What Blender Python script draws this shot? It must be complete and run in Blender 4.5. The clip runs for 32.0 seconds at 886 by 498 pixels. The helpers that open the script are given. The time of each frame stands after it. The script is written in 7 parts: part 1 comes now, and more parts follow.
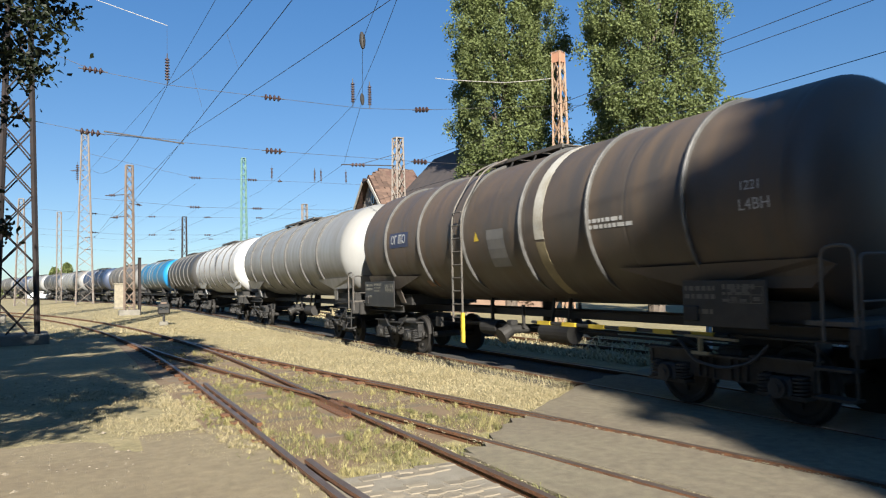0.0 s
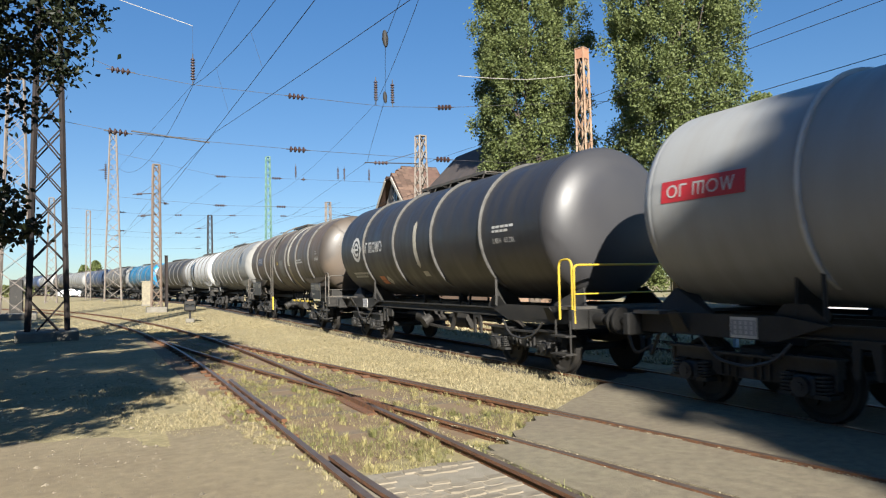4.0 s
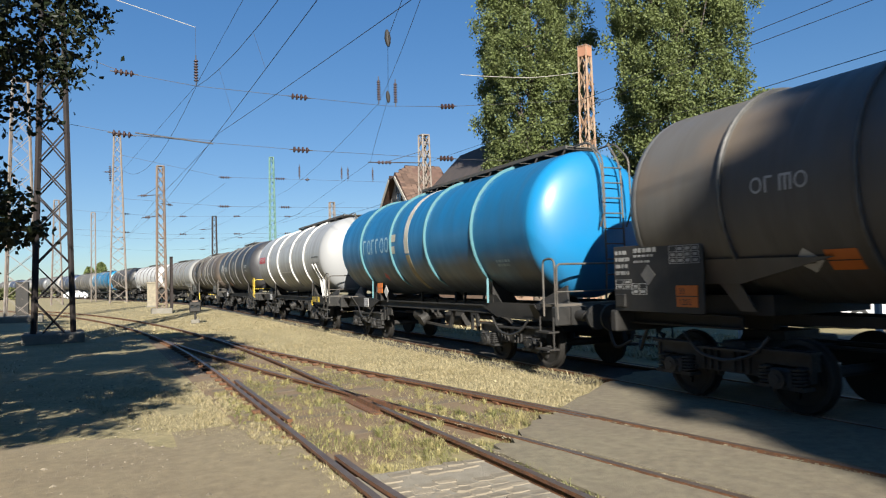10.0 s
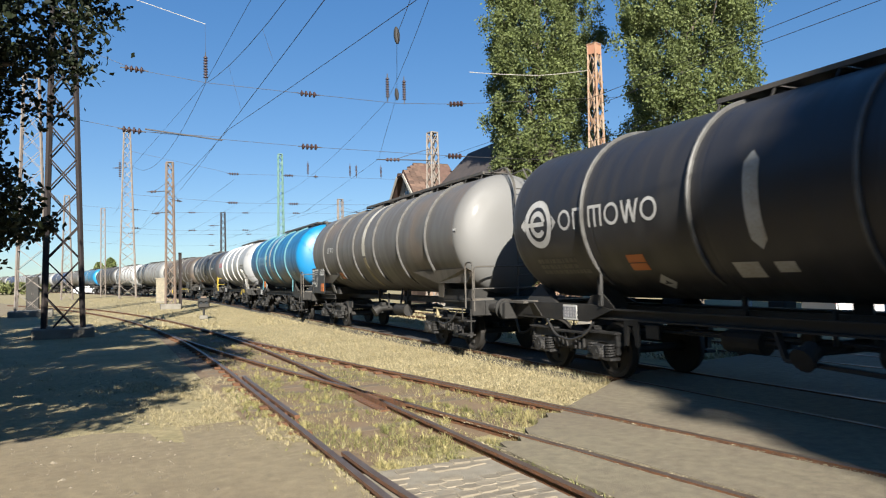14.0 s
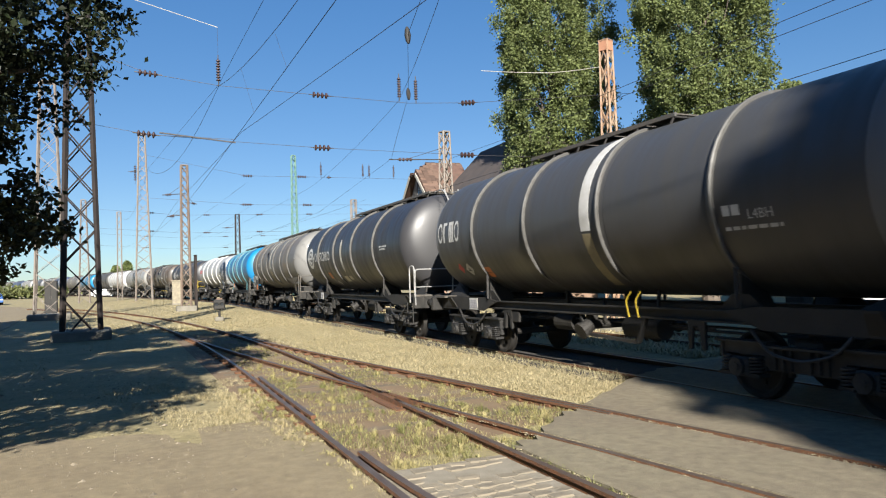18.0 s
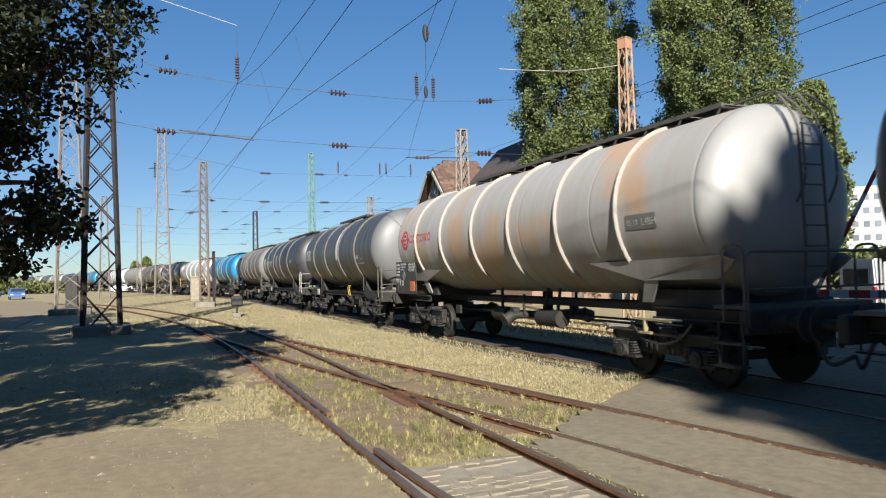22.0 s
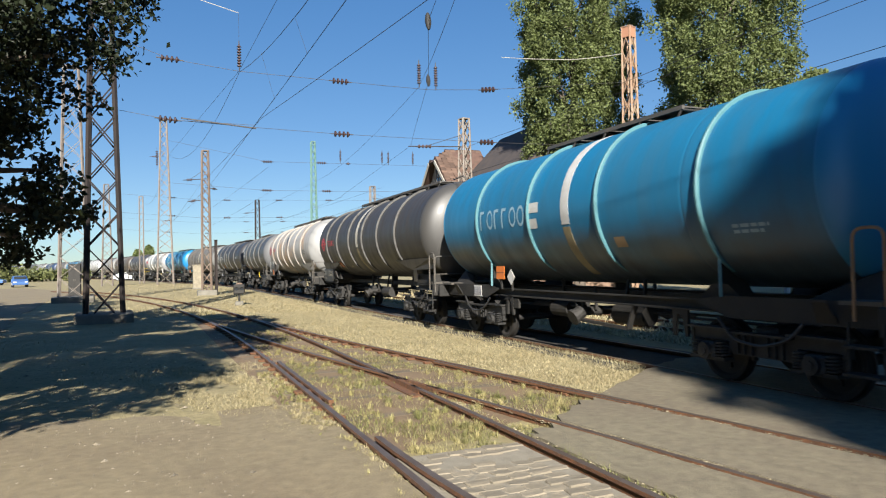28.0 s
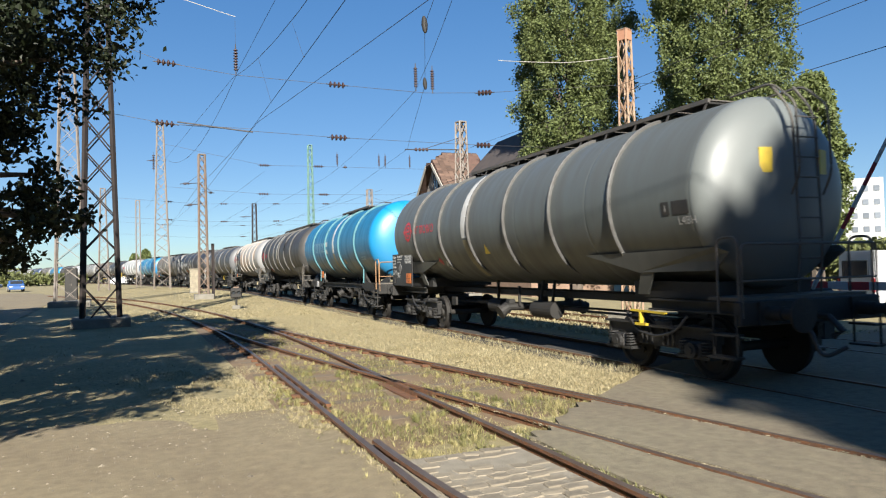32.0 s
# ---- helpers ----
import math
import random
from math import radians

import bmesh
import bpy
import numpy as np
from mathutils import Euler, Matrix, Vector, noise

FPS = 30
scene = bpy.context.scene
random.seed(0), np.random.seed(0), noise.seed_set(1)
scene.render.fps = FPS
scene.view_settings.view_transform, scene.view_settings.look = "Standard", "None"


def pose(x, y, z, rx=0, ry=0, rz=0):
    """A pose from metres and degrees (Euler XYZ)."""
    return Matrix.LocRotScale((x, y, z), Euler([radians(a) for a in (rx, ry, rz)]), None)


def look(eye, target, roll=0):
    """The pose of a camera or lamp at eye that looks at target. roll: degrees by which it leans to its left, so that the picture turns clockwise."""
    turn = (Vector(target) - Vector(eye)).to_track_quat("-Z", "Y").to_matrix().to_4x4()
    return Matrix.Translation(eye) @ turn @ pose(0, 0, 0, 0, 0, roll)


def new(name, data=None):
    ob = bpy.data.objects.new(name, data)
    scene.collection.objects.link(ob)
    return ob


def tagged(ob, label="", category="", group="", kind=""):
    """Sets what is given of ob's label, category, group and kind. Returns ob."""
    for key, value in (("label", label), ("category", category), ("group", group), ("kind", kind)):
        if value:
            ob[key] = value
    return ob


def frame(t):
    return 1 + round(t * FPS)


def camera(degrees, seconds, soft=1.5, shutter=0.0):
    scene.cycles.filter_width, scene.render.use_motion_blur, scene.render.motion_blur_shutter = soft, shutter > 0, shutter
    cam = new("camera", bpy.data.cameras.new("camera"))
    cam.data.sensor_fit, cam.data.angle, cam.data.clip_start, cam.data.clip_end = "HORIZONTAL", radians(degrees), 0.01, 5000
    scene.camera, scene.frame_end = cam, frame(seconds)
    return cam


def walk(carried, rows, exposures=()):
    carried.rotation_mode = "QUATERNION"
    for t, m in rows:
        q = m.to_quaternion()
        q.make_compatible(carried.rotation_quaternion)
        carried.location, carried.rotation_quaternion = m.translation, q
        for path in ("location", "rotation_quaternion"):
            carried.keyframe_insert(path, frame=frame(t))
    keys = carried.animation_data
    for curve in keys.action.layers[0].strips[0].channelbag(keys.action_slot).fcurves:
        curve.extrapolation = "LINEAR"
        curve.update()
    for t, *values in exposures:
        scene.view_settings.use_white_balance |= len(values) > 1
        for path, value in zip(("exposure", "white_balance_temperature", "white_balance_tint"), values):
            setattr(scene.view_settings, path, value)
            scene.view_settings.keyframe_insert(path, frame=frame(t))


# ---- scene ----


# ---- camera ----
cam = camera(64.18, 32.0, soft=1.15, shutter=0.25)
EYE = (0.0, 0.0, 1.8)
# seconds, then the camera's turn in degrees; it stands on one spot
PATH = (
    (0, 92.60, 1.14, -27.48), (0.5, 92.61, 1.31, -26.98), (1, 92.60, 1.32, -26.56), (1.5, 92.59, 1.09, -26.26),
    (2, 92.59, 1.06, -26.00), (2.5, 92.52, 1.06, -25.83), (3, 92.49, 1.19, -25.72), (3.5, 92.48, 1.17, -25.66),
    (5.5, 92.32, 1.03, -25.62), (6, 92.30, 1.19, -25.61), (6.5, 92.27, 1.19, -25.65), (7, 92.29, 1.26, -25.66),
    (7.5, 92.32, 1.45, -25.65), (8, 92.39, 1.53, -25.72), (8.5, 92.44, 1.49, -25.67), (9, 92.45, 1.42, -25.54),
    (9.5, 92.39, 1.66, -25.37), (10, 92.38, 1.56, -25.27), (10.5, 92.33, 1.31, -25.19), (11, 92.28, 1.41, -25.13),
    (11.5, 92.25, 1.41, -25.05), (12, 92.27, 1.33, -25.05), (12.5, 92.23, 1.23, -24.92), (13, 92.20, 1.10, -24.89),
    (13.5, 92.22, 1.17, -24.75), (14, 92.20, 1.19, -24.65), (14.5, 92.18, 1.01, -24.58), (16.5, 91.93, 1.13, -24.25),
    (17, 91.90, 1.34, -24.12), (17.5, 92.05, 1.56, -23.86), (18, 92.16, 1.85, -23.53), (18.5, 92.20, 2.07, -23.26),
    (19, 92.19, 1.87, -22.96), (19.5, 92.23, 1.50, -22.77), (20, 92.21, 1.22, -22.61), (20.5, 92.21, 1.34, -22.49),
    (21, 92.15, 1.48, -22.36), (21.5, 92.10, 1.35, -22.30), (22, 92.05, 1.39, -22.22), (22.5, 92.01, 1.24, -22.14),
    (23, 91.98, 1.21, -22.12), (23.5, 91.92, 1.39, -21.99), (24, 91.87, 1.47, -21.97), (24.5, 91.78, 1.36, -21.94),
    (25, 91.71, 1.27, -21.93), (25.5, 91.61, 1.08, -21.94), (27.5, 91.24, 1.22, -22.05), (28, 91.17, 1.22, -22.06),
    (28.5, 91.20, 1.38, -22.09), (29, 91.24, 1.43, -22.11), (29.5, 91.33, 1.54, -22.15), (30, 91.36, 1.53, -22.18),
    (30.5, 91.41, 1.40, -22.20), (31, 91.41, 1.50, -22.23), (31.5, 91.41, 1.54, -22.24), (32, 91.41, 1.43, -22.28),
   
)
walk(cam, [(t, pose(*EYE, rx, ry, rz)) for t, rx, ry, rz in PATH],
     [(0, 1.59), (5.5, 1.55), (7, 1.37), (8, 1.35), (10, 1.4), (13, 1.55), (19.5, 1.56), (21, 1.47), (23.5, 1.37), (26, 1.45), (29, 1.51), (32, 1.54)])
scene.view_settings.exposure = 1.49

# ---- light ----
SUN_AZ, SUN_EL = radians(17.5), radians(28)   # light travels towards +y, a little towards +x
world = bpy.data.worlds.new("world")
scene.world = world
world.use_nodes = True
wn = world.node_tree
sky = wn.nodes.new("ShaderNodeTexSky")
sky.sky_type, sky.sun_disc = "NISHITA", False
sky.sun_elevation, sky.sun_rotation = SUN_EL, math.pi + SUN_AZ
sky.air_density, sky.dust_density, sky.ozone_density = 1.0, 0.0, 4.5
wn.nodes["Background"].inputs[1].default_value = 0.077
hue = wn.nodes.new("ShaderNodeHueSaturation")
hue.inputs["Hue"].default_value = 0.511
hue.inputs["Saturation"].default_value = 1.52
even = wn.nodes.new("ShaderNodeGamma")
even.inputs[1].default_value = 0.62
wn.links.new(sky.outputs[0], even.inputs[0])
wn.links.new(even.outputs[0], hue.inputs["Color"])
red = wn.nodes.new("ShaderNodeSeparateColor")
haze = wn.nodes.new("ShaderNodeMapRange")
haze.inputs[1].default_value, haze.inputs[2].default_value = 1.5, 3.2
tint = wn.nodes.new("ShaderNodeMix")
tint.data_type, tint.blend_type = "RGBA", "MULTIPLY"
tint.inputs["B"].default_value = (0.78, 0.94, 1.1, 1)
wn.links.new(even.outputs[0], red.inputs[0])
wn.links.new(red.outputs[0], haze.inputs[0])
wn.links.new(haze.outputs[0], tint.inputs["Factor"])
wn.links.new(hue.outputs[0], tint.inputs["A"])
wn.links.new(tint.outputs["Result"], wn.nodes["Background"].inputs[0])
sun = new("sun", bpy.data.lights.new("sun", "SUN"))
sun.data.energy, sun.data.angle, sun.data.color = 5.0, radians(0.53), (1.0, 0.95, 0.86)
sun_to = Vector((math.sin(SUN_AZ) * math.cos(SUN_EL), math.cos(SUN_AZ) * math.cos(SUN_EL), -math.sin(SUN_EL)))
sun.matrix_world = look((0, 0, 30), Vector((0, 0, 30)) + sun_to)

# ---- materials ----
MATS = {}


def mat(name, color, rough=0.6, metal=0.0, var=None, scale=6.0, amount=0.5, bump=0.0, bump_scale=60.0, per_object=0.0, spec=0.5, coat=0.0, streak=False, island=0.0, grain=0.0):
    """A procedural surface: base colour mixed with a second colour by two noises, grain as bump."""
    if name in MATS:
        return MATS[name]
    m = bpy.data.materials.new(name)
    m.use_nodes = True
    nt, bs = m.node_tree, m.node_tree.nodes["Principled BSDF"]
    bs.inputs["Roughness"].default_value, bs.inputs["Metallic"].default_value = rough, metal
    bs.inputs["Specular IOR Level"].default_value = spec
    bs.inputs["Coat Weight"].default_value = coat
    col = nt.nodes.new("ShaderNodeRGB").outputs[0]
    col.default_value = (*color, 1)
    tc = nt.nodes.new("ShaderNodeTexCoord")
    src = tc.outputs["Object"]
    if var:
        vec = src
        if streak:
            mp = nt.nodes.new("ShaderNodeMapping")
            mp.inputs["Scale"].default_value = (1.0, 1.0, 0.12) if streak is True else streak
            nt.links.new(src, mp.inputs[0])
            vec = mp.outputs[0]
        big = nt.nodes.new("ShaderNodeTexNoise")
        big.inputs["Scale"].default_value, big.inputs["Detail"].default_value = scale, 6.0
        nt.links.new(vec, big.inputs["Vector"])
        fine = nt.nodes.new("ShaderNodeTexNoise")
        fine.inputs["Scale"].default_value, fine.inputs["Detail"].default_value = scale * 9, 4.0
        nt.links.new(src, fine.inputs["Vector"])
        mx = nt.nodes.new("ShaderNodeMath")
        mx.operation = "MULTIPLY_ADD"
        mx.inputs[1].default_value = 0.35
        nt.links.new(fine.outputs[0], mx.inputs[0])
        sm = nt.nodes.new("ShaderNodeMath")
        sm.operation = "MULTIPLY"
        sm.inputs[1].default_value = 0.65
        nt.links.new(big.outputs[0], sm.inputs[0])
        nt.links.new(sm.outputs[0], mx.inputs[2])
        rp = nt.nodes.new("ShaderNodeMapRange")
        rp.inputs[1].default_value, rp.inputs[2].default_value = 0.36, 0.64
        rp.inputs[3].default_value, rp.inputs[4].default_value = 0.0, amount
        nt.links.new(mx.outputs[0], rp.inputs[0])
        mix = nt.nodes.new("ShaderNodeMix")
        mix.data_type = "RGBA"
        nt.links.new(rp.outputs[0], mix.inputs["Factor"])
        nt.links.new(col, mix.inputs["A"])
        mix.inputs["B"].default_value = (*var, 1)
        col = mix.outputs["Result"]
    if per_object or island:
        hs = nt.nodes.new("ShaderNodeHueSaturation")
        if per_object:
            rnd = nt.nodes.new("ShaderNodeObjectInfo").outputs["Random"]
        else:
            rnd = nt.nodes.new("ShaderNodeNewGeometry").outputs["Random Per Island"]
        r2 = nt.nodes.new("ShaderNodeMapRange")
        a = per_object or island
        r2.inputs[3].default_value, r2.inputs[4].default_value = 1 - a, 1 + a
        nt.links.new(rnd, r2.inputs[0])
        nt.links.new(r2.outputs[0], hs.inputs["Value"])
        nt.links.new(col, hs.inputs["Color"])
        col = hs.outputs[0]
    if grain:
        gn = nt.nodes.new("ShaderNodeTexNoise")
        gn.inputs["Scale"].default_value, gn.inputs["Detail"].default_value = 70.0, 3.0
        nt.links.new(src, gn.inputs["Vector"])
        g2 = nt.nodes.new("ShaderNodeTexNoise")
        g2.inputs["Scale"].default_value, g2.inputs["Detail"].default_value = 9.0, 8.0
        nt.links.new(src, g2.inputs["Vector"])
        add = nt.nodes.new("ShaderNodeMath")
        add.operation = "ADD"
        nt.links.new(gn.outputs[0], add.inputs[0])
        nt.links.new(g2.outputs[0], add.inputs[1])
        gr = nt.nodes.new("ShaderNodeMapRange")
        gr.inputs[1].default_value, gr.inputs[2].default_value = 0.7, 1.3
        gr.inputs[3].default_value, gr.inputs[4].default_value = 1 - grain, 1 + grain
        nt.links.new(add.outputs[0], gr.inputs[0])
        gh = nt.nodes.new("ShaderNodeHueSaturation")
        nt.links.new(gr.outputs[0], gh.inputs["Value"])
        nt.links.new(col, gh.inputs["Color"])
        col = gh.outputs[0]
    nt.links.new(col, bs.inputs["Base Color"])
    if bump:
        bn = nt.nodes.new("ShaderNodeTexNoise")
        bn.inputs["Scale"].default_value, bn.inputs["Detail"].default_value = bump_scale, 5.0
        nt.links.new(src, bn.inputs["Vector"])
        bp = nt.nodes.new("ShaderNodeBump")
        bp.inputs["Strength"].default_value, bp.inputs["Distance"].default_value = bump, 0.02
        nt.links.new(bn.outputs[0], bp.inputs["Height"])
        nt.links.new(bp.outputs[0], bs.inputs["Normal"])
    MATS[name] = m
    return m


def tank_paint(name, color, dirt, rough=0.4, rust=None, dirt_amount=0.6, metal=0.0, grime_shade=(0.035, 0.031, 0.027), grime_shade_amount=0.6):
    """Tank paint with streaks of dirt running down the shell, rust or oil patches, and a darker lower flank: grime,
    with the shade of the belly put into the colour.
    """
    if name in MATS:
        return MATS[name]
    m = bpy.data.materials.new(name)
    m.use_nodes = True
    nt, bs = m.node_tree, m.node_tree.nodes["Principled BSDF"]
    bs.inputs["Metallic"].default_value = metal
    bs.inputs["Coat Weight"].default_value, bs.inputs["Coat Roughness"].default_value = 0.06, 0.18
    tc = nt.nodes.new("ShaderNodeTexCoord")
    info = nt.nodes.new("ShaderNodeObjectInfo")

    def noise_of(scale, squash, detail=6.0):
        mp = nt.nodes.new("ShaderNodeMapping")
        mp.inputs["Scale"].default_value = squash
        nt.links.new(tc.outputs["Object"], mp.inputs[0])
        n = nt.nodes.new("ShaderNodeTexNoise")
        n.noise_dimensions = "4D"
        n.inputs["Scale"].default_value, n.inputs["Detail"].default_value = scale, detail
        ml = nt.nodes.new("ShaderNodeMath")
        ml.operation = "MULTIPLY"
        ml.inputs[1].default_value = 37.0
        nt.links.new(info.outputs["Random"], ml.inputs[0])
        nt.links.new(ml.outputs[0], n.inputs["W"])
        nt.links.new(mp.outputs[0], n.inputs["Vector"])
        return n.outputs[0]

    def ramp(v, lo, hi, a, b):
        r = nt.nodes.new("ShaderNodeMapRange")
        for i, x in enumerate((lo, hi, a, b)):
            r.inputs[i + 1].default_value = x
        nt.links.new(v, r.inputs[0])
        return r.outputs[0]

    def mixed(f, a, b):
        mx = nt.nodes.new("ShaderNodeMix")
        mx.data_type = "RGBA"
        nt.links.new(f, mx.inputs["Factor"])
        if isinstance(a, tuple):
            mx.inputs["A"].default_value = (*a, 1)
        else:
            nt.links.new(a, mx.inputs["A"])
        mx.inputs["B"].default_value = (*b, 1)
        return mx.outputs["Result"]

    streaks = noise_of(1.6, (0.35, 2.2, 0.35))
    col = mixed(ramp(streaks, 0.38, 0.66, 0.0, dirt_amount), color, dirt)
    cloud = noise_of(0.55, (1, 1, 1))
    col = mixed(ramp(cloud, 0.45, 0.7, 0.0, dirt_amount * 0.8), col, dirt)
    if rust:
        spot = noise_of(0.75, (0.8, 0.9, 0.9), 8.0)
        col = mixed(ramp(spot, 0.52, 0.64, 0.0, 0.75), col, rust)
    # darkens the lower flank: grime, and belly shade put into the colour
    if grime_shade_amount:
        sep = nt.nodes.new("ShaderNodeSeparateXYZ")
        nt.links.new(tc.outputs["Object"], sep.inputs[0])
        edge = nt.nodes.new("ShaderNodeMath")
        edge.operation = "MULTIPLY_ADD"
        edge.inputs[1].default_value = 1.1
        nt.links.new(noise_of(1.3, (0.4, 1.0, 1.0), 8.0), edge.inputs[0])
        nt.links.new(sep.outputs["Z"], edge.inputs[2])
        col = mixed(ramp(edge.outputs[0], 3.0, 2.3, 0.0, grime_shade_amount), col, grime_shade)
    grain = noise_of(55.0, (1, 1, 1), 3.0)
    col = mixed(ramp(grain, 0.5, 0.8, 0.0, 0.25), col, dirt)
    nt.links.new(col, bs.inputs["Base Color"])
    nt.links.new(ramp(streaks, 0.3, 0.7, rough - 0.06, rough + 0.2), bs.inputs["Roughness"])
    bp = nt.nodes.new("ShaderNodeBump")
    bp.inputs["Strength"].default_value, bp.inputs["Distance"].default_value = 0.066, 0.03
    nt.links.new(noise_of(1.1, (1, 1.5, 1), 2.0), bp.inputs["Height"])
    nt.links.new(bp.outputs[0], bs.inputs["Normal"])
    MATS[name] = m
    return m


# ---- mesh helpers ----
def link_mesh(name, bm, material, smooth=False, sharp=35.0):
    me = bpy.data.meshes.new(name)
    if smooth:
        for f in bm.faces:
            f.smooth = True
        for e in bm.edges:
            if len(e.link_faces) == 2 and e.calc_face_angle(0) > radians(sharp):
                e.smooth = False
    bm.to_mesh(me)
    bm.free()
    me.materials.append(material)
    return me


def part(name, bm, material, parent=None, label="", smooth=False, at=None):
    """Links a bmesh (or a mesh) as one mesh object under a thing or a part."""
    me = bm if isinstance(bm, bpy.types.Mesh) else link_mesh(name, bm, material, smooth)
    ob = new(name, me)
    if parent is not None:
        ob.parent = parent
    if at is not None:
        ob.matrix_basis = at
    if label:
        ob["label"] = label
    return ob


def thing(name, label, category, at=None, group="", kind=""):
    ob = new(name)
    ob.empty_display_size = 0.2
    if at is not None:
        ob.matrix_basis = at
    return tagged(ob, label, category, group, kind)


def bx(bm, c, s, rot=None, bevel=0.0):
    """A box of size s round c."""
    m = Matrix.Translation(c) @ (rot.to_4x4() if rot is not None else Matrix.Identity(4)) @ Matrix.Diagonal((*s, 1))
    vs = bmesh.ops.create_cube(bm, size=1.0, matrix=m)["verts"]
    if bevel:
        es = {e for v in vs for e in v.link_edges}
        bmesh.ops.bevel(bm, geom=list(es), offset=bevel, segments=1, affect="EDGES")
    return bm


def rod(bm, a, b, r, seg=8, r2=None, caps=True):
    """A round bar from a to b."""
    a, b = Vector(a), Vector(b)
    d = b - a
    m = Matrix.Translation((a + b) / 2) @ d.to_track_quat("Z", "Y").to_matrix().to_4x4()
    bmesh.ops.create_cone(bm, cap_ends=caps, segments=seg, radius1=r, radius2=r if r2 is None else r2, depth=d.length, matrix=m)
    return bm


def bar(bm, a, b, w, t=None):
    """A square bar from a to b."""
    a, b = Vector(a), Vector(b)
    d = b - a
    m = Matrix.Translation((a + b) / 2) @ d.to_track_quat("Z", "Y").to_matrix().to_4x4() @ Matrix.Diagonal((w, t or w, d.length, 1))
    bmesh.ops.create_cube(bm, size=1.0, matrix=m)
    return bm


def pipe(bm, pts, r, seg=7):
    """A bent round bar through the points."""
    pts = [Vector(p) for p in pts]
    rings = []
    for i, p in enumerate(pts):
        d = (pts[min(i + 1, len(pts) - 1)] - pts[max(i - 1, 0)]).normalized()
        q = d.to_track_quat("Z", "Y")
        rings.append([bm.verts.new(p + q @ Vector((r * math.cos(2 * math.pi * k / seg), r * math.sin(2 * math.pi * k / seg), 0))) for k in range(seg)])
    for u, v in zip(rings, rings[1:]):
        for k in range(seg):
            bm.faces.new((u[k], u[(k + 1) % seg], v[(k + 1) % seg], v[k]))
    bm.faces.new(rings[0][::-1])
    bm.faces.new(rings[-1])
    return bm


def arc_bend(corners, r=0.08, n=4):
    """A polyline with its inner corners rounded."""
    out = [Vector(corners[0])]
    for a, b, c in zip(corners, corners[1:], corners[2:]):
        a, b, c = Vector(a), Vector(b), Vector(c)
        u, v = (a - b).normalized() * r, (c - b).normalized() * r
        for k in range(n + 1):
            s = k / n
            out.append(b + u * (1 - s) ** 2 + v * s ** 2)
    out.append(Vector(corners[-1]))
    return out


def revolve(bm, profile, axis_at, seg=48):
    """A body of revolution round the y axis: profile rows (y, radius)."""
    ox, oz = axis_at
    rings = []
    for y, r in profile:
        if r < 1e-4:
            rings.append([bm.verts.new((ox, y, oz))])
        else:
            rings.append([bm.verts.new((ox + r * math.cos(2 * math.pi * k / seg), y, oz + r * math.sin(2 * math.pi * k / seg))) for k in range(seg)])
    for u, v in zip(rings, rings[1:]):
        for k in range(seg):
            a, b, c, d = u[k % len(u)], u[(k + 1) % seg % len(u)], v[(k + 1) % seg % len(v)], v[k % len(v)]
            vs = []
            for x in (a, b, c, d):
                if x not in vs:
                    vs.append(x)
            if len(vs) > 2:
                bm.faces.new(vs)
    bmesh.ops.recalc_face_normals(bm, faces=bm.faces)
    return bm


def sheet(bm, pts, thick, axis):
    """A plate: a polygon pushed along axis by thick."""
    vs = [bm.verts.new(p) for p in pts]
    f = bm.faces.new(vs)
    ex = bmesh.ops.extrude_face_region(bm, geom=[f])
    bmesh.ops.translate(bm, vec=Vector(axis) * thick, verts=[v for v in ex["geom"] if isinstance(v, bmesh.types.BMVert)])
    bmesh.ops.recalc_face_normals(bm, faces=bm.faces)
    return bm


def fast(name, verts, faces, material, smooth=False):
    me = bpy.data.meshes.new(name)
    me.from_pydata(verts, [], faces)
    me.materials.append(material)
    if smooth:
        me.polygons.foreach_set("use_smooth", [True] * len(me.polygons))
    return me

# ---- plan of the tracks ----
TRAIN_X = 8.55                    # centre line of the train's track, straight up to BEND
BEND = 57.0


def line_pose(s):
    """Place and heading (radians, to the left) of the train's track at the path length s."""
    if s <= BEND:
        return TRAIN_X, s, 0.0
    a = s - BEND
    c = 0.0052
    if a <= 30:
        return TRAIN_X - c * a * a / 2, s - c * c * a ** 3 / 6, c * a
    x0, h0, b = TRAIN_X - c * 450, c * 30, a - 30
    d = 0.0009
    h = h0 + d * b
    return x0 - math.sin(h0) * b - d * b * b / 2, BEND + 30 - 0.12 + math.cos(h0) * b, h


def left_track(y):
    return 2.75 - (0.003 * (y - 14) ** 2 if y > 14 else 0.0)


def right_track(y):
    if y > 28:
        return left_track(y)
    if y > 12:
        return left_track(y) + 0.0054 * (28 - y) ** 2
    return left_track(12) + 1.382 + 0.15 * (12 - y)


# ---- ground ----
M_RAIL = mat("rail steel", (0.072, 0.038, 0.021), 0.85, 0.1, (0.16, 0.066, 0.026), 16.0, 1.0, 0.6, 120.0)
M_RAILTOP = mat("polished rail head", (0.1428, 0.1134, 0.0924), 0.5, 0.5, (0.0924, 0.0588, 0.0378), 3.0, 0.7)
M_SLEEPER = mat("sleeper wood", (0.1008, 0.0756, 0.0504), 0.95, 0.0, (0.1579, 0.1201, 0.0756), 4.0, 0.8, 0.6, 40.0, per_object=0.2)
M_GRASS_GROUND = mat("dry turf", (0.25, 0.207, 0.108), 0.95, 0.0, (0.1705, 0.1436, 0.06888), 0.9, 0.9, 0.9, 25.0, grain=0.3)
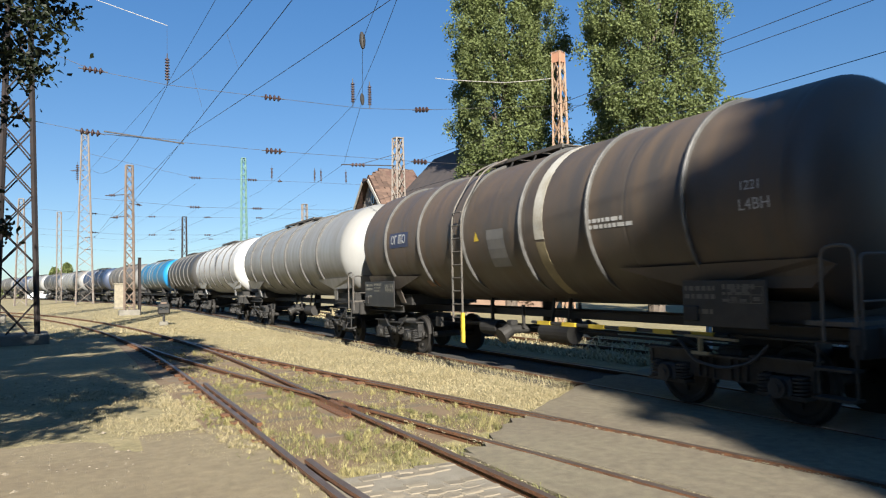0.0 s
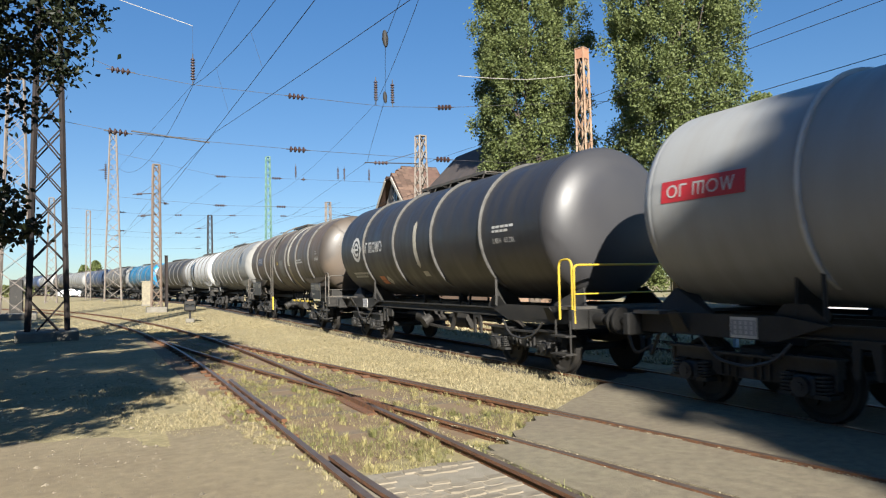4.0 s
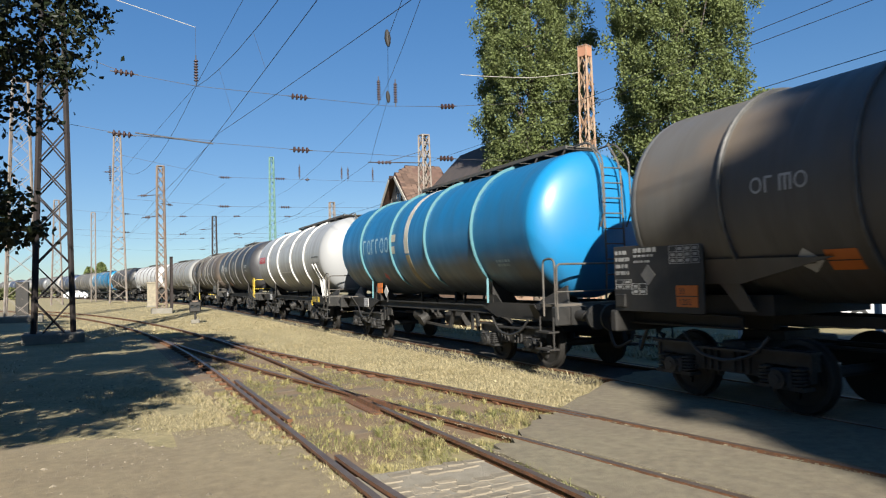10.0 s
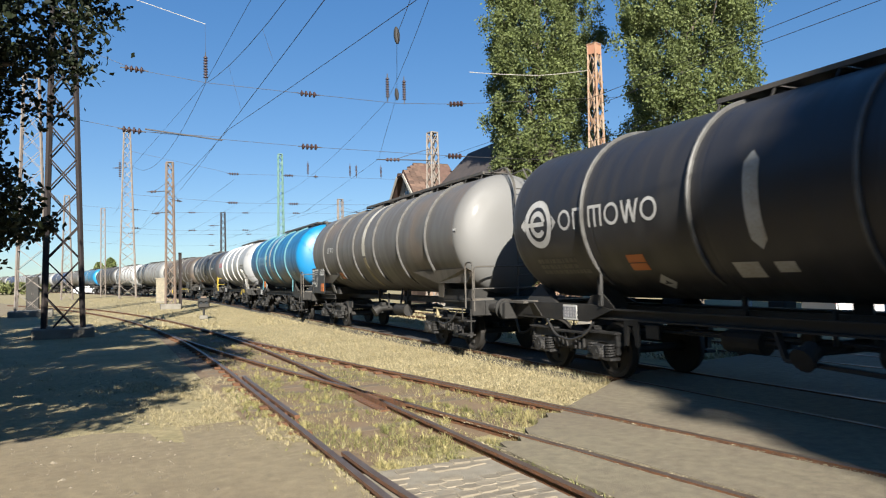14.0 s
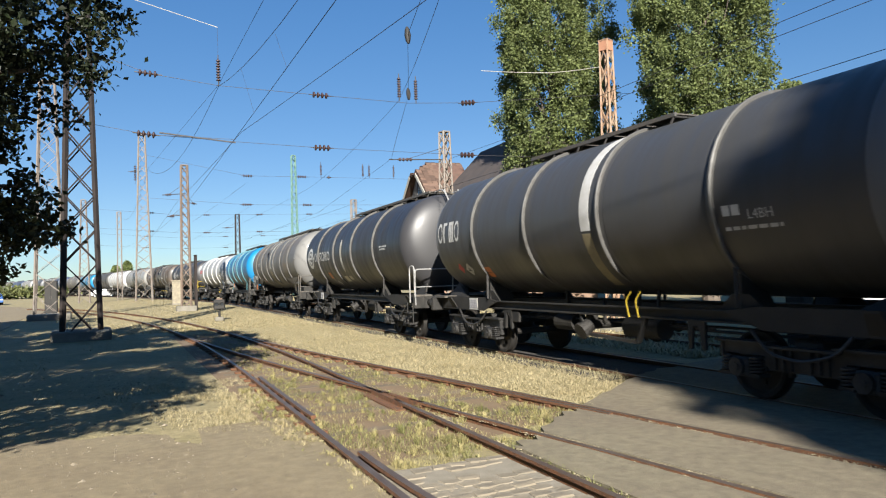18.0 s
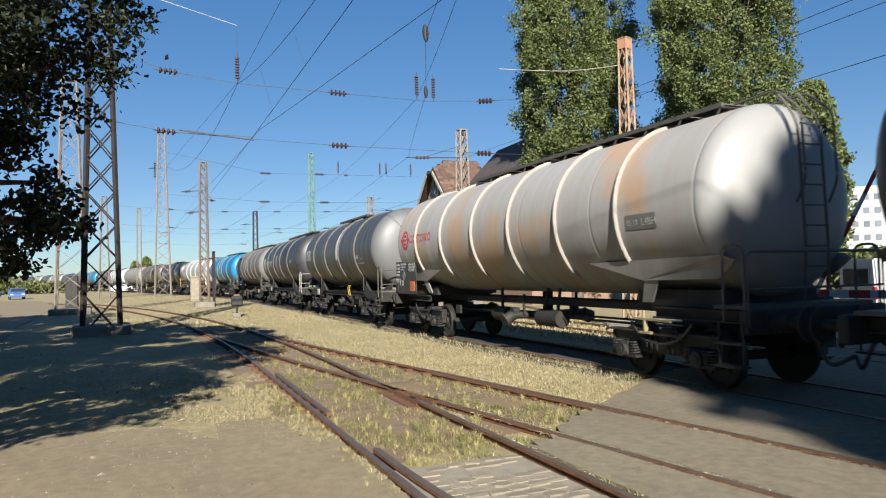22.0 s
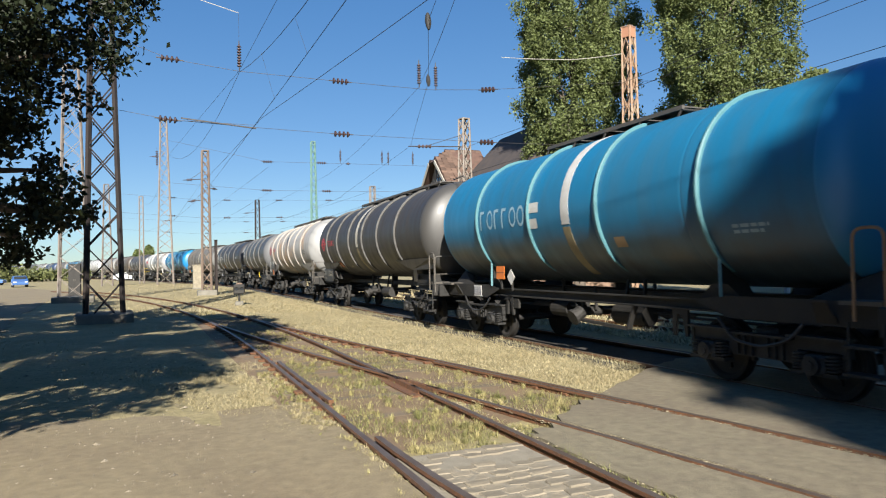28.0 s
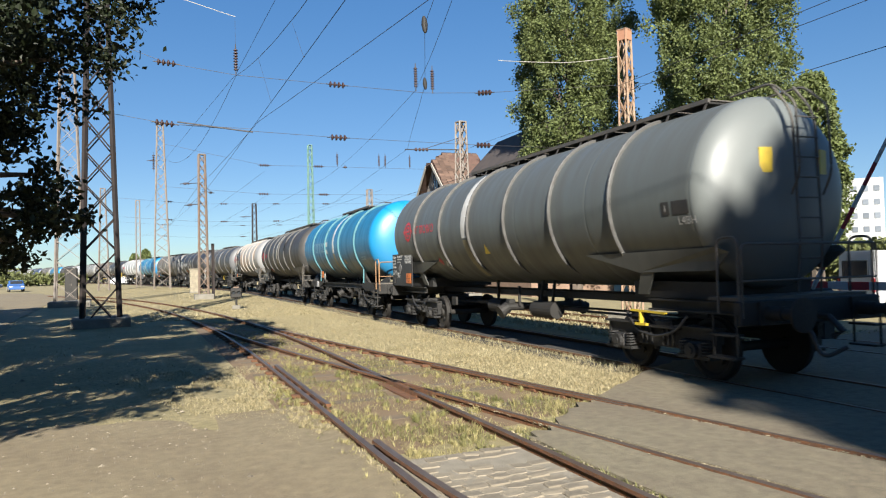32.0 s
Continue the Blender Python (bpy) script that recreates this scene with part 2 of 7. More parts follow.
M_DIRT = mat("packed earth", (0.1813, 0.1468, 0.0875), 0.95, 0.0, (0.1428, 0.11, 0.0672), 0.45, 0.85, 0.25, 160.0, grain=0.24)
M_ROAD = mat("worn asphalt", (0.1613, 0.1378, 0.08904), 0.95, 0.0, (0.1252, 0.09996, 0.0672), 0.6, 0.8, 0.35, 260.0, grain=0.28)
# ballast colour is lowered to hold the deep shade under the train
M_BALLAST = mat("shade-dark ballast", (0.042, 0.0378, 0.0336), 0.95, 0.0, (0.021, 0.01848, 0.0168), 8.0, 0.9, 1.0, 30.0)
M_COBBLE = mat("granite setts", (0.2008, 0.1714, 0.1235), 0.9, 0.0, (0.1554, 0.1302, 0.09408), 4.0, 0.8, 0.5, 60.0, per_object=0.16, grain=0.2)
# weathered, and darkened to hold the shade round the mast blocks
M_CONCRETE = mat("weathered concrete", (0.1814, 0.168, 0.1411), 0.9, 0.0, (0.1008, 0.09408, 0.07392), 2.5, 0.7, 0.5, 50.0)

ground = tagged(part("ground", fast("ground", [(-900, -300, -0.10), (900, -300, -0.10), (900, 2500, -0.10), (-900, 2500, -0.10)], [(0, 1, 2, 3)], M_GRASS_GROUND), None),
                "dry yellow turf between the tracks, worn thin", "ground", kind="structure")


def patch(name, outline, z0, z1, material, label, category, wobble=0.0, step=0.35, seed=1):
    """A slab of ground with an uneven edge."""
    rnd = random.Random(seed)
    pts = []
    for (x0, y0, w0), (x1, y1, _) in zip(outline, outline[1:] + outline[:1]):
        n = max(1, int(math.hypot(x1 - x0, y1 - y0) / step)) if w0 else 1
        for k in range(n):
            s = k / n
            j = wobble * w0
            pts.append((x0 + (x1 - x0) * s + rnd.uniform(-j, j), y0 + (y1 - y0) * s + rnd.uniform(-j, j), z0))
    bm = bmesh.new()
    sheet(bm, pts, z1 - z0, (0, 0, 1))
    bmesh.ops.triangulate(bm, faces=[f for f in bm.faces if len(f.verts) > 4])
    return tagged(part(name, bm, material), label, category, kind="structure")


patch("dirt_lot", [(-80, -40, 0), (1.95, -40, 0), (2.0, 5.4, 1), (1.75, 6.5, 1), (1.3, 7.9, 1), (0.2, 9.9, 1), (-2.2, 10.3, 1), (-4.5, 14, 1), (-4.2, 24, 1), (-5.5, 34, 1), (-6.5, 52, 1), (-6.0, 70, 1), (-14, 95, 1), (-80, 120, 0)],
      -0.16, -0.085, M_DIRT, "sandy packed earth yard beside the tracks", "ground", 0.16)


def road_strip(left, right, seed, label, z=-0.012):
    """A slab of the crossing between two lines, its far end broken off unevenly."""
    rnd = random.Random(seed)
    bm = bmesh.new()
    rows = []
    for k in range(9):
        s = k / 8
        x_end = left(7) + (right(7) - left(7)) * s
        y_end = 3.75 + 0.78 * min(x_end, 8.2) + 0.25 * max(0, x_end - 8.2) + rnd.uniform(-0.12, 0.12)
        ys = [-40, -20, -10, -4, 0, 1.5, 3, 4, 5] + [5 + (y_end - 5) * q / 5 for q in range(1, 6)]
        rows.append([bm.verts.new((left(y) + (right(y) - left(y)) * s + (rnd.uniform(-0.012, 0.012) if k in (0, 8) else 0), y, z + rnd.uniform(-0.006, 0.003))) for y in ys])
    for u, v in zip(rows, rows[1:]):
        for q in range(len(u) - 1):
            bm.faces.new((u[q], v[q], v[q + 1], u[q + 1]))
    ex = bmesh.ops.extrude_face_region(bm, geom=list(bm.faces))
    bmesh.ops.translate(bm, vec=(0, 0, -0.12), verts=[v for v in ex["geom"] if isinstance(v, bmesh.types.BMVert)])
    bmesh.ops.recalc_face_normals(bm, faces=bm.faces)
    return tagged(part("crossing_road", bm, M_ROAD), label, "road", kind="structure")


GG = 0.752
road_strip(lambda y: left_track(y) + GG + 0.13, lambda y: right_track(y) - GG - 0.045, 2, "worn grey asphalt of the level crossing")
road_strip(lambda y: right_track(y) - GG + 0.11, lambda y: right_track(y) + GG - 0.1, 3, "worn grey asphalt between the rails of the crossing")
road_strip(lambda y: right_track(y) + GG + 0.05, lambda y: TRAIN_X - GG - 0.045, 4, "worn grey asphalt between the two tracks")
road_strip(lambda y: TRAIN_X - GG + 0.1, lambda y: TRAIN_X + GG - 0.1, 5, "grey asphalt between the rails of the crossing")
road_strip(lambda y: TRAIN_X + GG + 0.05, lambda y: 45.0, 6, "grey asphalt beyond the level crossing")

# earth banked against the outer rail
rnd = random.Random(8)
verts, faces = [], []
for i in range(60):
    y = -12 + 0.37 * i
    xr = left_track(y) - GG
    fade = min(1.0, max(0.0, (9.5 - y) / 4.0))
    for o, z in ((-1.3, -0.088), (-0.8, -0.078 + 0.012 * fade), (-0.4, -0.075 + 0.03 * fade), (-0.06, -0.075 + 0.045 * fade)):
        verts.append((xr + o + rnd.uniform(-0.03, 0.03) * (o < -0.1), y, z + rnd.uniform(-0.008, 0.006) * (o > -1)))
    if i:
        for k in range(3):
            q = (i - 1) * 4 + k
            faces.append((q, q + 1, q + 5, q + 4))
tagged(part("earth_bank", fast("earth_bank", verts, faces, M_DIRT, True), None), "packed earth banked up against the outer rail", "ground", kind="structure")

# rail section: half widths and heights, head at z = 0
RAIL_SEC = ((-0.035, 0.0), (-0.036, -0.035), (-0.01, -0.05), (-0.009, -0.13), (-0.065, -0.15), (-0.065, -0.16), (0.065, -0.16), (0.065, -0.15), (0.009, -0.13), (0.01, -0.05), (0.036, -0.035), (0.035, 0.0))


def rail(line, name="rail", label="rusty steel rail", scale=1.0):
    """A rail swept along a list of (x, y)."""
    verts, faces, n = [], [], len(RAIL_SEC)
    for i, (x, y) in enumerate(line):
        (xa, ya), (xb, yb) = line[max(i - 1, 0)], line[min(i + 1, len(line) - 1)]
        d = math.hypot(xb - xa, yb - ya)
        nx, ny = (yb - ya) / d, -(xb - xa) / d
        verts += [(x + nx * u * scale, y + ny * u * scale, v) for u, v in RAIL_SEC]
    for i in range(len(line) - 1):
        for k in range(n):
            faces.append((i * n + k, i * n + (k + 1) % n, (i + 1) * n + (k + 1) % n, (i + 1) * n + k))
    me = fast(name, verts, faces + [tuple(range(n)), tuple(range(len(verts) - 1, len(verts) - n - 1, -1))], M_RAIL)
    me.materials.append(M_RAILTOP)
    for i in range(len(line) - 1):
        me.polygons[i * n + n - 1].material_index = 1
    return tagged(part(name, me, M_RAIL), label, "rail", kind="structure")


def offset_line(fn, off, y0, y1, step=0.5):
    out, y = [], y0
    while y <= y1 + 1e-6:
        d = (fn(y + 0.05) - fn(y - 0.05)) / 0.1
        k = math.hypot(1, d)
        out.append((fn(y) + off / k, y - off * d / k))
        y += step
    return out


G = 0.752
rail(offset_line(left_track, -G, -14, 75), "rail", "rusty outer rail of the turnout, polished on top")
rail(offset_line(right_track, G, -14, 75), "rail", "rusty outer rail of the turnout")
rail(offset_line(left_track, G, -14, 10.0), "rail", "rusty rail with grass in its groove")
rail(offset_line(left_track, G, 10.6, 27), "rail", "rusty inner rail leading to the frog")
rail(offset_line(right_track, -G, -14, 10.0), "rail", "rusty rail sunk in the asphalt")
rail(offset_line(right_track, -G, 10.6, 27), "rail", "rusty inner rail leading to the frog")
rail(offset_line(lambda y: left_track(y) - G + 0.135 + 0.02 * max(0, abs(y - 8.6) - 1.6) ** 2, 0, -2, 7.2, 0.4), "check_rail", "rusty check rail beside the running rail")
rail(offset_line(lambda y: left_track(y) - G + 0.135 + 0.04 * max(0, abs(y - 11.6) - 1.6) ** 2, 0, 9.4, 13.8, 0.4), "check_rail", "rusty check rail beside the running rail")
rail(offset_line(lambda y: right_track(y) + G - 0.1 - 0.02 * max(0, abs(y - 9.6) - 1.6) ** 2, 0, 7.4, 12.2, 0.4), "check_rail", "rusty check rail beside the running rail")
# turnout frog where the inner rails cross
bm = bmesh.new()
for fn, o in ((left_track, G), (right_track, -G)):
    pts = offset_line(fn, o, 9.6, 11.0, 0.2)
    for a, b in zip(pts, pts[1:]):
        bar(bm, (*a, -0.035), (*b, -0.035), 0.075, 0.07)
fx, fy = offset_line(left_track, G, 10.3, 10.3)[0]
bx(bm, (fx, fy, -0.1), (0.34, 1.6, 0.06))
tagged(part("frog", bm, M_RAIL), "rusty steel frog where two rails cross", "rail", kind="structure")


def train_rail(off):
    out = []
    s = -16.0
    while s < 340:
        x, y, h = line_pose(s)
        out.append((x + off * math.cos(h), y + off * math.sin(h)))
        s += 2.0
    return out


rail(train_rail(-G), "rail", "steel rail of the train's track, polished on top")
rail(train_rail(G), "rail", "steel rail of the train's track, polished on top")
for off in (4.6,):
    rail([(TRAIN_X + off - G, y) for y in range(-15, 120, 3)], "rail", "rusty rail of the next track")
    rail([(TRAIN_X + off + G, y) for y in range(-15, 120, 3)], "rail", "rusty rail of the next track")

# ballast bed of the train's track
verts, faces = [], []
for i in range(120):
    x, y, h = line_pose(10 + i * 2.8)
    for o, z in ((-1.35, -0.11), (-0.95, -0.075), (0.95, -0.075), (1.6, -0.11)):
        verts.append((x + o * math.cos(h), y + o * math.sin(h), z + (0.0 if abs(o) > 1 else random.uniform(-0.012, 0.012))))
    if i:
        for k in range(3):
            a = (i - 1) * 4 + k
            faces.append((a, a + 1, a + 5, a + 4))
tagged(part("ballast", fast("ballast", verts, faces, M_BALLAST), M_BALLAST), "ballast under the train, dark with shade put into its colour", "ballast", kind="structure")

# ---- tank wagons ----
# shade under the wagons is put into the underframe, bogie and wheel colours
M_STEEL_DARK = mat("underframe black", (0.01092, 0.01092, 0.01008), 0.7, 0.1, (0.0252, 0.02184, 0.01848), 3.0, 0.8, 0.3, 60.0)
M_BOGIE = mat("shaded bogie grime", (0.01512, 0.01512, 0.01512), 0.6, 0.3, (0.04368, 0.04032, 0.03696), 4.0, 0.8, 0.4, 70.0)
M_WHEEL = mat("shaded wheel steel", (0.01008, 0.00924, 0.0084), 0.75, 0.1, (0.0252, 0.021, 0.0168), 5.0, 0.8)
M_HOOP_STEEL = mat("galvanised hoop", (0.095, 0.094, 0.089), 0.5, 0.2, (0.055, 0.05, 0.045), 6.0, 0.7)
M_WHITE = mat("white paint", (0.4444, 0.4444, 0.4326), 0.5, 0.0, (0.2965, 0.278, 0.2369), 5.0, 0.6)
M_CREAM = mat("dirty white band", (0.4166, 0.4032, 0.3562), 0.55, 0.0, (0.2352, 0.2016, 0.1344), 3.0, 0.7)
M_RED = mat("red paint", (0.42, 0.0252, 0.0336), 0.5, 0.0, (0.252, 0.0252, 0.0252), 6.0, 0.5)
M_ORANGE = mat("orange placard", (0.504, 0.1344, 0.02016), 0.45, 0.0, (0.3696, 0.1008, 0.02016), 8.0, 0.4)
M_YELLOW = mat("yellow paint", (0.4704, 0.336, 0.02688), 0.5, 0.0, (0.3024, 0.215, 0.0336), 8.0, 0.5)
M_BLACK = mat("black paint", (0.0168, 0.0168, 0.0168), 0.5, 0.0, (0.042, 0.0378, 0.0336), 5.0, 0.5)
M_BOARDTEXT = mat("weathered white lettering", (0.3192, 0.3192, 0.3024), 0.6, 0.0, (0.168, 0.168, 0.1596), 9.0, 0.8)
M_GRATING = mat("walkway steel", (0.0756, 0.0756, 0.0714), 0.65, 0.4, (0.1344, 0.1092, 0.084), 4.0, 0.7)
M_PRINT = mat("grey print", (0.168, 0.168, 0.1848), 0.6, 0.0, (0.294, 0.294, 0.3024), 9.0, 0.6)
TANK_Z, TANK_R = 2.79, 1.45


def head_profile(half, r, head):
    k = 16
    return [(-half - head * math.cos(math.pi / 2 * i / k), r * math.sin(math.pi / 2 * i / k) ** 0.72) for i in range(k + 1)]


def tank_mesh(half, r):
    """The welded barrel of a tank with faint ring seams."""
    prof = [(-half + 0.012, r - 0.004), (-half + 0.03, r), (-half + 0.09, r)]
    n = 5
    for i in range(1, n):
        y = -half + 2 * half * i / n
        prof += [(y - 0.06, r), (y - 0.014, r), (y, r - 0.004), (y + 0.014, r), (y + 0.06, r)]
    prof += [(half - 0.09, r), (half - 0.03, r), (half - 0.012, r - 0.004)]
    return revolve(bmesh.new(), prof, (0, TANK_Z), 64)


def end_mesh(half, r, head=0.52):
    """The dished end at the rear of a tank."""
    return revolve(bmesh.new(), head_profile(half, r, head) + [(-half + 0.012, r - 0.004)], (0, TANK_Z), 64)


def hoop_mesh(r, width, thick, a0=0.0, a1=360.0, z=TANK_Z):
    """A flat ring round the shell at y = 0 between two angles (0 is +x, 90 is up)."""
    bm = bmesh.new()
    n = max(6, int(56 * (a1 - a0) / 360))
    rows = []
    for i in range(n + 1):
        a = radians(a0 + (a1 - a0) * i / n)
        tk = thick * min(1, 0.06 + min(i, n - i) * (a1 - a0) / n / 16) if a1 - a0 < 300 and thick > 0.01 else thick
        rows.append([bm.verts.new((q * math.cos(a), y, z + q * math.sin(a))) for q, y in ((r - 0.02, -width / 2), (r + tk * 0.7, -width / 2), (r + tk, -width / 4), (r + tk, width / 4), (r + tk * 0.7, width / 2), (r - 0.02, width / 2))])
    for u, v in zip(rows, rows[1:]):
        for k in range(6):
            bm.faces.new((u[k], u[(k + 1) % 6], v[(k + 1) % 6], v[k]))
    if a1 - a0 < 359.9:
        bm.faces.new(rows[0])
        bm.faces.new(rows[-1][::-1])
    bmesh.ops.recalc_face_normals(bm, faces=bm.faces)
    return bm


def on_shell(bm, polys, y, z, r=TANK_R, lift=0.006):
    """Flat figures (lists of (u, v): u towards the rear of the wagon, v up) laid on the near side of the shell round (y, z)."""
    a0 = math.asin(max(-1, min(1, (z - TANK_Z) / r)))
    for poly in polys:
        vs = []
        for u, v in poly:
            a = a0 + v / r
            vs.append(bm.verts.new((-(r + lift) * math.cos(a), y - u, TANK_Z + (r + lift) * math.sin(a))))
        bm.faces.new(vs)
    return bm


def rect(u, v, w, h, n=3):
    """A rectangle split across its height so that it follows the curve."""
    return [[(u, v + h * i / n), (u + w, v + h * i / n), (u + w, v + h * (i + 1) / n), (u, v + h * (i + 1) / n)] for i in range(n)]


def ring_polys(u, v, r0, r1, a0=0, a1=360, n=28):
    out = []
    for i in range(n):
        p, q = radians(a0 + (a1 - a0) * i / n), radians(a0 + (a1 - a0) * (i + 1) / n)
        out.append([(u + r0 * math.cos(p), v + r0 * math.sin(p)), (u + r1 * math.cos(p), v + r1 * math.sin(p)), (u + r1 * math.cos(q), v + r1 * math.sin(q)), (u + r0 * math.cos(q), v + r0 * math.sin(q))])
    return out


def roundel(u, v, s):
    """A ring round a hooked arc, with an arrowhead on either side."""
    p = ring_polys(u, v, 0.72 * s, s)
    p += ring_polys(u, v, 0.34 * s, 0.56 * s, 10, 320)
    p += rect(u - 1.05 * s, v - 0.09 * s, 1.5 * s, 0.18 * s, 1)
    for d in (-1, 1):
        p.append([(u + d * 1.32 * s, v), (u + d * 1.02 * s, v + 0.3 * s), (u + d * 1.02 * s, v - 0.3 * s)])
    return p


def wordmark(u, v, h, n, width, order=(0, 1, 2, 0, 3, 0)):
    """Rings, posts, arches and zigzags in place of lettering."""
    p, w, q = [], width / n * 0.84, 0.15 * h
    for i in range(n):
        x, kind = u + i * width / n, order[i % len(order)]
        if kind == 0:
            p += [[(x + w / 2 + a * w / h, v + h / 2 + b) for a, b in poly] for poly in ring_polys(0, 0, 0.36 * h, 0.5 * h, 0, 360, 20)]
        elif kind == 1:
            p += rect(x, v, q, h) + rect(x + q, v + h - q, 0.5 * w, q, 1)
        elif kind == 2:
            p += rect(x, v, q, h) + rect(x + w / 2 - q / 2, v, q, h - q) + rect(x + w - q, v, q, h - q) + rect(x + q, v + h - q, w - q, q, 1)
        else:
            for k in range(4):
                x0, x1 = x + w * k / 4, x + w * (k + 1) / 4
                lo, hi = (v + h, v) if k % 2 == 0 else (v, v + h)
                for c in range(4):
                    xa, xb = x0 + (x1 - x0) * c / 4, x0 + (x1 - x0) * (c + 1) / 4
                    va, vb = lo + (hi - lo) * c / 4, lo + (hi - lo) * (c + 1) / 4
                    p.append([(xa - q / 2, va), (xa + q / 2, va), (xb + q / 2, vb), (xb - q / 2, vb)])
    return p


def bars_of(u, v, w, lines, h=0.05, gap=0.035, seed=1):
    """Unreadable lines of writing as bars."""
    rnd, p = random.Random(seed), []
    for i in range(lines):
        x, end = u, u + w * rnd.uniform(0.6, 1.0)
        while x < end - 0.03:
            q = min(rnd.uniform(0.05, 0.16), end - x)
            p += rect(x, v - i * (h + gap), q, h, 1)
            x += q + 0.03
    return p


def text_polys(text, size):
    """The outlines of readable writing as faces, from the built-in font."""
    cu = bpy.data.curves.new("writing", "FONT")
    cu.body, cu.size, cu.resolution_u = text, size, 3
    ob = bpy.data.objects.new("writing", cu)
    me = bpy.data.meshes.new_from_object(ob)
    polys = [[(me.vertices[i].co.x, me.vertices[i].co.y) for i in p.vertices] for p in me.polygons]
    bpy.data.objects.remove(ob)
    bpy.data.meshes.remove(me)
    bpy.data.curves.remove(cu)
    return polys


SHARED = {}


def shared(key, make, material, smooth=False):
    if key not in SHARED:
        SHARED[key] = link_mesh(key, make(), material, smooth)
    return SHARED[key]


def wheelset_mesh():
    bm = bmesh.new()
    rod(bm, (-1.05, 0, 0), (1.05, 0, 0), 0.075, 10)
    for sx in (-1, 1):
        prof = ((0.68, 0.1), (0.685, 0.34), (0.672, 0.4), (0.67, 0.485), (0.7, 0.49), (0.705, 0.462), (0.8, 0.455), (0.805, 0.4), (0.765, 0.36), (0.75, 0.13), (0.81, 0.12), (0.81, 0.07))
        rings = [[bm.verts.new((sx * x, r * math.cos(2 * math.pi * k / 28), r * math.sin(2 * math.pi * k / 28))) for k in range(28)] for x, r in prof]
        for u, v in zip(rings, rings[1:]):
            for k in range(28):
                bm.faces.new((u[k], u[(k + 1) % 28], v[(k + 1) % 28], v[k]))
        for k in range(4):
            a = math.pi / 2 * k
            bx(bm, (sx * 0.775, 0.25 * math.cos(a), 0.25 * math.sin(a)), (0.05, 0.07, 0.07))
    bmesh.ops.recalc_face_normals(bm, faces=bm.faces)
    return bm


def spring_mesh():
    bm = bmesh.new()
    for dx in (0.0,):
        pts = [(dx + 0.085 * math.cos(a), 0.085 * math.sin(a), 0.22 * a / (2 * math.pi * 5)) for a in [2 * math.pi * 5 * i / 50 for i in range(51)]]
        pipe(bm, pts, 0.017, 5)
    rod(bm, (0, 0, 0), (0, 0, 0.22), 0.045, 8)
    return bm


def side_frame_mesh():
    """The near side frame of a bogie: dropped centre, raised over the axleboxes."""
    bm = bmesh.new()
    pts = [(-1.3, 0.68), (-1.18, 0.62), (-0.6, 0.62), (-0.5, 0.44), (0.5, 0.44), (0.6, 0.62), (1.18, 0.62), (1.3, 0.68), (1.3, 0.76), (0.72, 0.82), (0.5, 0.74), (-0.5, 0.74), (-0.72, 0.82), (-1.3, 0.76)]
    sheet(bm, [(-0.05, y, z) for y, z in pts], 0.1, (1, 0, 0))
    for sy in (-1, 1):
        for d in (-1, 1):
            bx(bm, (0, 0.9 * sy + 0.33 * d, 0.58), (0.1, 0.07, 0.3))
        bx(bm, (-0.03, 0.9 * sy, 0.79), (0.2, 0.86, 0.03))
        bx(bm, (0, sy * 1.27, 0.68), (0.14, 0.05, 0.22))
        for k in range(3):
            bx(bm, (-0.07, sy * (0.14 + 0.12 * k), 0.59), (0.04, 0.03, 0.26))
    bx(bm, (-0.06, 0, 0.75), (0.14, 1.1, 0.03))
    return bm


def axlebox_mesh():
    bm = bmesh.new()
    bx(bm, (0, 0, 0), (0.2, 0.3, 0.26), None, 0.03)
    rod(bm, (-0.16, 0, 0), (0, 0, 0), 0.12, 14)
    rod(bm, (-0.175, 0, 0), (-0.15, 0, 0), 0.06, 8)
    for s in (-1, 1):
        bx(bm, (0, 0.24 * s, -0.1), (0.2, 0.2, 0.05))
    return bm


def buffer_mesh():
    bm = bmesh.new()
    rod(bm, (0, 0, 0), (0, 0.3, 0), 0.1, 14)
    rod(bm, (0, 0.28, 0), (0, 0.58, 0), 0.075, 12)
    bx(bm, (0, 0.02, 0), (0.32, 0.04, 0.32))
    prof = ((0.56, 0.0), (0.56, 0.225), (0.6, 0.225), (0.62, 0.0))
    b2 = revolve(bmesh.new(), prof, (0, 0), 18)
    me = bpy.data.meshes.new("tmp")
    b2.to_mesh(me)
    b2.free()
    bm.from_mesh(me)
    bpy.data.meshes.remove(me)
    return bm


WAGONS = []


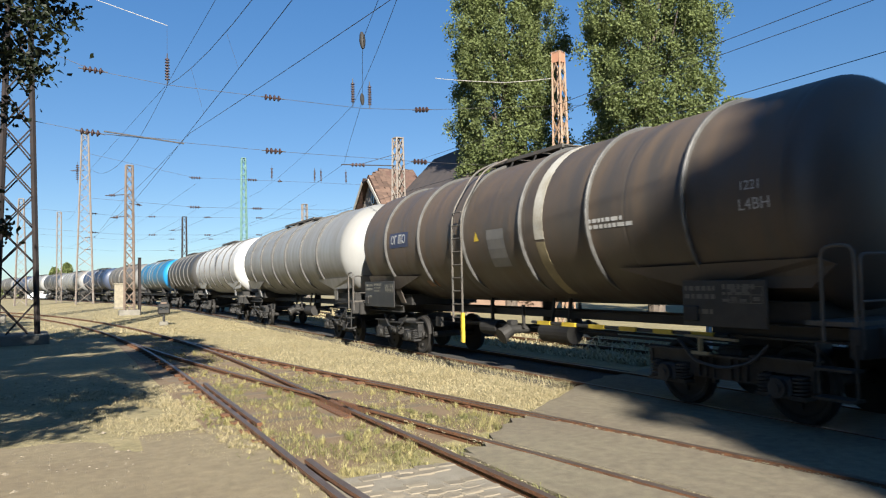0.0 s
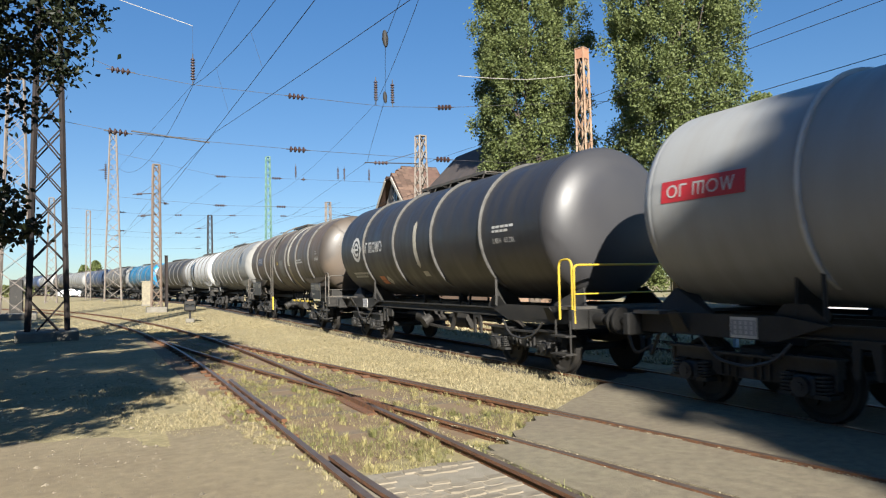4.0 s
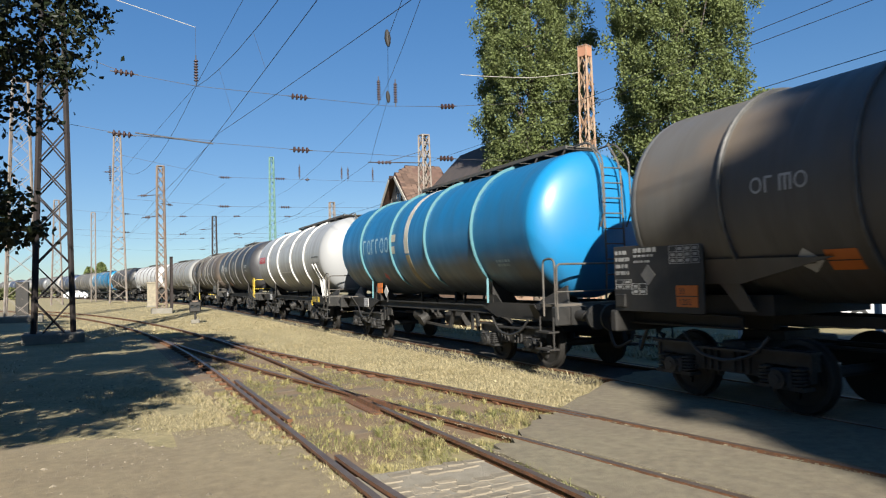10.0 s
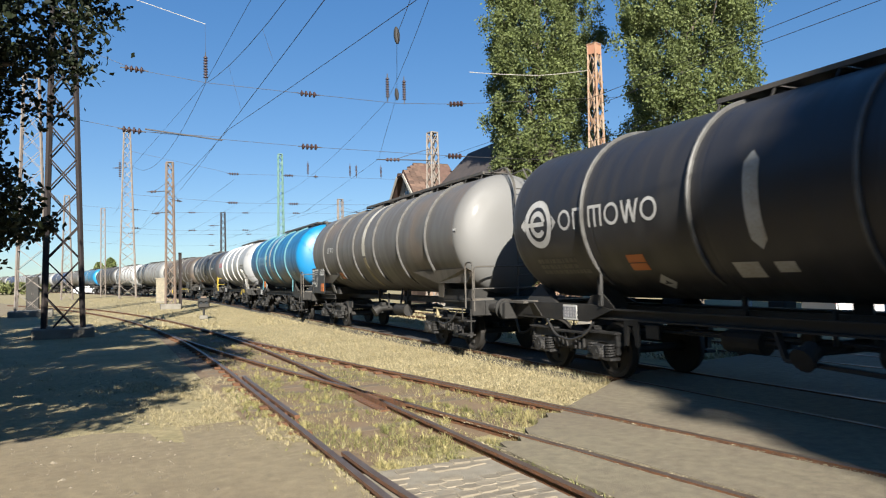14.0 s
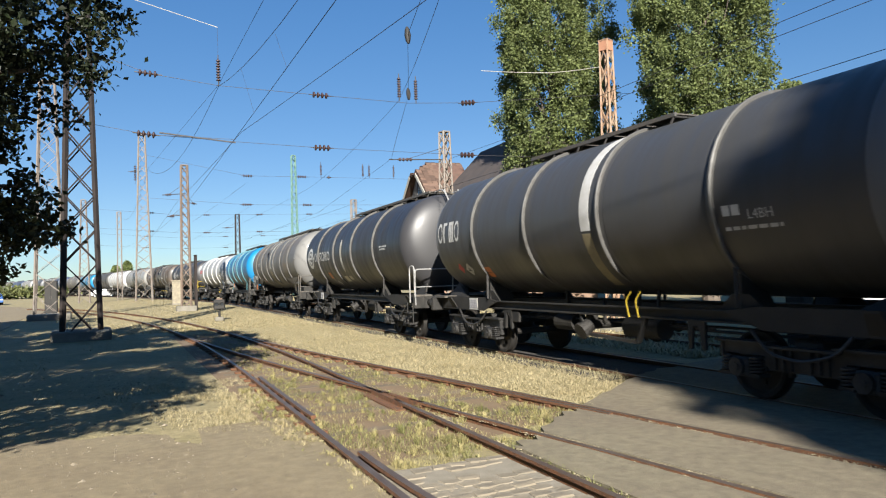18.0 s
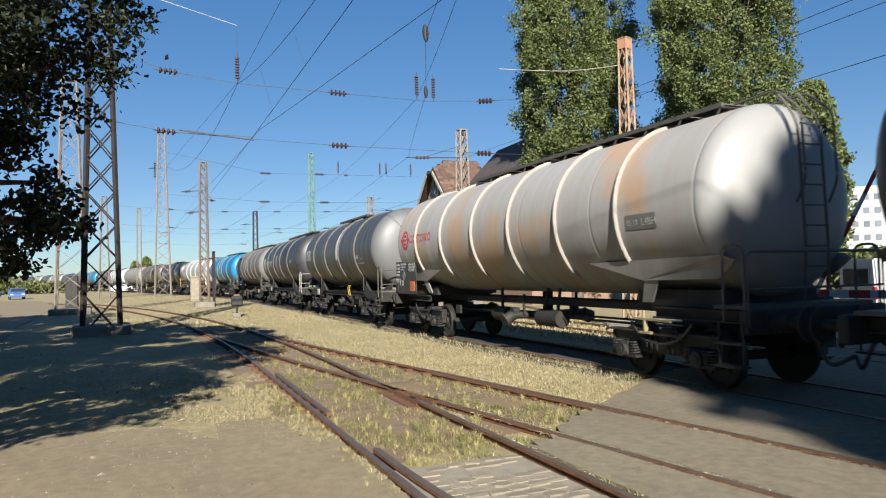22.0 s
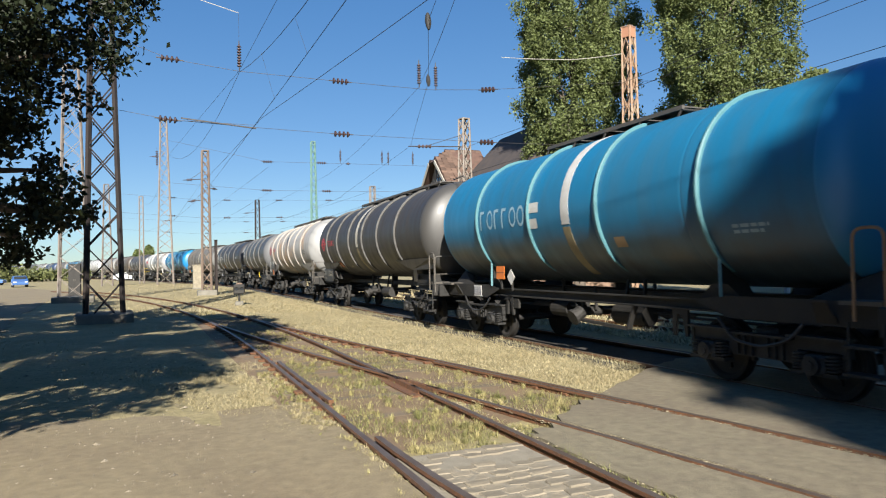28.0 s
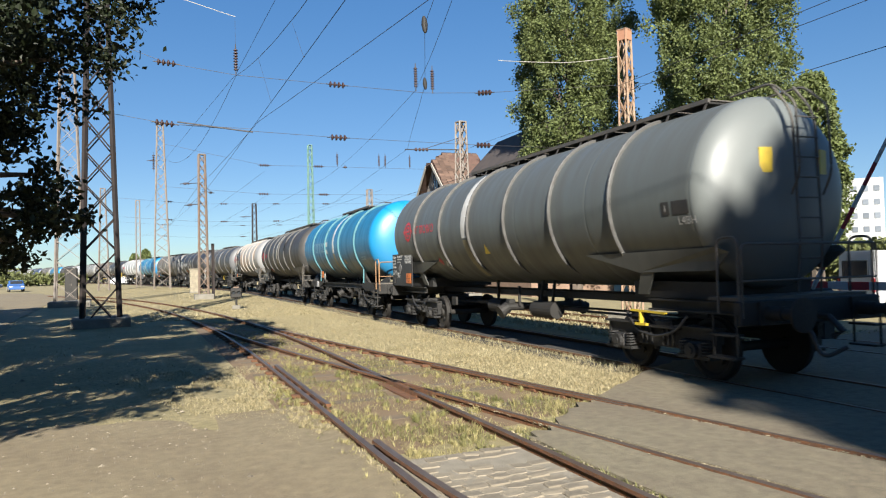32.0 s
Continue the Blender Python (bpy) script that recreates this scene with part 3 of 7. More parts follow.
def bogie(parent, y, near=True):
    b = part("bogie", shared("bogie_bolster", lambda: bx(bx(bmesh.new(), (0, 0, 0.72), (1.9, 0.4, 0.26), None, 0.03), (0, 0, 0.9), (0.7, 0.7, 0.12)), M_BOGIE), M_BOGIE, parent, at=pose(0, y, 0))
    for sx in (-1, 1):
        part("side_frame", shared("side_frame", side_frame_mesh, M_BOGIE), M_BOGIE, b, at=pose(1.0 * sx, 0, 0, 0, 0, 0 if sx < 0 else 180))
        if not near and sx > 0:
            continue
        for sy in (-1, 1):
            part("axlebox", shared("axlebox", axlebox_mesh, M_BOGIE), M_BOGIE, b, at=pose(1.06 * sx, 0.9 * sy, 0.46, 0, 0, 0 if sx < 0 else 180))
            if near and sx < 0:
                for d in (-1, 1):
                    part("spring", shared("spring", spring_mesh, M_BOGIE, True), M_BOGIE, b, at=pose(-1.08, 0.9 * sy + 0.24 * d, 0.39))
                part("brake_block", shared("brake_block", lambda: bx(bmesh.new(), (0, 0, 0), (0.1, 0.07, 0.34), None, 0.015), M_BOGIE), M_BOGIE, b, at=pose(-0.75, 0.9 * sy - 0.5 * sy, 0.5))
    wheels = []
    for sy in (-1, 1):
        w = part("wheelset", shared("wheelset", wheelset_mesh, M_WHEEL, True), M_WHEEL, b, at=pose(0, 0.9 * sy, 0.46))
        wheels.append(w)
    if near:
        bm = pipe(bmesh.new(), arc_bend([(-1.12, -0.75, 0.95), (-1.16, -0.55, 0.72), (-1.16, -0.1, 0.6), (-1.14, 0.4, 0.66), (-1.12, 0.7, 0.95)], 0.15), 0.022, 6)
        part("brake_hose", bm, M_BLACK, b)
    return wheels


def end_rail(parent, y, sy, material):
    """Bent hand rails over the end steps."""
    for sx in (-1, 1):
        bm = bmesh.new()
        pipe(bm, arc_bend([(1.3 * sx, y, 0.95), (1.3 * sx, y, 2.1), (1.3 * sx, y - 0.38 * sy, 2.1), (1.3 * sx, y - 0.38 * sy, 1.05)], 0.14), 0.02)
        part("handrail", bm, material, parent)
        bm = bmesh.new()
        pipe(bm, [(1.38 * sx, y + 0.03 * sy, 1.05), (1.38 * sx, y + 0.03 * sy, 0.45)], 0.018)
        pipe(bm, [(1.38 * sx, y - 0.4 * sy, 1.05), (1.38 * sx, y - 0.4 * sy, 0.45)], 0.018)
        for z in (0.47, 0.78):
            bx(bm, (1.38 * sx, y - 0.185 * sy, z), (0.22, 0.45, 0.03))
        part("step", bm, M_STEEL_DARK, parent)
    bm = bmesh.new()
    pipe(bm, arc_bend([(-1.3, y + 0.06 * sy, 1.0), (-1.3, y + 0.06 * sy, 2.0), (1.3, y + 0.06 * sy, 2.0), (1.3, y + 0.06 * sy, 1.0)], 0.1), 0.02)
    pipe(bm, [(-1.3, y + 0.06 * sy, 1.5), (1.3, y + 0.06 * sy, 1.5)], 0.015)
    part("end_railing", bm, material, parent)


def wagon(front, rear, paint, label, kind="frame", hoops=5, hoop_mat=None, band=None, band_mat=None, near=True, ladder=0, boards=(), rails_mat=None, figures=(), r=TANK_R, catwalk=(3.4, 7.6), side_ladder=None, dome_signs=False, hoop_spots=None, stripes=False, hooks=(), stays=(), plates=(), hazard=("30", "1202")):
    """A four-axle tank wagon whose shell spans path lengths front to rear at the start."""
    half = (front - rear) / 2
    w = thing("tank_wagon", label, "tank wagon", group="wagons of the train")
    tank = part("tank", tank_mesh(half, r), paint, w, smooth=True)
    end_paint = END_PAINTS.get(paint.name, paint)
    me = link_mesh("tank_end", end_mesh(half, r), end_paint, True)
    part("tank_end", me, None, tank)
    part("tank_end", me, None, tank, at=Matrix.Rotation(math.pi, 4, "Z"))
    hm = hoop_mat or M_HOOP_STEEL
    key = "hoop" + hm.name
    spots = hoop_spots or ((2.0, 4.5, 6.95, 9.4) if kind == "frame" else (1.52, 3.46, 5.4, 7.4, 9.4, 11.35))
    for i, u in enumerate(spots):
        y = half - u
        part("hoop", shared(key, lambda: hoop_mesh(r, 0.06, 0.058, -56, 236), hm, True), hm, tank, at=pose(0, y, 0))
        if kind == "frame" and near and i in (0, 3):
            for sx in (-1, 1):
                bm = bmesh.new()
                a = radians(-42)
                bar(bm, (sx * (r + 0.02) * math.cos(a), 0, TANK_Z + r * math.sin(a)), (sx * 1.12, -0.04, 1.24), 0.045, 0.03)
                part("tie_strap", bm, hm if hm.name == "turquoise hoop" else M_STEEL_DARK, w, at=pose(0, y, 0))
    if band is not None:
        part("band", hoop_mesh(r, 0.27, 0.006, -12, 192), band_mat or M_CREAM, tank, "dirty white painted band", True, pose(0, half - band, 0))
        part("band", hoop_mesh(r, 0.25, 0.005, 194, 240), M_DULL, tank, "dull yellow lower band", True, pose(0, half - band, 0))
    # frame
    yb = half + 0.72
    spans = ((0, 2 * yb),) if kind == "frame" else ((yb - 1.1, 2.2), (-yb + 1.1, 2.2))
    for yc, ln in spans:
        for sx in (-1, 1):
            bm = bmesh.new()
            sec = ((0, -0.09), (0.1, -0.09), (0.1, -0.065), (0.03, -0.065), (0.03, 0.065), (0.1, 0.065), (0.1, 0.09), (0, 0.09))
            sheet(bm, [(sx * (0.95 + u), yc - ln / 2, 1.1 + v) for u, v in sec], ln, (0, 1, 0))
            part("sole_bar", bm, M_STEEL_DARK, w)
    for sx in (-1, 1):
        for yc, ln in spans:
            part("centre_sill", bx(bmesh.new(), (sx * 0.35, yc, 1.1), (0.12, ln, 0.24)), M_STEEL_DARK, w)
        if kind != "frame":
            part("brake_pipe_channel", bx(bmesh.new(), (sx * 0.35, 0, 1.13), (0.1, 2 * yb - 4.2, 0.13)), M_STEEL_DARK, w)
    for sy in (-1, 1):
        bm = bmesh.new()
        bx(bm, (0, sy * yb, 1.06), (2.7, 0.14, 0.34), None, 0.02)
        part("buffer_beam", bm, M_STEEL_DARK, w)
        bm = bx(bmesh.new(), (0, sy * (yb - 0.35), 1.25), (2.5, 0.55, 0.05))
        part("platform", bm, M_GRATING, w)
        for sx in (-1, 1):
            part("buffer", shared("buffer", buffer_mesh, M_STEEL_DARK, True), M_STEEL_DARK, w, at=pose(sx * 0.875, sy * (yb + 0.06), 1.06, 0, 0, 0 if sy > 0 else 180))
        bm = bmesh.new()
        pipe(bm, [(0, sy * yb, 1.0), (0, sy * (yb + 0.3), 0.98), (0, sy * (yb + 0.5), 0.8), (0, sy * (yb + 0.36), 0.72)], 0.05)
        part("coupling_hook", bm, M_STEEL_DARK, w)
        if near:
            bm = pipe(bmesh.new(), arc_bend([(-0.4, sy * yb, 0.95), (-0.4, sy * (yb + 0.3), 0.9), (-0.4, sy * (yb + 0.5), 0.45), (-0.2, sy * (yb + 0.72), 0.62)], 0.15), 0.028)
            part("air_hose", bm, M_BLACK, w)
    wheels = bogie(w, half - 1.25, near) + bogie(w, -half + 1.25, near)
    # saddles
    if kind == "frame":
        for y in (half - 2.0, half - 9.4):
            for sx in (-1, 1):
                bm = bmesh.new()
                sheet(bm, [(sx * 0.99, y - 0.42, 1.19), (sx * 0.99, y + 0.42, 1.19), (sx * 1.02, y + 0.16, 1.42), (sx * 1.02, y - 0.16, 1.42)], -0.03 * sx, (1, 0, 0))
                sheet(bm, [(sx * 1.02, y - 0.02, 1.19), (sx * 0.35, y - 0.02, 1.19), (sx * 0.5, y - 0.02, 1.42), (sx * 1.0, y - 0.02, 1.74)], 0.04, (0, 1, 0))
                part("saddle", bm, M_STEEL_DARK, w)
        for sy in (-1, 1):
            for sx in (-1, 1):
                bm = bmesh.new()
                sheet(bm, [(sx * 0.9, sy * (half - 0.7), 1.19), (sx * 0.9, sy * (half + 0.6), 1.19), (sx * 0.7, sy * (half + 0.28), 1.6), (sx * 0.66, sy * (half - 0.1), 1.5)], 0.04 * sx, (1, 0, 0))
                part("end_saddle", bm, M_STEEL_DARK, w)
    else:
        for sy in (-1, 1):
            for sx in (-1, 1):
                bm = bmesh.new()
                sheet(bm, [(sx * 1.2, sy * (half - 3.0), 1.93), (sx * 1.2, sy * (half + 0.25), 1.98), (sx * 1.12, sy * (half + 0.42), 1.9), (sx * 1.1, sy * (half + 0.1), 1.64), (sx * 1.1, sy * (half - 1.6), 1.62)], 0.03 * sx, (1, 0, 0))
                sheet(bm, [(sx * 1.09, sy * (half - 1.55), 1.68), (sx * 1.09, sy * (half - 1.2), 1.68), (sx * 1.0, sy * (half - 1.5), 1.26), (sx * 1.0, sy * (half - 1.75), 1.26)], 0.03 * sx, (1, 0, 0))
                part("saddle", bm, paint, w)
            bm = bx(bmesh.new(), (0, sy * (half - 1.0), 1.34), (1.9, 1.9, 0.26))
            part("cradle", bm, M_STEEL_DARK, w)
    # walkway
    if catwalk:
        ya, ye = half - catwalk[0], half - catwalk[1]
        bm = bmesh.new()
        for sx in (-1, 1):
            bx(bm, (sx * 0.36, (ya + ye) / 2, 4.33), (0.05, ya - ye, 0.07))
        n = max(3, int((ya - ye) / 0.9)) if near else 2
        for i in range(n):
            bx(bm, (0, ye + (ya - ye) * (i + 0.5) / n, 4.345), (0.7, (ya - ye) / n * 0.95, 0.02))
        part("walkway", bm, M_GRATING, w)
        for i in range(n + 1):
            y = ye + 0.05 + (ya - ye - 0.1) * i / n
            bm = pipe(bmesh.new(), [(-0.44, y, 4.14), (-0.36, y, 4.3), (0.36, y, 4.3), (0.44, y, 4.14)], 0.022, 5)
            part("walkway_bracket", bm, M_STEEL_DARK, w)
        bm = revolve(bmesh.new(), ((-0.3, 0), (-0.3, 0.3), (0.3, 0.3), (0.3, 0)), (0, 0), 20)
        bmesh.ops.rotate(bm, verts=bm.verts, matrix=Matrix.Rotation(radians(90), 3, "X"))
        part("manhole", bm, M_STEEL_DARK, w, at=pose(0.55, 0.4, 4.15))
    if ladder:
        y0 = ladder * (half + 0.58)
        bm = bmesh.new()
        for sx in (-0.07, 0.37):
            pipe(bm, arc_bend([(sx, ladder * (half + 0.25), 4.36), (sx, y0 + ladder * 0.02, 3.9), (sx, y0 + ladder * 0.08, 2.0), (sx, ladder * (half + 0.6), 1.3)], 0.25), 0.02)
        for k in range(9):
            z = 1.5 + 0.29 * k
            rod(bm, (-0.07, y0 + ladder * 0.06, z), (0.37, y0 + ladder * 0.06, z), 0.014, 6)
        part("ladder", bm, rails_mat or M_GRATING, w)
        for sx in (-1, 1):
            bm = pipe(bmesh.new(), arc_bend([(0.15 + 0.31 * sx, ladder * (half - 0.45), 4.33), (0.15 + 0.31 * sx, ladder * (half + 0.34), 4.36), (0.15 + 0.31 * sx, ladder * (half + 0.74), 4.0), (0.15 + 0.31 * sx, y0 + ladder * 0.2, 3.0), (0.15 + 0.31 * sx, y0 + ladder * 0.04, 2.7)], 0.14), 0.018)
            part("handrail", bm, rails_mat or M_GRATING, w)
    if near:
        part("dome_mark", bx(bmesh.new(), (-0.62, -half - 0.43, 2.98), (0.32, 0.012, 0.03), Matrix.Rotation(radians(-22), 3, "Z")), M_WHITE, tank)
        part("lamp_bracket", bx(bmesh.new(), (0.95, -half - 0.28, 3.0), (0.2, 0.12, 0.26), Matrix.Rotation(radians(40), 3, "Z")), M_STEEL_DARK, tank)
        end_rail(w, -yb, -1, rails_mat or M_GRATING)
        if dome_signs:
            for sx in (-0.5, 0.62):
                part("warning_sign", bx(bmesh.new(), (sx, -half - 0.5, 3.2), (0.2, 0.02, 0.36), Matrix.Rotation(radians(-14 if sx < 0 else 16), 3, "Z")), M_YELLOW, tank, "yellow warning sign on the end of the tank")
        if kind == "saddle":
            bm = bar(bmesh.new(), (-1.18, -half + 0.9, 0.98), (-1.18, -half + 1.75, 1.0), 0.05, 0.03)
            bar(bm, (-1.18, -half + 1.5, 0.98), (-1.18, -half + 1.5, 0.78), 0.07, 0.03)
            bar(bm, (-1.18, -half + 1.36, 0.78), (-1.18, -half + 1.64, 0.78), 0.06, 0.04)
            part("brake_lever", bm, M_YELLOW if dome_signs else M_DULL, w, "painted brake lever under the frame")
        # brake gear and outlet under the belly
        bm = bmesh.new()
        rod(bm, (-0.45, 1.1, 0.78), (-0.45, 1.75, 0.78), 0.17, 16)
        rod(bm, (-0.45, 0.75, 0.78), (-0.45, 1.1, 0.78), 0.05, 8)
        bar(bm, (-0.45, 1.45, 0.9), (-0.45, 1.45, 1.5), 0.06)
        part("brake_cylinder", bm, M_STEEL_DARK, w)
        bm = rod(bmesh.new(), (-0.6, -1.6, 0.8), (-0.6, -0.7, 0.8), 0.18, 18)
        for yy in (-1.4, -0.9):
            bar(bm, (-0.6, yy, 0.9), (-0.5, yy, 1.52), 0.05)
        part("air_reservoir", bm, M_STEEL_DARK, w)
        bm = bmesh.new()
        pipe(bm, [(-0.5, -2.6, 0.86), (-0.5, 2.6, 0.86)], 0.022)
        pipe(bm, [(-0.3, -half + 1.5, 0.8), (-0.3, half - 1.5, 0.8)], 0.025)
        pipe(bm, [(0.3, -half + 1.5, 0.8), (0.3, half - 1.5, 0.8)], 0.025)
        part("brake_rigging", bm, M_BOGIE, w)
        bm = bmesh.new()
        rod(bm, (0, 0, 1.5), (0, 0, 0.85), 0.12, 12)
        rod(bm, (-0.95, 0, 0.82), (0.95, 0, 0.82), 0.085, 12)
        for sx in (-1, 1):
            rod(bm, (sx * 0.95, 0, 0.82), (sx * 1.12, 0, 0.72), 0.13, 14)
            rod(bm, (sx * 1.1, 0, 0.73), (sx * 1.16, 0, 0.7), 0.16, 14)
            bx(bm, (sx * 0.8, 0.14, 0.9), (0.16, 0.2, 0.2), None, 0.02)
            bar(bm, (sx * 0.7, -0.12, 0.85), (sx * 0.7, -0.12, 1.3), 0.05)
        part("outlet_valve", bm, M_STEEL_DARK, w)
        bm = bx(bmesh.new(), (-1.0, half * 0.45, 0.86), (0.06, 0.3, 0.22), None, 0.01)
        part("valve_box", bm, M_STEEL_DARK, w)
    if near and kind == "frame":
        for sy in (-1, 1):
            for sx in (-1, 1):
                bm = bmesh.new()
                sheet(bm, [(sx * 1.06, sy * (yb - 0.08), 0.95), (sx * 1.06, sy * (yb - 0.08), 1.26), (sx * 1.06, sy * (yb - 2.6), 1.26), (sx * 1.06, sy * (yb - 3.2), 1.18), (sx * 1.06, sy * (yb - 2.5), 0.95)], 0.03 * sx, (1, 0, 0))
                part("end_plate", bm, M_STEEL_DARK, w)
                bm = bmesh.new()
                sheet(bm, [(sx * 1.09, sy * (yb - 1.05), 0.98), (sx * 1.09, sy * (yb - 0.75), 0.98), (sx * 1.24, sy * (yb - 0.8), 1.24), (sx * 1.24, sy * (yb - 1.0), 1.24)], 0.03, (0, 0, 1))
                part("jacking_pad", bm, M_STEEL_DARK, w)
        lab = part("label_plate", bx(bmesh.new(), (-1.1, yb - 2.0, 1.1), (0.012, 0.42, 0.27)), M_WHITE, w, "white label with a grid of small marks")
        bm = bmesh.new()
        for k in range(5):
            bx(bm, (-1.108, yb - 2.17 + 0.085 * k, 1.1), (0.004, 0.05, 0.2))
        for k in range(4):
            bx(bm, (-1.11, yb - 2.0, 1.01 + 0.06 * k), (0.004, 0.38, 0.014))
        tagged(part("grid_print", bm, M_PRINT, lab, "grey bars on the label"), kind="stuff")
        for u in (2.7, 8.4):
            bm = bmesh.new()
            sheet(bm, [(-1.04, half - u, 1.02), (-1.04, half - u - 0.34, 1.02), (-1.04, half - u - 0.34, 0.6), (-1.04, half - u - 0.28, 0.6), (-1.04, half - u - 0.22, 0.94), (-1.04, half - u - 0.1, 0.94), (-1.04, half - u - 0.06, 0.6), (-1.04, half - u, 0.6)], 0.05, (1, 0, 0))
            part("hanger_bracket", bm, M_STEEL_DARK, w)
        bm = bmesh.new()
        pts = [(-0.98, half - 5.6, 1.02), (-0.98, half - 5.75, 0.66), (-0.98, half - 7.2, 0.6), (-0.98, half - 7.4, 1.02)]
        for a, b in zip(pts, pts[1:]):
            bar(bm, a, b, 0.09, 0.05)
        part("step_bar", bm, M_STEEL_DARK, w)
        if stripes:
            sb = part("striped_board", bx(bmesh.new(), (-1.3, -yb + 1.85, 1.12), (0.03, 1.0, 0.2), None, 0.008), M_YELLOW, w, "yellow board with black slanting stripes")
            for k in range(5):
                part("stripe", bx(bmesh.new(), (-1.318, -yb + 1.46 + 0.19 * k, 1.12), (0.006, 0.07, 0.24), Matrix.Rotation(radians(35), 3, "X")), M_BLACK, sb)
            bm = pipe(bmesh.new(), arc_bend([(-1.32, -yb + 2.3, 1.1), (-1.32, -yb + 2.34, 0.9), (-1.32, -yb + 2.2, 0.9)], 0.05), 0.018)
            part("hook", bm, M_YELLOW, w)
    for u in hooks:
        for d in (0, 0.24):
            bm = pipe(bmesh.new(), arc_bend([(-1.08, half - u - d, 1.02), (-1.14, half - u - d, 1.3), (-1.12, half - u - d - 0.12, 1.44)], 0.08), 0.015)
            part("lashing_hook", bm, M_YELLOW, w, "yellow bent lashing hook")
    for u in plates:
        pl = part("placard", bx(bmesh.new(), (-1.18, half - u, 1.56), (0.012, 0.4, 0.3)), M_ORANGE, w, "orange hazard placard on the frame")
        part("placard_line", bx(bmesh.new(), (-1.188, half - u, 1.56), (0.004, 0.4, 0.014)), M_BLACK, pl)
        part("placard_bracket", bx(bmesh.new(), (-1.15, half - u, 1.36), (0.03, 0.05, 0.36)), M_STEEL_DARK, w)
        part("hazard_diamond", bx(bmesh.new(), (-1.18, half - u - 0.52, 1.46), (0.012, 0.25, 0.25), Matrix.Rotation(radians(45), 3, "X")), M_WHITE, w, "white hazard diamond on the frame")
        part("placard_bracket", bx(bmesh.new(), (-1.15, half - u - 0.52, 1.3), (0.03, 0.05, 0.3)), M_STEEL_DARK, w)
    for u in stays:
        for sx in (-1, 1):
            bm = bmesh.new()
            a = radians(-12)
            top, foot = Vector((sx * (r + 0.03) * math.cos(a), half - u, TANK_Z + r * math.sin(a))), Vector((sx * 1.08, half - u - 0.3, 1.22))
            mid = Vector((sx * (r + 0.02) * math.cos(radians(-38)), half - u - 0.2, TANK_Z + r * math.sin(radians(-38))))
            bar(bm, top, mid, 0.04, 0.05)
            bar(bm, mid, foot, 0.045, 0.11)
            bx(bm, foot, (0.06, 0.2, 0.08))
            part("tank_stay", bm, M_WHITE, w, "white stay from the tank to the frame")
    if side_ladder:
        y = half - side_ladder
        bm = bmesh.new()
        for d in (-0.2, 0.2):
            pipe(bm, arc_bend([(-0.4, y + d, 4.36), (-1.0, y + d, 4.1), (-1.56, y + d, 3.2), (-1.56, y + d, 0.95)], 0.3), 0.022)
        for k in range(9):
            rod(bm, (-1.56, y - 0.2, 1.05 + 0.27 * k), (-1.56, y + 0.2, 1.05 + 0.27 * k), 0.014, 6)
        sl = part("ladder", bm, M_GRATING, w, "rusty side ladder up to the walkway")
        bm = bmesh.new()
        bx(bm, (-1.56, y - 0.2, 0.85), (0.06, 0.06, 0.6))
        part("ladder_foot", bm, M_YELLOW, sl, "yellow ladder foot")
        bm = bmesh.new()
        pipe(bm, [(-1.1, y - 2.0, 1.02), (-1.1, y - 6.4, 1.02)], 0.03)
        part("side_pipe", bm, M_BLACK, w)
        for k in range(6):
            part("yellow_mark", bx(bmesh.new(), (-1.12, y - 2.4 - 0.72 * k, 1.02), (0.06, 0.36, 0.065)), M_YELLOW, w)
    for u0, u1, z0, z1, full in boards:
        y, wd, ht = half - (u0 + u1) / 2, u1 - u0, z1 - z0
        bd = part("data_board", bx(bmesh.new(), (-1.3, y, (z0 + z1) / 2), (0.03, wd, ht), None, 0.006), M_BLACK, w, "black data board with white writing" if full else "dusty black data board with faded writing")
        lead = y + wd / 2
        rnd = random.Random(int(half * 100) + int(10 * z1))
        bm = bmesh.new()

        def line(u, v, length, h):
            x, end = u, u + length
            while x < end - 0.03:
                q = min(rnd.uniform(0.04, 0.13), end - x)
                bx(bm, (-1.318, lead - x - q / 2, z1 - v), (0.004, q, h))
                x += q + 0.028

        def box(u, v, bw, bh, rows, cols):
            for k in range(rows + 1):
                bx(bm, (-1.318, lead - u - bw / 2, z1 - v - bh * k / rows), (0.004, bw, 0.009))
            for k in range(cols + 1):
                bx(bm, (-1.318, lead - u - bw * k / cols, z1 - v - bh / 2), (0.004, 0.009, bh))
            for k in range(rows):
                for c in range(cols):
                    if rnd.random() < 0.8:
                        bx(bm, (-1.3185, lead - u - bw * (c + 0.5) / cols, z1 - v - bh * (k + 0.5) / rows), (0.004, bw / cols * 0.55, bh / rows * 0.5))

        for k in range(4 if full else 2):
            line(0.04, 0.1 + 0.105 * k, rnd.uniform(0.26, 0.38) if full else 0.5, 0.06)
        for k in range(3):
            line(0.47 if full else 0.66, 0.08 + 0.085 * k, (0.5, 0.46, 0.36)[k], 0.065 if k == 0 else 0.035)
        if full:
            box(wd - 0.62, 0.05, 0.56, 0.25, 3, 4)
            box(0.04, 0.52, 0.36, 0.14, 2, 2)
            box(0.42, 0.58, 0.32, 0.16, 2, 2)
        else:
            box(wd - 0.55, 0.08, 0.5, 0.2, 2, 3)
            line(0.2, 0.4, 0.3, 0.06)
        tagged(part("writing", bm, M_BOARDTEXT if full else M_FADEDTEXT, bd, "white bars of small writing"), kind="stuff")
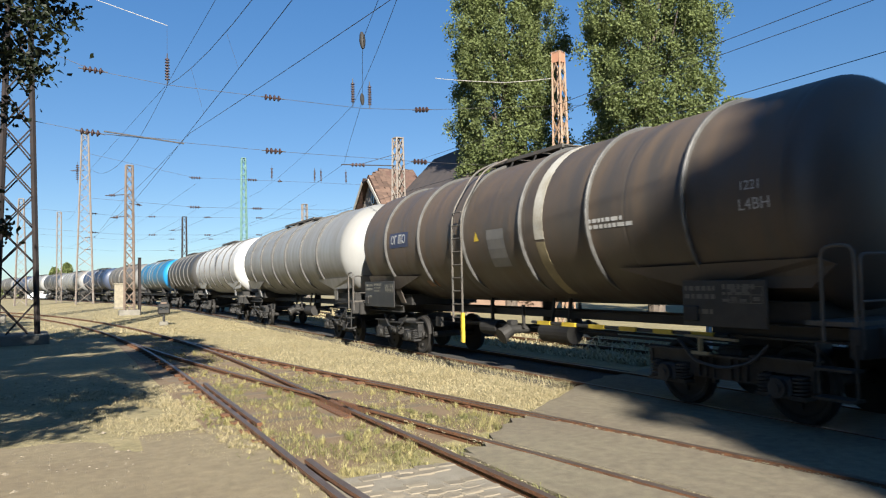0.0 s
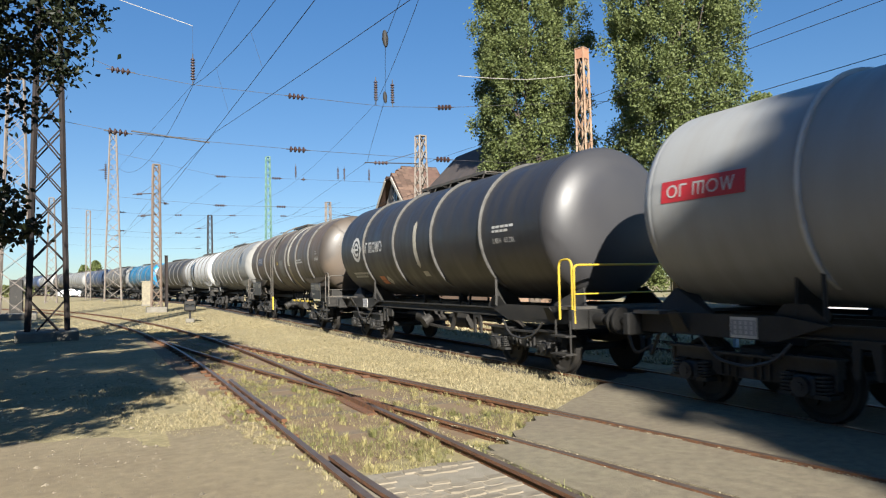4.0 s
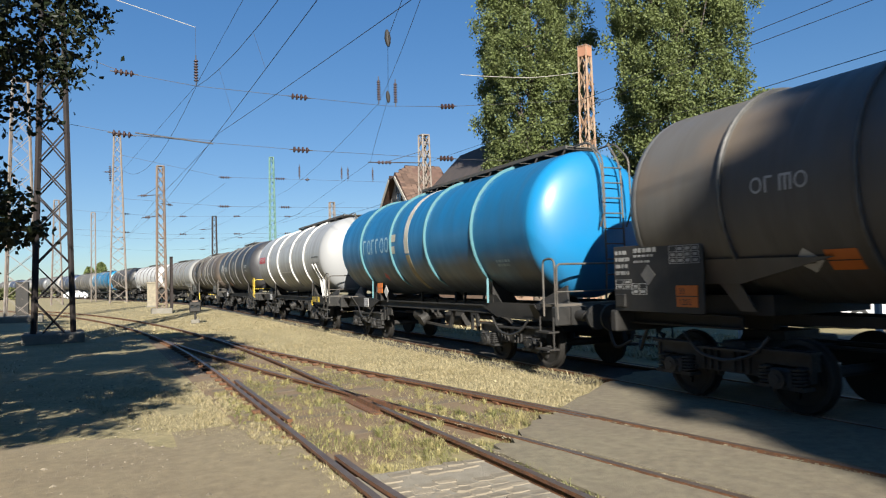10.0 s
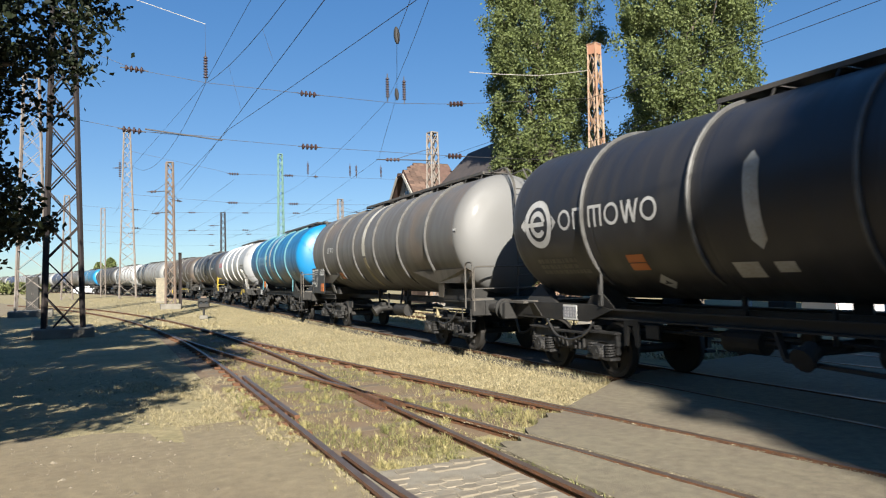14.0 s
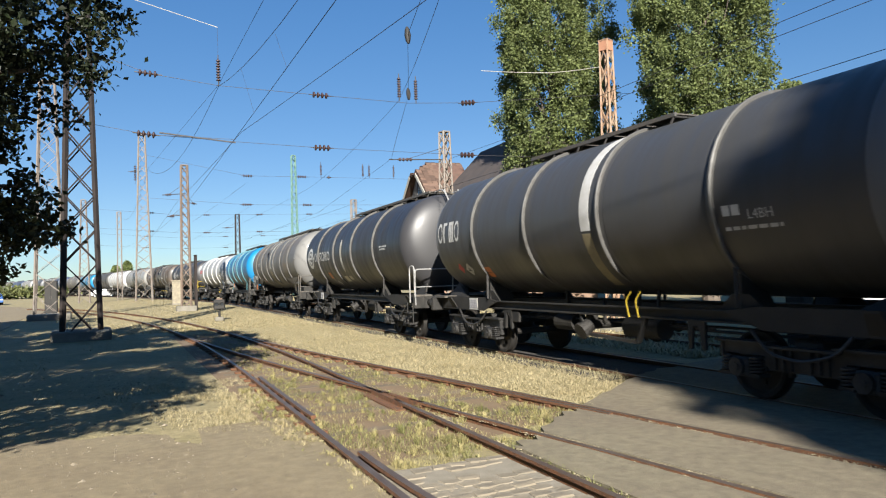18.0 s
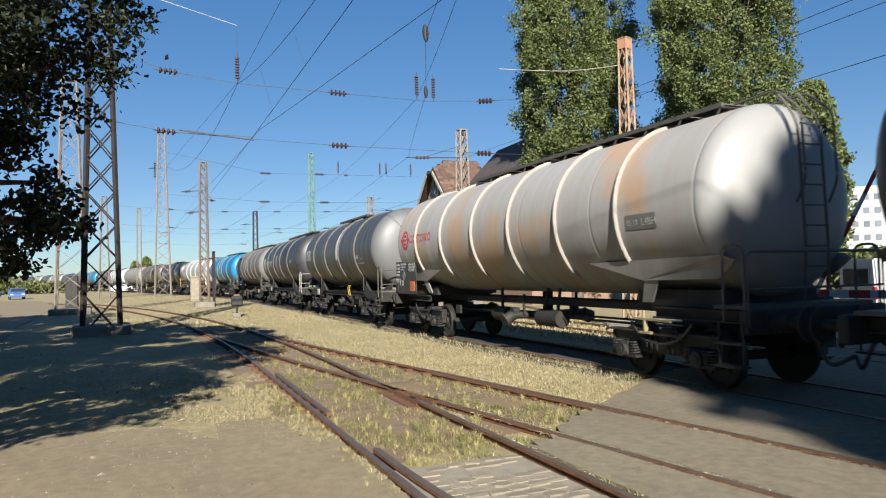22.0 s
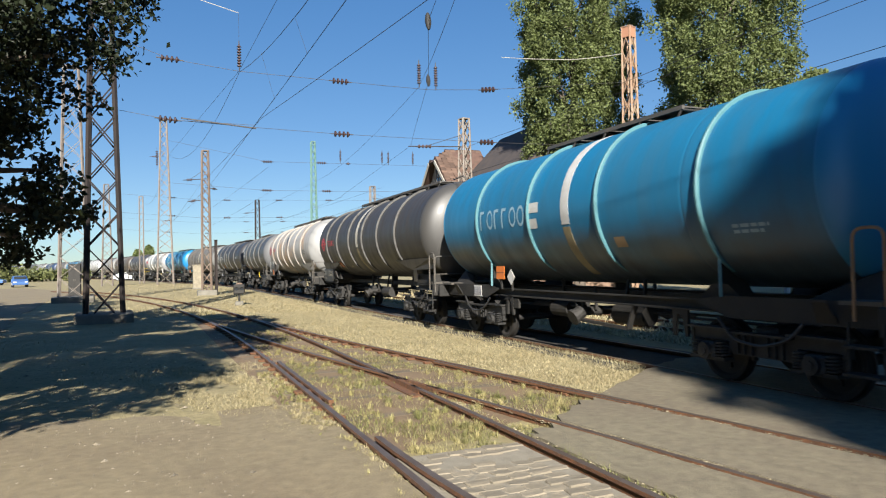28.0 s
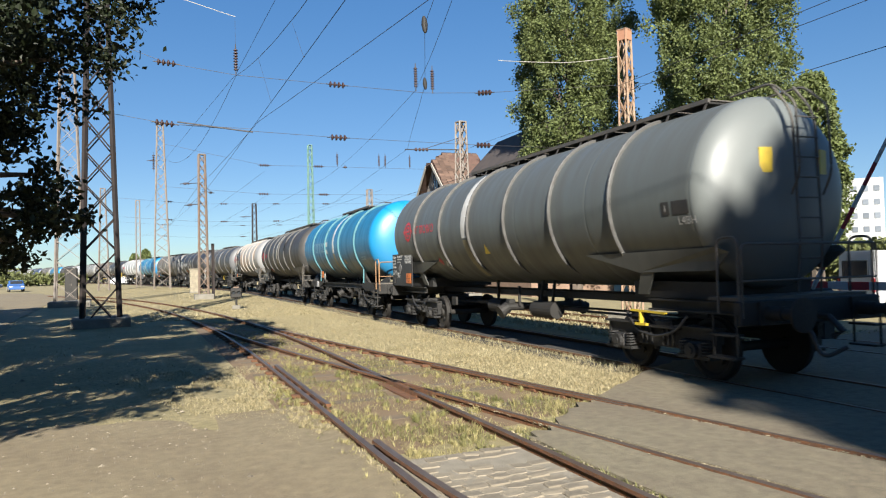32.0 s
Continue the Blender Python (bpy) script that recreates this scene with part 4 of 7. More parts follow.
        part("pocket", bx(bmesh.new(), (-1.325, lead - 0.16, z0 + 0.16), (0.05, 0.22, 0.2), None, 0.012), M_STEEL_DARK, bd)
        if full:
            part("diamond_plate", bx(bmesh.new(), (-1.32, lead - 0.78, z1 - 0.45), (0.012, 0.22, 0.22), Matrix.Rotation(radians(45), 3, "X")), M_GREYPATCH, bd, "grey diamond plate")
            yp, zp = lead - wd + 0.3, z0 + 0.24
            part("placard", bx(bmesh.new(), (-1.322, yp, zp), (0.012, 0.4, 0.3)), M_ORANGE, bd, "orange hazard placard")
            bm = bmesh.new()
            for txt, dz in ((hazard[0], 0.03), (hazard[1], -0.12)):
                for poly in text_polys(txt, 0.12):
                    bm.faces.new([bm.verts.new((-1.3305, yp + 0.15 - u, zp + dz + v)) for u, v in poly])
            bx(bm, (-1.3295, yp, zp), (0.003, 0.4, 0.014))
            tagged(part("writing", bm, M_BLACK, bd, "black hazard numbers"), kind="stuff")
    for name, polys, y, z, material, lab, *lift in figures:
        bm = bmesh.new()
        on_shell(bm, polys, y, z, r, lift[0] if lift else 0.006)
        ob = part(name, bm, material, tank, lab)
        if name in ("writing", "emblem"):
            ob["kind"] = "stuff"
    WAGONS.append((w, (front + rear) / 2, half - 1.25, wheels if near else []))
    return w


def logo(kind, half, u, z, s, material, width, z_word=None):
    """Plain figures in place of an owner's mark, starting u metres behind the shell's front."""
    if kind == "roundel":
        p = roundel(0, 0, s) + wordmark(1.5 * s, -0.36 * s, 0.8 * s, 6, width)
    else:
        p = wordmark(0, -s / 2, s, 4 if kind == "word" else 6, width, (1, 0, 1, 1, 0, 0))
    return ("emblem", p, half - u, z, material, "owner's emblem in plain shapes")


def panel(half, u, z, w, h, material, label):
    return ("panel", rect(0, -h / 2, w, h, 4), half - u, z, material, label)


def lozenge(half, u, z, w, h, material):
    n = 8
    p = [[(-w / 2, -h / 2 + h * i / n), (w / 2, -h / 2 + h * i / n), (w / 2, -h / 2 + h * (i + 1) / n), (-w / 2, -h / 2 + h * (i + 1) / n)] for i in range(n)]
    p += [[(-w / 2, h / 2), (w / 2, h / 2), (0, h / 2 + w * 0.6)], [(-w / 2, -h / 2), (0, -h / 2 - w * 0.6), (w / 2, -h / 2)]]
    return ("stripe", p, half - u, z, material, "cream painted stripe with pointed ends")


def double_bar(half, u, z, s, material):
    return ("emblem", rect(0, 0.1 * s, 0.62 * s, 0.34 * s, 2) + rect(0, -0.44 * s, 0.5 * s, 0.34 * s, 2), half - u, z, material, "two short painted bars")


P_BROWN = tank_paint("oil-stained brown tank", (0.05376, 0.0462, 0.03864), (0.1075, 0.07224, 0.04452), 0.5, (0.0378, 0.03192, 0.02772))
P_BLACK = tank_paint("black tank", (0.0168, 0.0168, 0.01932), (0.02772, 0.02604, 0.0252), 0.42, grime_shade_amount=0.3)
P_SILVER = tank_paint("silver grey tank", (0.262, 0.268, 0.265), (0.21, 0.205, 0.19), 0.38, None, 0.5, grime_shade_amount=0.25)
P_BLUE = tank_paint("deep blue tank", (0.004, 0.108, 0.25), (0.012, 0.075, 0.15), 0.36, None, 0.5, grime_shade_amount=0.85)
P_SKY = tank_paint("sky blue tank", (0.006, 0.125, 0.25), (0.02, 0.095, 0.16), 0.36, None, 0.5, grime_shade_amount=0.85)
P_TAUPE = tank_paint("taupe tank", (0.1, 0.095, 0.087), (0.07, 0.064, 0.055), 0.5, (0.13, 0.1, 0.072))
P_GRAPHITE = tank_paint("graphite tank", (0.042, 0.04284, 0.04536), (0.03864, 0.0378, 0.03528), 0.42, grime_shade_amount=0.55)
P_WHITE = tank_paint("rust-streaked white tank", (0.295, 0.29, 0.28), (0.24, 0.218, 0.19), 0.5, (0.36, 0.225, 0.125), 0.5, grime_shade_amount=0.35)
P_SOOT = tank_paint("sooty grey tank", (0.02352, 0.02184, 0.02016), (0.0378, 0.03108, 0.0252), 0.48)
P_GREYGREEN = tank_paint("grey-green tank", (0.08064, 0.09072, 0.08736), (0.06384, 0.0672, 0.06384), 0.42, grime_shade_amount=0.5)
P_PALE = tank_paint("pale grey tank", (0.205, 0.207, 0.2), (0.16, 0.153, 0.138), 0.45, grime_shade_amount=0.35)
P_CLEANWHITE = tank_paint("white tank", (0.4334, 0.4334, 0.4276), (0.3469, 0.3352, 0.3116), 0.45, None, 0.4, grime_shade_amount=0.2)
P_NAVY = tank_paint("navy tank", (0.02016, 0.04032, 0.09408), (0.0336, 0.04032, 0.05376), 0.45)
M_DULL = mat("dull ochre paint", (0.252, 0.21, 0.1176), 0.6, 0.0, (0.1344, 0.1092, 0.0672), 3.0, 0.8)
M_NAVYPANEL = mat("dark blue panel", (0.0168, 0.0252, 0.0672), 0.45, 0.0, (0.042, 0.042, 0.0588), 5.0, 0.5)
M_GREYPATCH = mat("grey primer patch", (0.1008, 0.1008, 0.1008), 0.55, 0.0, (0.1512, 0.1428, 0.126), 3.0, 0.7)
M_FADED = mat("faded orange", (0.1848, 0.084, 0.0336), 0.6, 0.0, (0.084, 0.0504, 0.0336), 5.0, 0.8)
M_FADEDTEXT = mat("faded lettering", (0.1344, 0.1277, 0.1008), 0.6, 0.0, (0.0672, 0.06048, 0.05376), 5.0, 0.8)
M_PALEBLUE = mat("pale blue paint", (0.2352, 0.3494, 0.4166), 0.5, 0.0, (0.1344, 0.2352, 0.3024), 5.0, 0.6)
M_PALERAIL = mat("pale grey handrail", (0.3024, 0.3024, 0.2957), 0.5, 0.2, (0.2016, 0.1882, 0.1747), 5.0, 0.6)
M_PALEHOOP = mat("whitewashed hoop", (0.2436, 0.231, 0.2142), 0.55, 0.0, (0.252, 0.21, 0.168), 4.0, 0.7)
M_BRONZE = mat("brown handrail", (0.252, 0.1428, 0.0672), 0.55, 0.2, (0.168, 0.1008, 0.0588), 6.0, 0.6)
M_TAN = mat("tan panel", (0.336, 0.2352, 0.1344), 0.6, 0.0, (0.252, 0.168, 0.1008), 6.0, 0.6)
M_TURQ = mat("turquoise hoop", (0.06, 0.16, 0.18), 0.5, 0.0, (0.05, 0.13, 0.15), 5.0, 0.6)


def small_bars(half, u, z, w, lines, seed, h=0.05, material=None):
    return ("writing", bars_of(0, 0, w, lines, h, 0.035, seed), half - u, z, material or M_WHITE, "small painted writing as bars")


def placard_figs(half, u, z, diamond=None, red=None):
    """An orange placard round (u, z), and where they are, a white hazard diamond with a dark mark and a red one."""
    out = [("placard", rect(-0.2, -0.15, 0.4, 0.3), half - u, z, M_ORANGE, "orange hazard placard"),
           ("placard_line", rect(-0.2, -0.008, 0.4, 0.016, 1), half - u, z, M_BLACK, "black dividing line", 0.011)] if z else []
    if diamond:
        d = 0.19
        out.append(("hazard_diamond", [[(-d, 0), (0, -d), (d, 0), (0, d)]], half - diamond[0], diamond[1], M_WHITE, "white hazard diamond"))
        out.append(("diamond_mark", rect(-0.07, -0.035, 0.15, 0.03, 1) + [[(-0.04, 0.0), (0.05, 0.0), (0.0, 0.06)]], half - diamond[0], diamond[1], M_BLACK, "dark mark on the diamond", 0.012))
    if red:
        d = 0.15
        out.append(("hazard_diamond", [[(-d, 0), (0, -d), (d, 0), (0, d)]], half - red[0], red[1], M_RED, "faded red hazard diamond"))
    return out


# own end paints: how bright the sun-facing ends look is put into the colour
END_PAINTS = {
    "graphite tank": tank_paint("graphite tank end", (0.10, 0.102, 0.105), (0.075, 0.075, 0.075), 0.45, None, 0.4, grime_shade_amount=0.2),
    "sky blue tank": tank_paint("sky blue tank end", (0.008, 0.17, 0.36), (0.02, 0.14, 0.27), 0.36, None, 0.3, grime_shade_amount=0.15),
    "deep blue tank": tank_paint("deep blue tank end", (0.006, 0.15, 0.33), (0.015, 0.11, 0.22), 0.36, None, 0.3, grime_shade_amount=0.2),
    "taupe tank": tank_paint("grey tank end", (0.125, 0.124, 0.12), (0.11, 0.105, 0.095), 0.5, None, 0.4, grime_shade_amount=0.2),
    "silver grey tank": tank_paint("pale silver tank end", (0.235, 0.24, 0.243), (0.2, 0.2, 0.195), 0.35, None, 0.3, grime_shade_amount=0.1),
    "rust-streaked white tank": tank_paint("white tank end", (0.215, 0.215, 0.212), (0.185, 0.178, 0.165), 0.45, None, 0.4, grime_shade_amount=0.15),
    "grey-green tank": tank_paint("pale grey-green tank end", (0.115, 0.127, 0.123), (0.1, 0.105, 0.1), 0.42, None, 0.4, grime_shade_amount=0.2),
    "black tank": tank_paint("dark grey tank end", (0.032, 0.032, 0.036), (0.035, 0.034, 0.033), 0.38, None, 0.4, grime_shade_amount=0.2),
    "sooty grey tank": tank_paint("sooty tank end", (0.045, 0.044, 0.042), (0.04, 0.036, 0.032), 0.4, None, 0.4, grime_shade_amount=0.2),
}

# the wagons from the far end of the train to its near end: shell front and rear along the line at the start
FAR = ((185, 173, P_TAUPE, "frame"), (170.5, 158.5, P_NAVY, "frame"), (155.5, 143.5, P_PALE, "frame"), (140.5, 128.5, P_GRAPHITE, "frame"), (125.5, 113.0, P_PALE, "saddle"), (110.0, 97.5, P_NAVY, "frame"), (94.5, 82.0, P_TAUPE, "saddle"))
for f0, r0, p, kd in FAR:
    wagon(f0, r0, p, p.name.replace(" tank", "") + " four-axle tank wagon far along the train", kd, band=5.5, near=False)
wagon(79.0, 67.0, P_SKY, "bright blue tank wagon with pale hoops", "frame", band=5.5, near=False)
wagon(64.3, 51.5, P_SOOT, "dark sooty grey tank wagon with pale hoops", "saddle", near=False)
wagon(49.0, 36.6, P_CLEANWHITE, "clean white tank wagon with grey hoops", "saddle", near=False)
wagon(34.0, 20.4, P_PALE, "pale grey tank wagon with a ribbed shell", "saddle")
FULL = (3.6, 12.6)
h = 6.5
wagon(18.3, 5.3, P_BROWN, "oil-stained dark brown tank wagon with a white band", "saddle", hoop_spots=(1.51, 3.47, 5.56, 7.7, 9.58, 11.55), band=8.24, boards=((-0.35, 1.65, 1.15, 1.82, False), (11.35, 12.65, 1.15, 1.74, False)), side_ladder=5.5, catwalk=(5.0, 7.6),
      figures=[panel(h, 1.75, 2.83, 1.1, 0.36, M_NAVYPANEL, "dark blue panel"), ("emblem", wordmark(0, -0.11, 0.22, 4, 0.9), h - 1.85, 2.85, M_WHITE, "owner's emblem in plain shapes", 0.011), panel(h, 6.5, 2.4, 0.62, 0.75, M_GREYPATCH, "grey repainted patch"),
               ("writing", text_polys("L4BH", 0.2), h - 12.4, 2.58, M_WHITE, "painted writing"), ("writing", text_polys("1221", 0.16), h - 12.42, 2.82, M_WHITE, "painted writing"), small_bars(h, 9.6, 2.65, 1.1, 2, 4, 0.06),
               ("hazard_triangle", [[(0, -0.09), (0.2, -0.09), (0.1, 0.1)]], h - 6.0, 2.67, M_YELLOW, "yellow hazard triangle"), panel(h, 3.1, 1.75, 0.5, 0.2, M_FADED, "faded orange panel")])
h = 5.9
wagon(2.5, -9.3, P_BLACK, "black tank wagon with a white emblem", "frame", hoop_spots=(2.2, 4.64, 7.1, 9.56), rails_mat=M_YELLOW, catwalk=(4.2, 7.9),
      figures=[logo("roundel", h, 1.5, 2.76, 0.38, M_WHITE, 1.7), lozenge(h, 6.07, 2.68, 0.2, 1.0, M_CREAM), small_bars(h, 10.05, 2.8, 1.0, 2, 5, 0.05), ("writing", text_polys("L4BH", 0.15), h - 10.05, 2.5, M_WHITE, "painted writing"),
               ("writing", text_polys("03.20L", 0.15), h - 10.5, 2.5, M_WHITE, "painted writing"), small_bars(h, 0.7, 2.0, 1.6, 2, 15, 0.08), panel(h, 6.1, 1.95, 0.3, 0.16, M_CREAM, "small cream panel")] + placard_figs(h, 2.98, 1.81, (3.41, 1.8)))
h = 5.88
wagon(-12.15, -23.9, P_SILVER, "silver grey tank wagon with white hoops and a black walkway", "frame", hoop_spots=(2.43, 4.64, 7.2, 9.47), hoop_mat=M_WHITE, ladder=-1, stripes=True, stays=(10.75, 11.15), catwalk=(4.4, 11.6),
      figures=[panel(h, 0.25, 2.95, 1.45, 0.3, M_RED, "red panel"), ("emblem", wordmark(0, -0.09, 0.18, 5, 1.2), h - 0.36, 2.95, M_WHITE, "owner's emblem in plain shapes", 0.011), ("writing", text_polys("L4BH", 0.16), h - 10.66, 2.45, M_BLACK, "painted writing"), ("writing", text_polys("09.21L", 0.16), h - 11.2, 2.45, M_BLACK, "painted writing"), small_bars(h, 10.66, 2.72, 1.0, 1, 6, 0.05, M_BLACK),
               ("cladding_edge", rect(0, -0.03, 2.5, 0.06, 1), h - 4.5, 2.26, M_WHITE, "white lower edge of the cladding")])
h = 5.75
wagon(-26.9, -38.4, P_BLUE, "deep blue tank wagon with turquoise hoops", "frame", plates=(2.81,), hoop_spots=(1.95, 4.48, 6.84, 9.35), hoop_mat=M_TURQ, band=5.57, ladder=-1, catwalk=(4.3, 11.4),
      figures=[logo("long", h, 2.12, 2.79, 0.44, M_PALEBLUE, 2.2), double_bar(h, 4.45, 2.78, 0.6, M_CREAM), small_bars(h, 10.1, 2.1, 0.75, 2, 7, 0.06, M_PALEBLUE)] + placard_figs(h, 0, 0, red=(3.37, 1.89)))
h = 6.5
wagon(-41.5, -54.5, P_TAUPE, "taupe tank wagon with rust runs and a white band", "saddle", hoop_spots=(1.62, 3.46, 5.35, 7.4, 9.44, 11.42), band=6.35, ladder=-1, boards=((-0.7, 1.15, 1.22, 2.22, True),), catwalk=FULL,
      figures=[("emblem", wordmark(0, -0.1, 0.2, 4, 0.82), h - 2.1, 2.82, M_WHITE, "owner's emblem in plain shapes"), small_bars(h, 13.05, 2.85, 0.3, 1, 8, 0.05), ] + placard_figs(h, 3.07, 1.89, (2.63, 1.89)))
h = 6.1
wagon(-57.4, -69.6, P_BLACK, "black tank wagon with a large white emblem", "frame", hoop_spots=(2.21, 4.66, 7.1, 9.64), ladder=-1, rails_mat=M_PALERAIL, catwalk=(4.2, 12.0),
      figures=[logo("roundel", h, 0.82, 2.72, 0.45, M_WHITE, 2.6), lozenge(h, 5.7, 2.66, 0.24, 1.0, M_CREAM), small_bars(h, 0.5, 2.0, 1.6, 3, 9, 0.09, M_FADEDTEXT), panel(h, 5.1, 1.8, 0.42, 0.28, M_CREAM, "small cream panel"), panel(h, 5.75, 1.83, 0.3, 0.18, M_CREAM, "small cream panel"),
               small_bars(h, 10.3, 2.75, 0.8, 2, 19)] + placard_figs(h, 3.27, 1.95, (3.6, 1.64)))
h = 5.8
wagon(-72.4, -84.0, P_GRAPHITE, "graphite grey tank wagon with a white band", "frame", hoop_spots=(2.06, 4.41, 6.85, 9.4), band=6.45, band_mat=M_WHITE, hooks=(7.1,), catwalk=(3.0, 7.6),
      figures=[("emblem", wordmark(0, -0.25, 0.5, 4, 1.28), h - 0.09, 2.86, M_WHITE, "owner's emblem in plain shapes"), ("writing", text_polys("L4BH", 0.18), h - 9.95, 2.4, M_WHITE, "painted writing"), small_bars(h, 9.55, 2.46, 0.3, 1, 20, 0.14), small_bars(h, 9.55, 2.27, 1.1, 1, 10)] + placard_figs(h, 2.16, 1.85, (1.31, 1.93), (0.88, 1.96)))
h = 6.55
wagon(-87.1, -100.2, P_WHITE, "white tank wagon streaked with rust", "saddle", hoop_spots=(1.58, 3.49, 5.5, 7.4, 9.36, 11.27), hoop_mat=M_PALEHOOP, ladder=-1, boards=((-0.7, 1.15, 1.22, 2.22, True),), catwalk=FULL,
      figures=[logo("roundel", h, 0.62, 2.86, 0.29, M_RED, 1.75), panel(h, 11.5, 2.56, 0.75, 0.24, M_GREYPATCH, "dark grey data plate"), ("writing", text_polys("L4BH", 0.16), h - 11.9, 2.5, M_WHITE, "painted writing", 0.011), ("writing", text_polys("05.19", 0.13), h - 11.53, 2.51, M_WHITE, "painted writing", 0.011)])
h = 6.8
wagon(-103.1, -116.7, P_SOOT, "sooty dark grey tank wagon with a red emblem", "saddle", hoop_spots=(1.53, 3.43, 5.37, 7.33, 9.26, 11.26), band=6.52, ladder=-1, boards=((0.35, 1.97, 1.1, 1.64, False),), catwalk=FULL,
      figures=[logo("roundel", h, 0.79, 2.77, 0.3, M_RED, 1.6)] + placard_figs(h, 2.84, 1.84, (2.36, 1.85), (1.96, 1.9)))
h = 5.7
wagon(-118.6, -130.0, P_SKY, "bright blue tank wagon with turquoise hoops", "frame", plates=(2.71,), hoop_spots=(2.09, 4.57, 7.0, 9.49), hoop_mat=M_TURQ, band=5.95, band_mat=M_WHITE, rails_mat=M_BRONZE, catwalk=(3.6, 8.0),
      figures=[logo("long", h, 2.24, 2.77, 0.44, M_PALEBLUE, 2.2), double_bar(h, 4.6, 2.73, 0.6, M_WHITE), small_bars(h, 10.0, 2.2, 0.8, 2, 11, 0.05, M_PALEBLUE), panel(h, 7.3, 2.1, 0.3, 0.2, M_TAN, "small tan panel")])
h = 6.65
wagon(-133.0, -146.3, P_GREYGREEN, "grey-green tank wagon with pale hoops and a red emblem", "saddle", hoop_spots=(1.82, 3.77, 5.6, 7.52, 9.45, 11.4), band=5.3, band_mat=M_WHITE, dome_signs=True, hazard=("33", "1203"), ladder=-1, boards=((-0.7, 1.15, 1.22, 2.22, True),), catwalk=FULL,
      figures=[logo("roundel", h, 1.22, 2.86, 0.29, M_RED, 1.7), ("writing", text_polys("L4BH", 0.17), h - 13.0, 2.33, M_WHITE, "painted writing"), panel(h, 12.92, 2.58, 0.34, 0.2, M_BLACK, "black data plate"), panel(h, 12.68, 2.58, 0.17, 0.2, M_BLACK, "black data plate"),
               ("writing", text_polys("1", 0.15), h - 12.73, 2.53, M_WHITE, "painted writing", 0.011), ("hazard_triangle", [[(0, -0.12), (0.26, -0.12), (0.13, 0.14)]], h - 6.2, 2.18, M_YELLOW, "yellow hazard triangle")] + placard_figs(h, 0, 0, (3.56, 1.82), (3.2, 1.94)))
wagon(-150.6, -163.0, P_BLACK, "black tank wagon at the near end", "saddle", boards=((-0.7, 1.15, 1.22, 2.22, True),), catwalk=FULL)

# ---- lattice masts ----
M_MAST_RUST = mat("rusty mast steel", (0.165, 0.14, 0.118), 0.8, 0.2, (0.13, 0.075, 0.045), 3.0, 0.9, 0.3, 60.0)
# dark steel, lowered further: tree shade on the yard mast is in the colour
M_MAST_DARK = mat("dark shaded mast steel", (0.012, 0.009, 0.009), 0.9, 0.0, (0.026, 0.018, 0.015), 3.0, 0.8, 0.3, 60.0)
M_MAST_PALE = mat("pale mast paint", (0.2, 0.185, 0.165), 0.75, 0.1, (0.15, 0.11, 0.085), 3.0, 0.9, 0.3, 60.0)
M_MAST_GREEN = mat("green mast paint", (0.06, 0.15, 0.125), 0.7, 0.1, (0.1512, 0.2352, 0.2016), 3.0, 0.8)
M_MAST_CAP = mat("orange-red mast top", (0.336, 0.168, 0.1008), 0.7, 0.0, (0.2856, 0.1344, 0.0756), 3.0, 0.8)
M_WIRE = mat("wire", (0.0504, 0.0462, 0.0462), 0.6, 0.4)
M_INSUL = mat("brown porcelain", (0.0378, 0.01848, 0.0168), 0.55, 0.0, (0.042, 0.0252, 0.02352), 8.0, 0.5)


def lattice_mast(name, x, y, height, w0, w1, material, label, bays=10, leg=0.09, brace=0.045, turn=0.0, split=True, cap=None, base=True):
    """A four-legged steel mast, braced on all sides."""
    m = thing(name, label, "mast", pose(x, y, -0.1, 0, 0, turn), "catenary masts")
    if base and split:
        bm = bx(bmesh.new(), (0, 0, 0.15), (w0 + 0.7, w0 + 0.7, 0.42), None, 0.05)
        part("foundation", bm, M_CONCRETE, m, "weathered concrete foundation block, shade in its colour")

    def at(sx, sy, z):
        w = (w0 + (w1 - w0) * z / height) / 2
        return Vector((sx * w, sy * w, z))

    for sx in (-1, 1):
        for sy in (-1, 1):
            bm = bar(bmesh.new(), at(sx, sy, 0), at(sx, sy, height), leg)
            part("leg", bm, material, m)
    joined = bmesh.new()
    z = [height * (i / bays) ** 0.92 for i in range(bays + 1)]
    for i in range(bays):
        for (a, b) in (((-1, -1), (1, -1)), ((1, -1), (1, 1)), ((1, 1), (-1, 1)), ((-1, 1), (-1, -1))):
            for p, q in ((a, b), (b, a)):
                bm = bmesh.new() if split else joined
                bar(bm, at(*p, z[i]), at(*q, z[i + 1]), brace * 1.3, brace * 0.5)
                if split:
                    part("brace", bm, material, m)
    if split:
        joined.free()
    else:
        part("bracing", joined, material, m)
    bm = bx(bmesh.new(), (0, 0, height + 0.01), (w1 + 0.06, w1 + 0.06, 0.06))
    part("cap", bm, material, m)
    if cap:
        bm = bmesh.new()
        for sx in (-1, 1):
            bx(bm, (sx * (w1 / 2 + 0.02), 0, height - 0.15), (0.02, w1 + 0.04, 0.34))
            bx(bm, (0, sx * (w1 / 2 + 0.02), height - 0.15), (w1 + 0.04, 0.02, 0.34))
        part("cap_plate", bm, cap, m, "orange-red plate at the top")
    return m


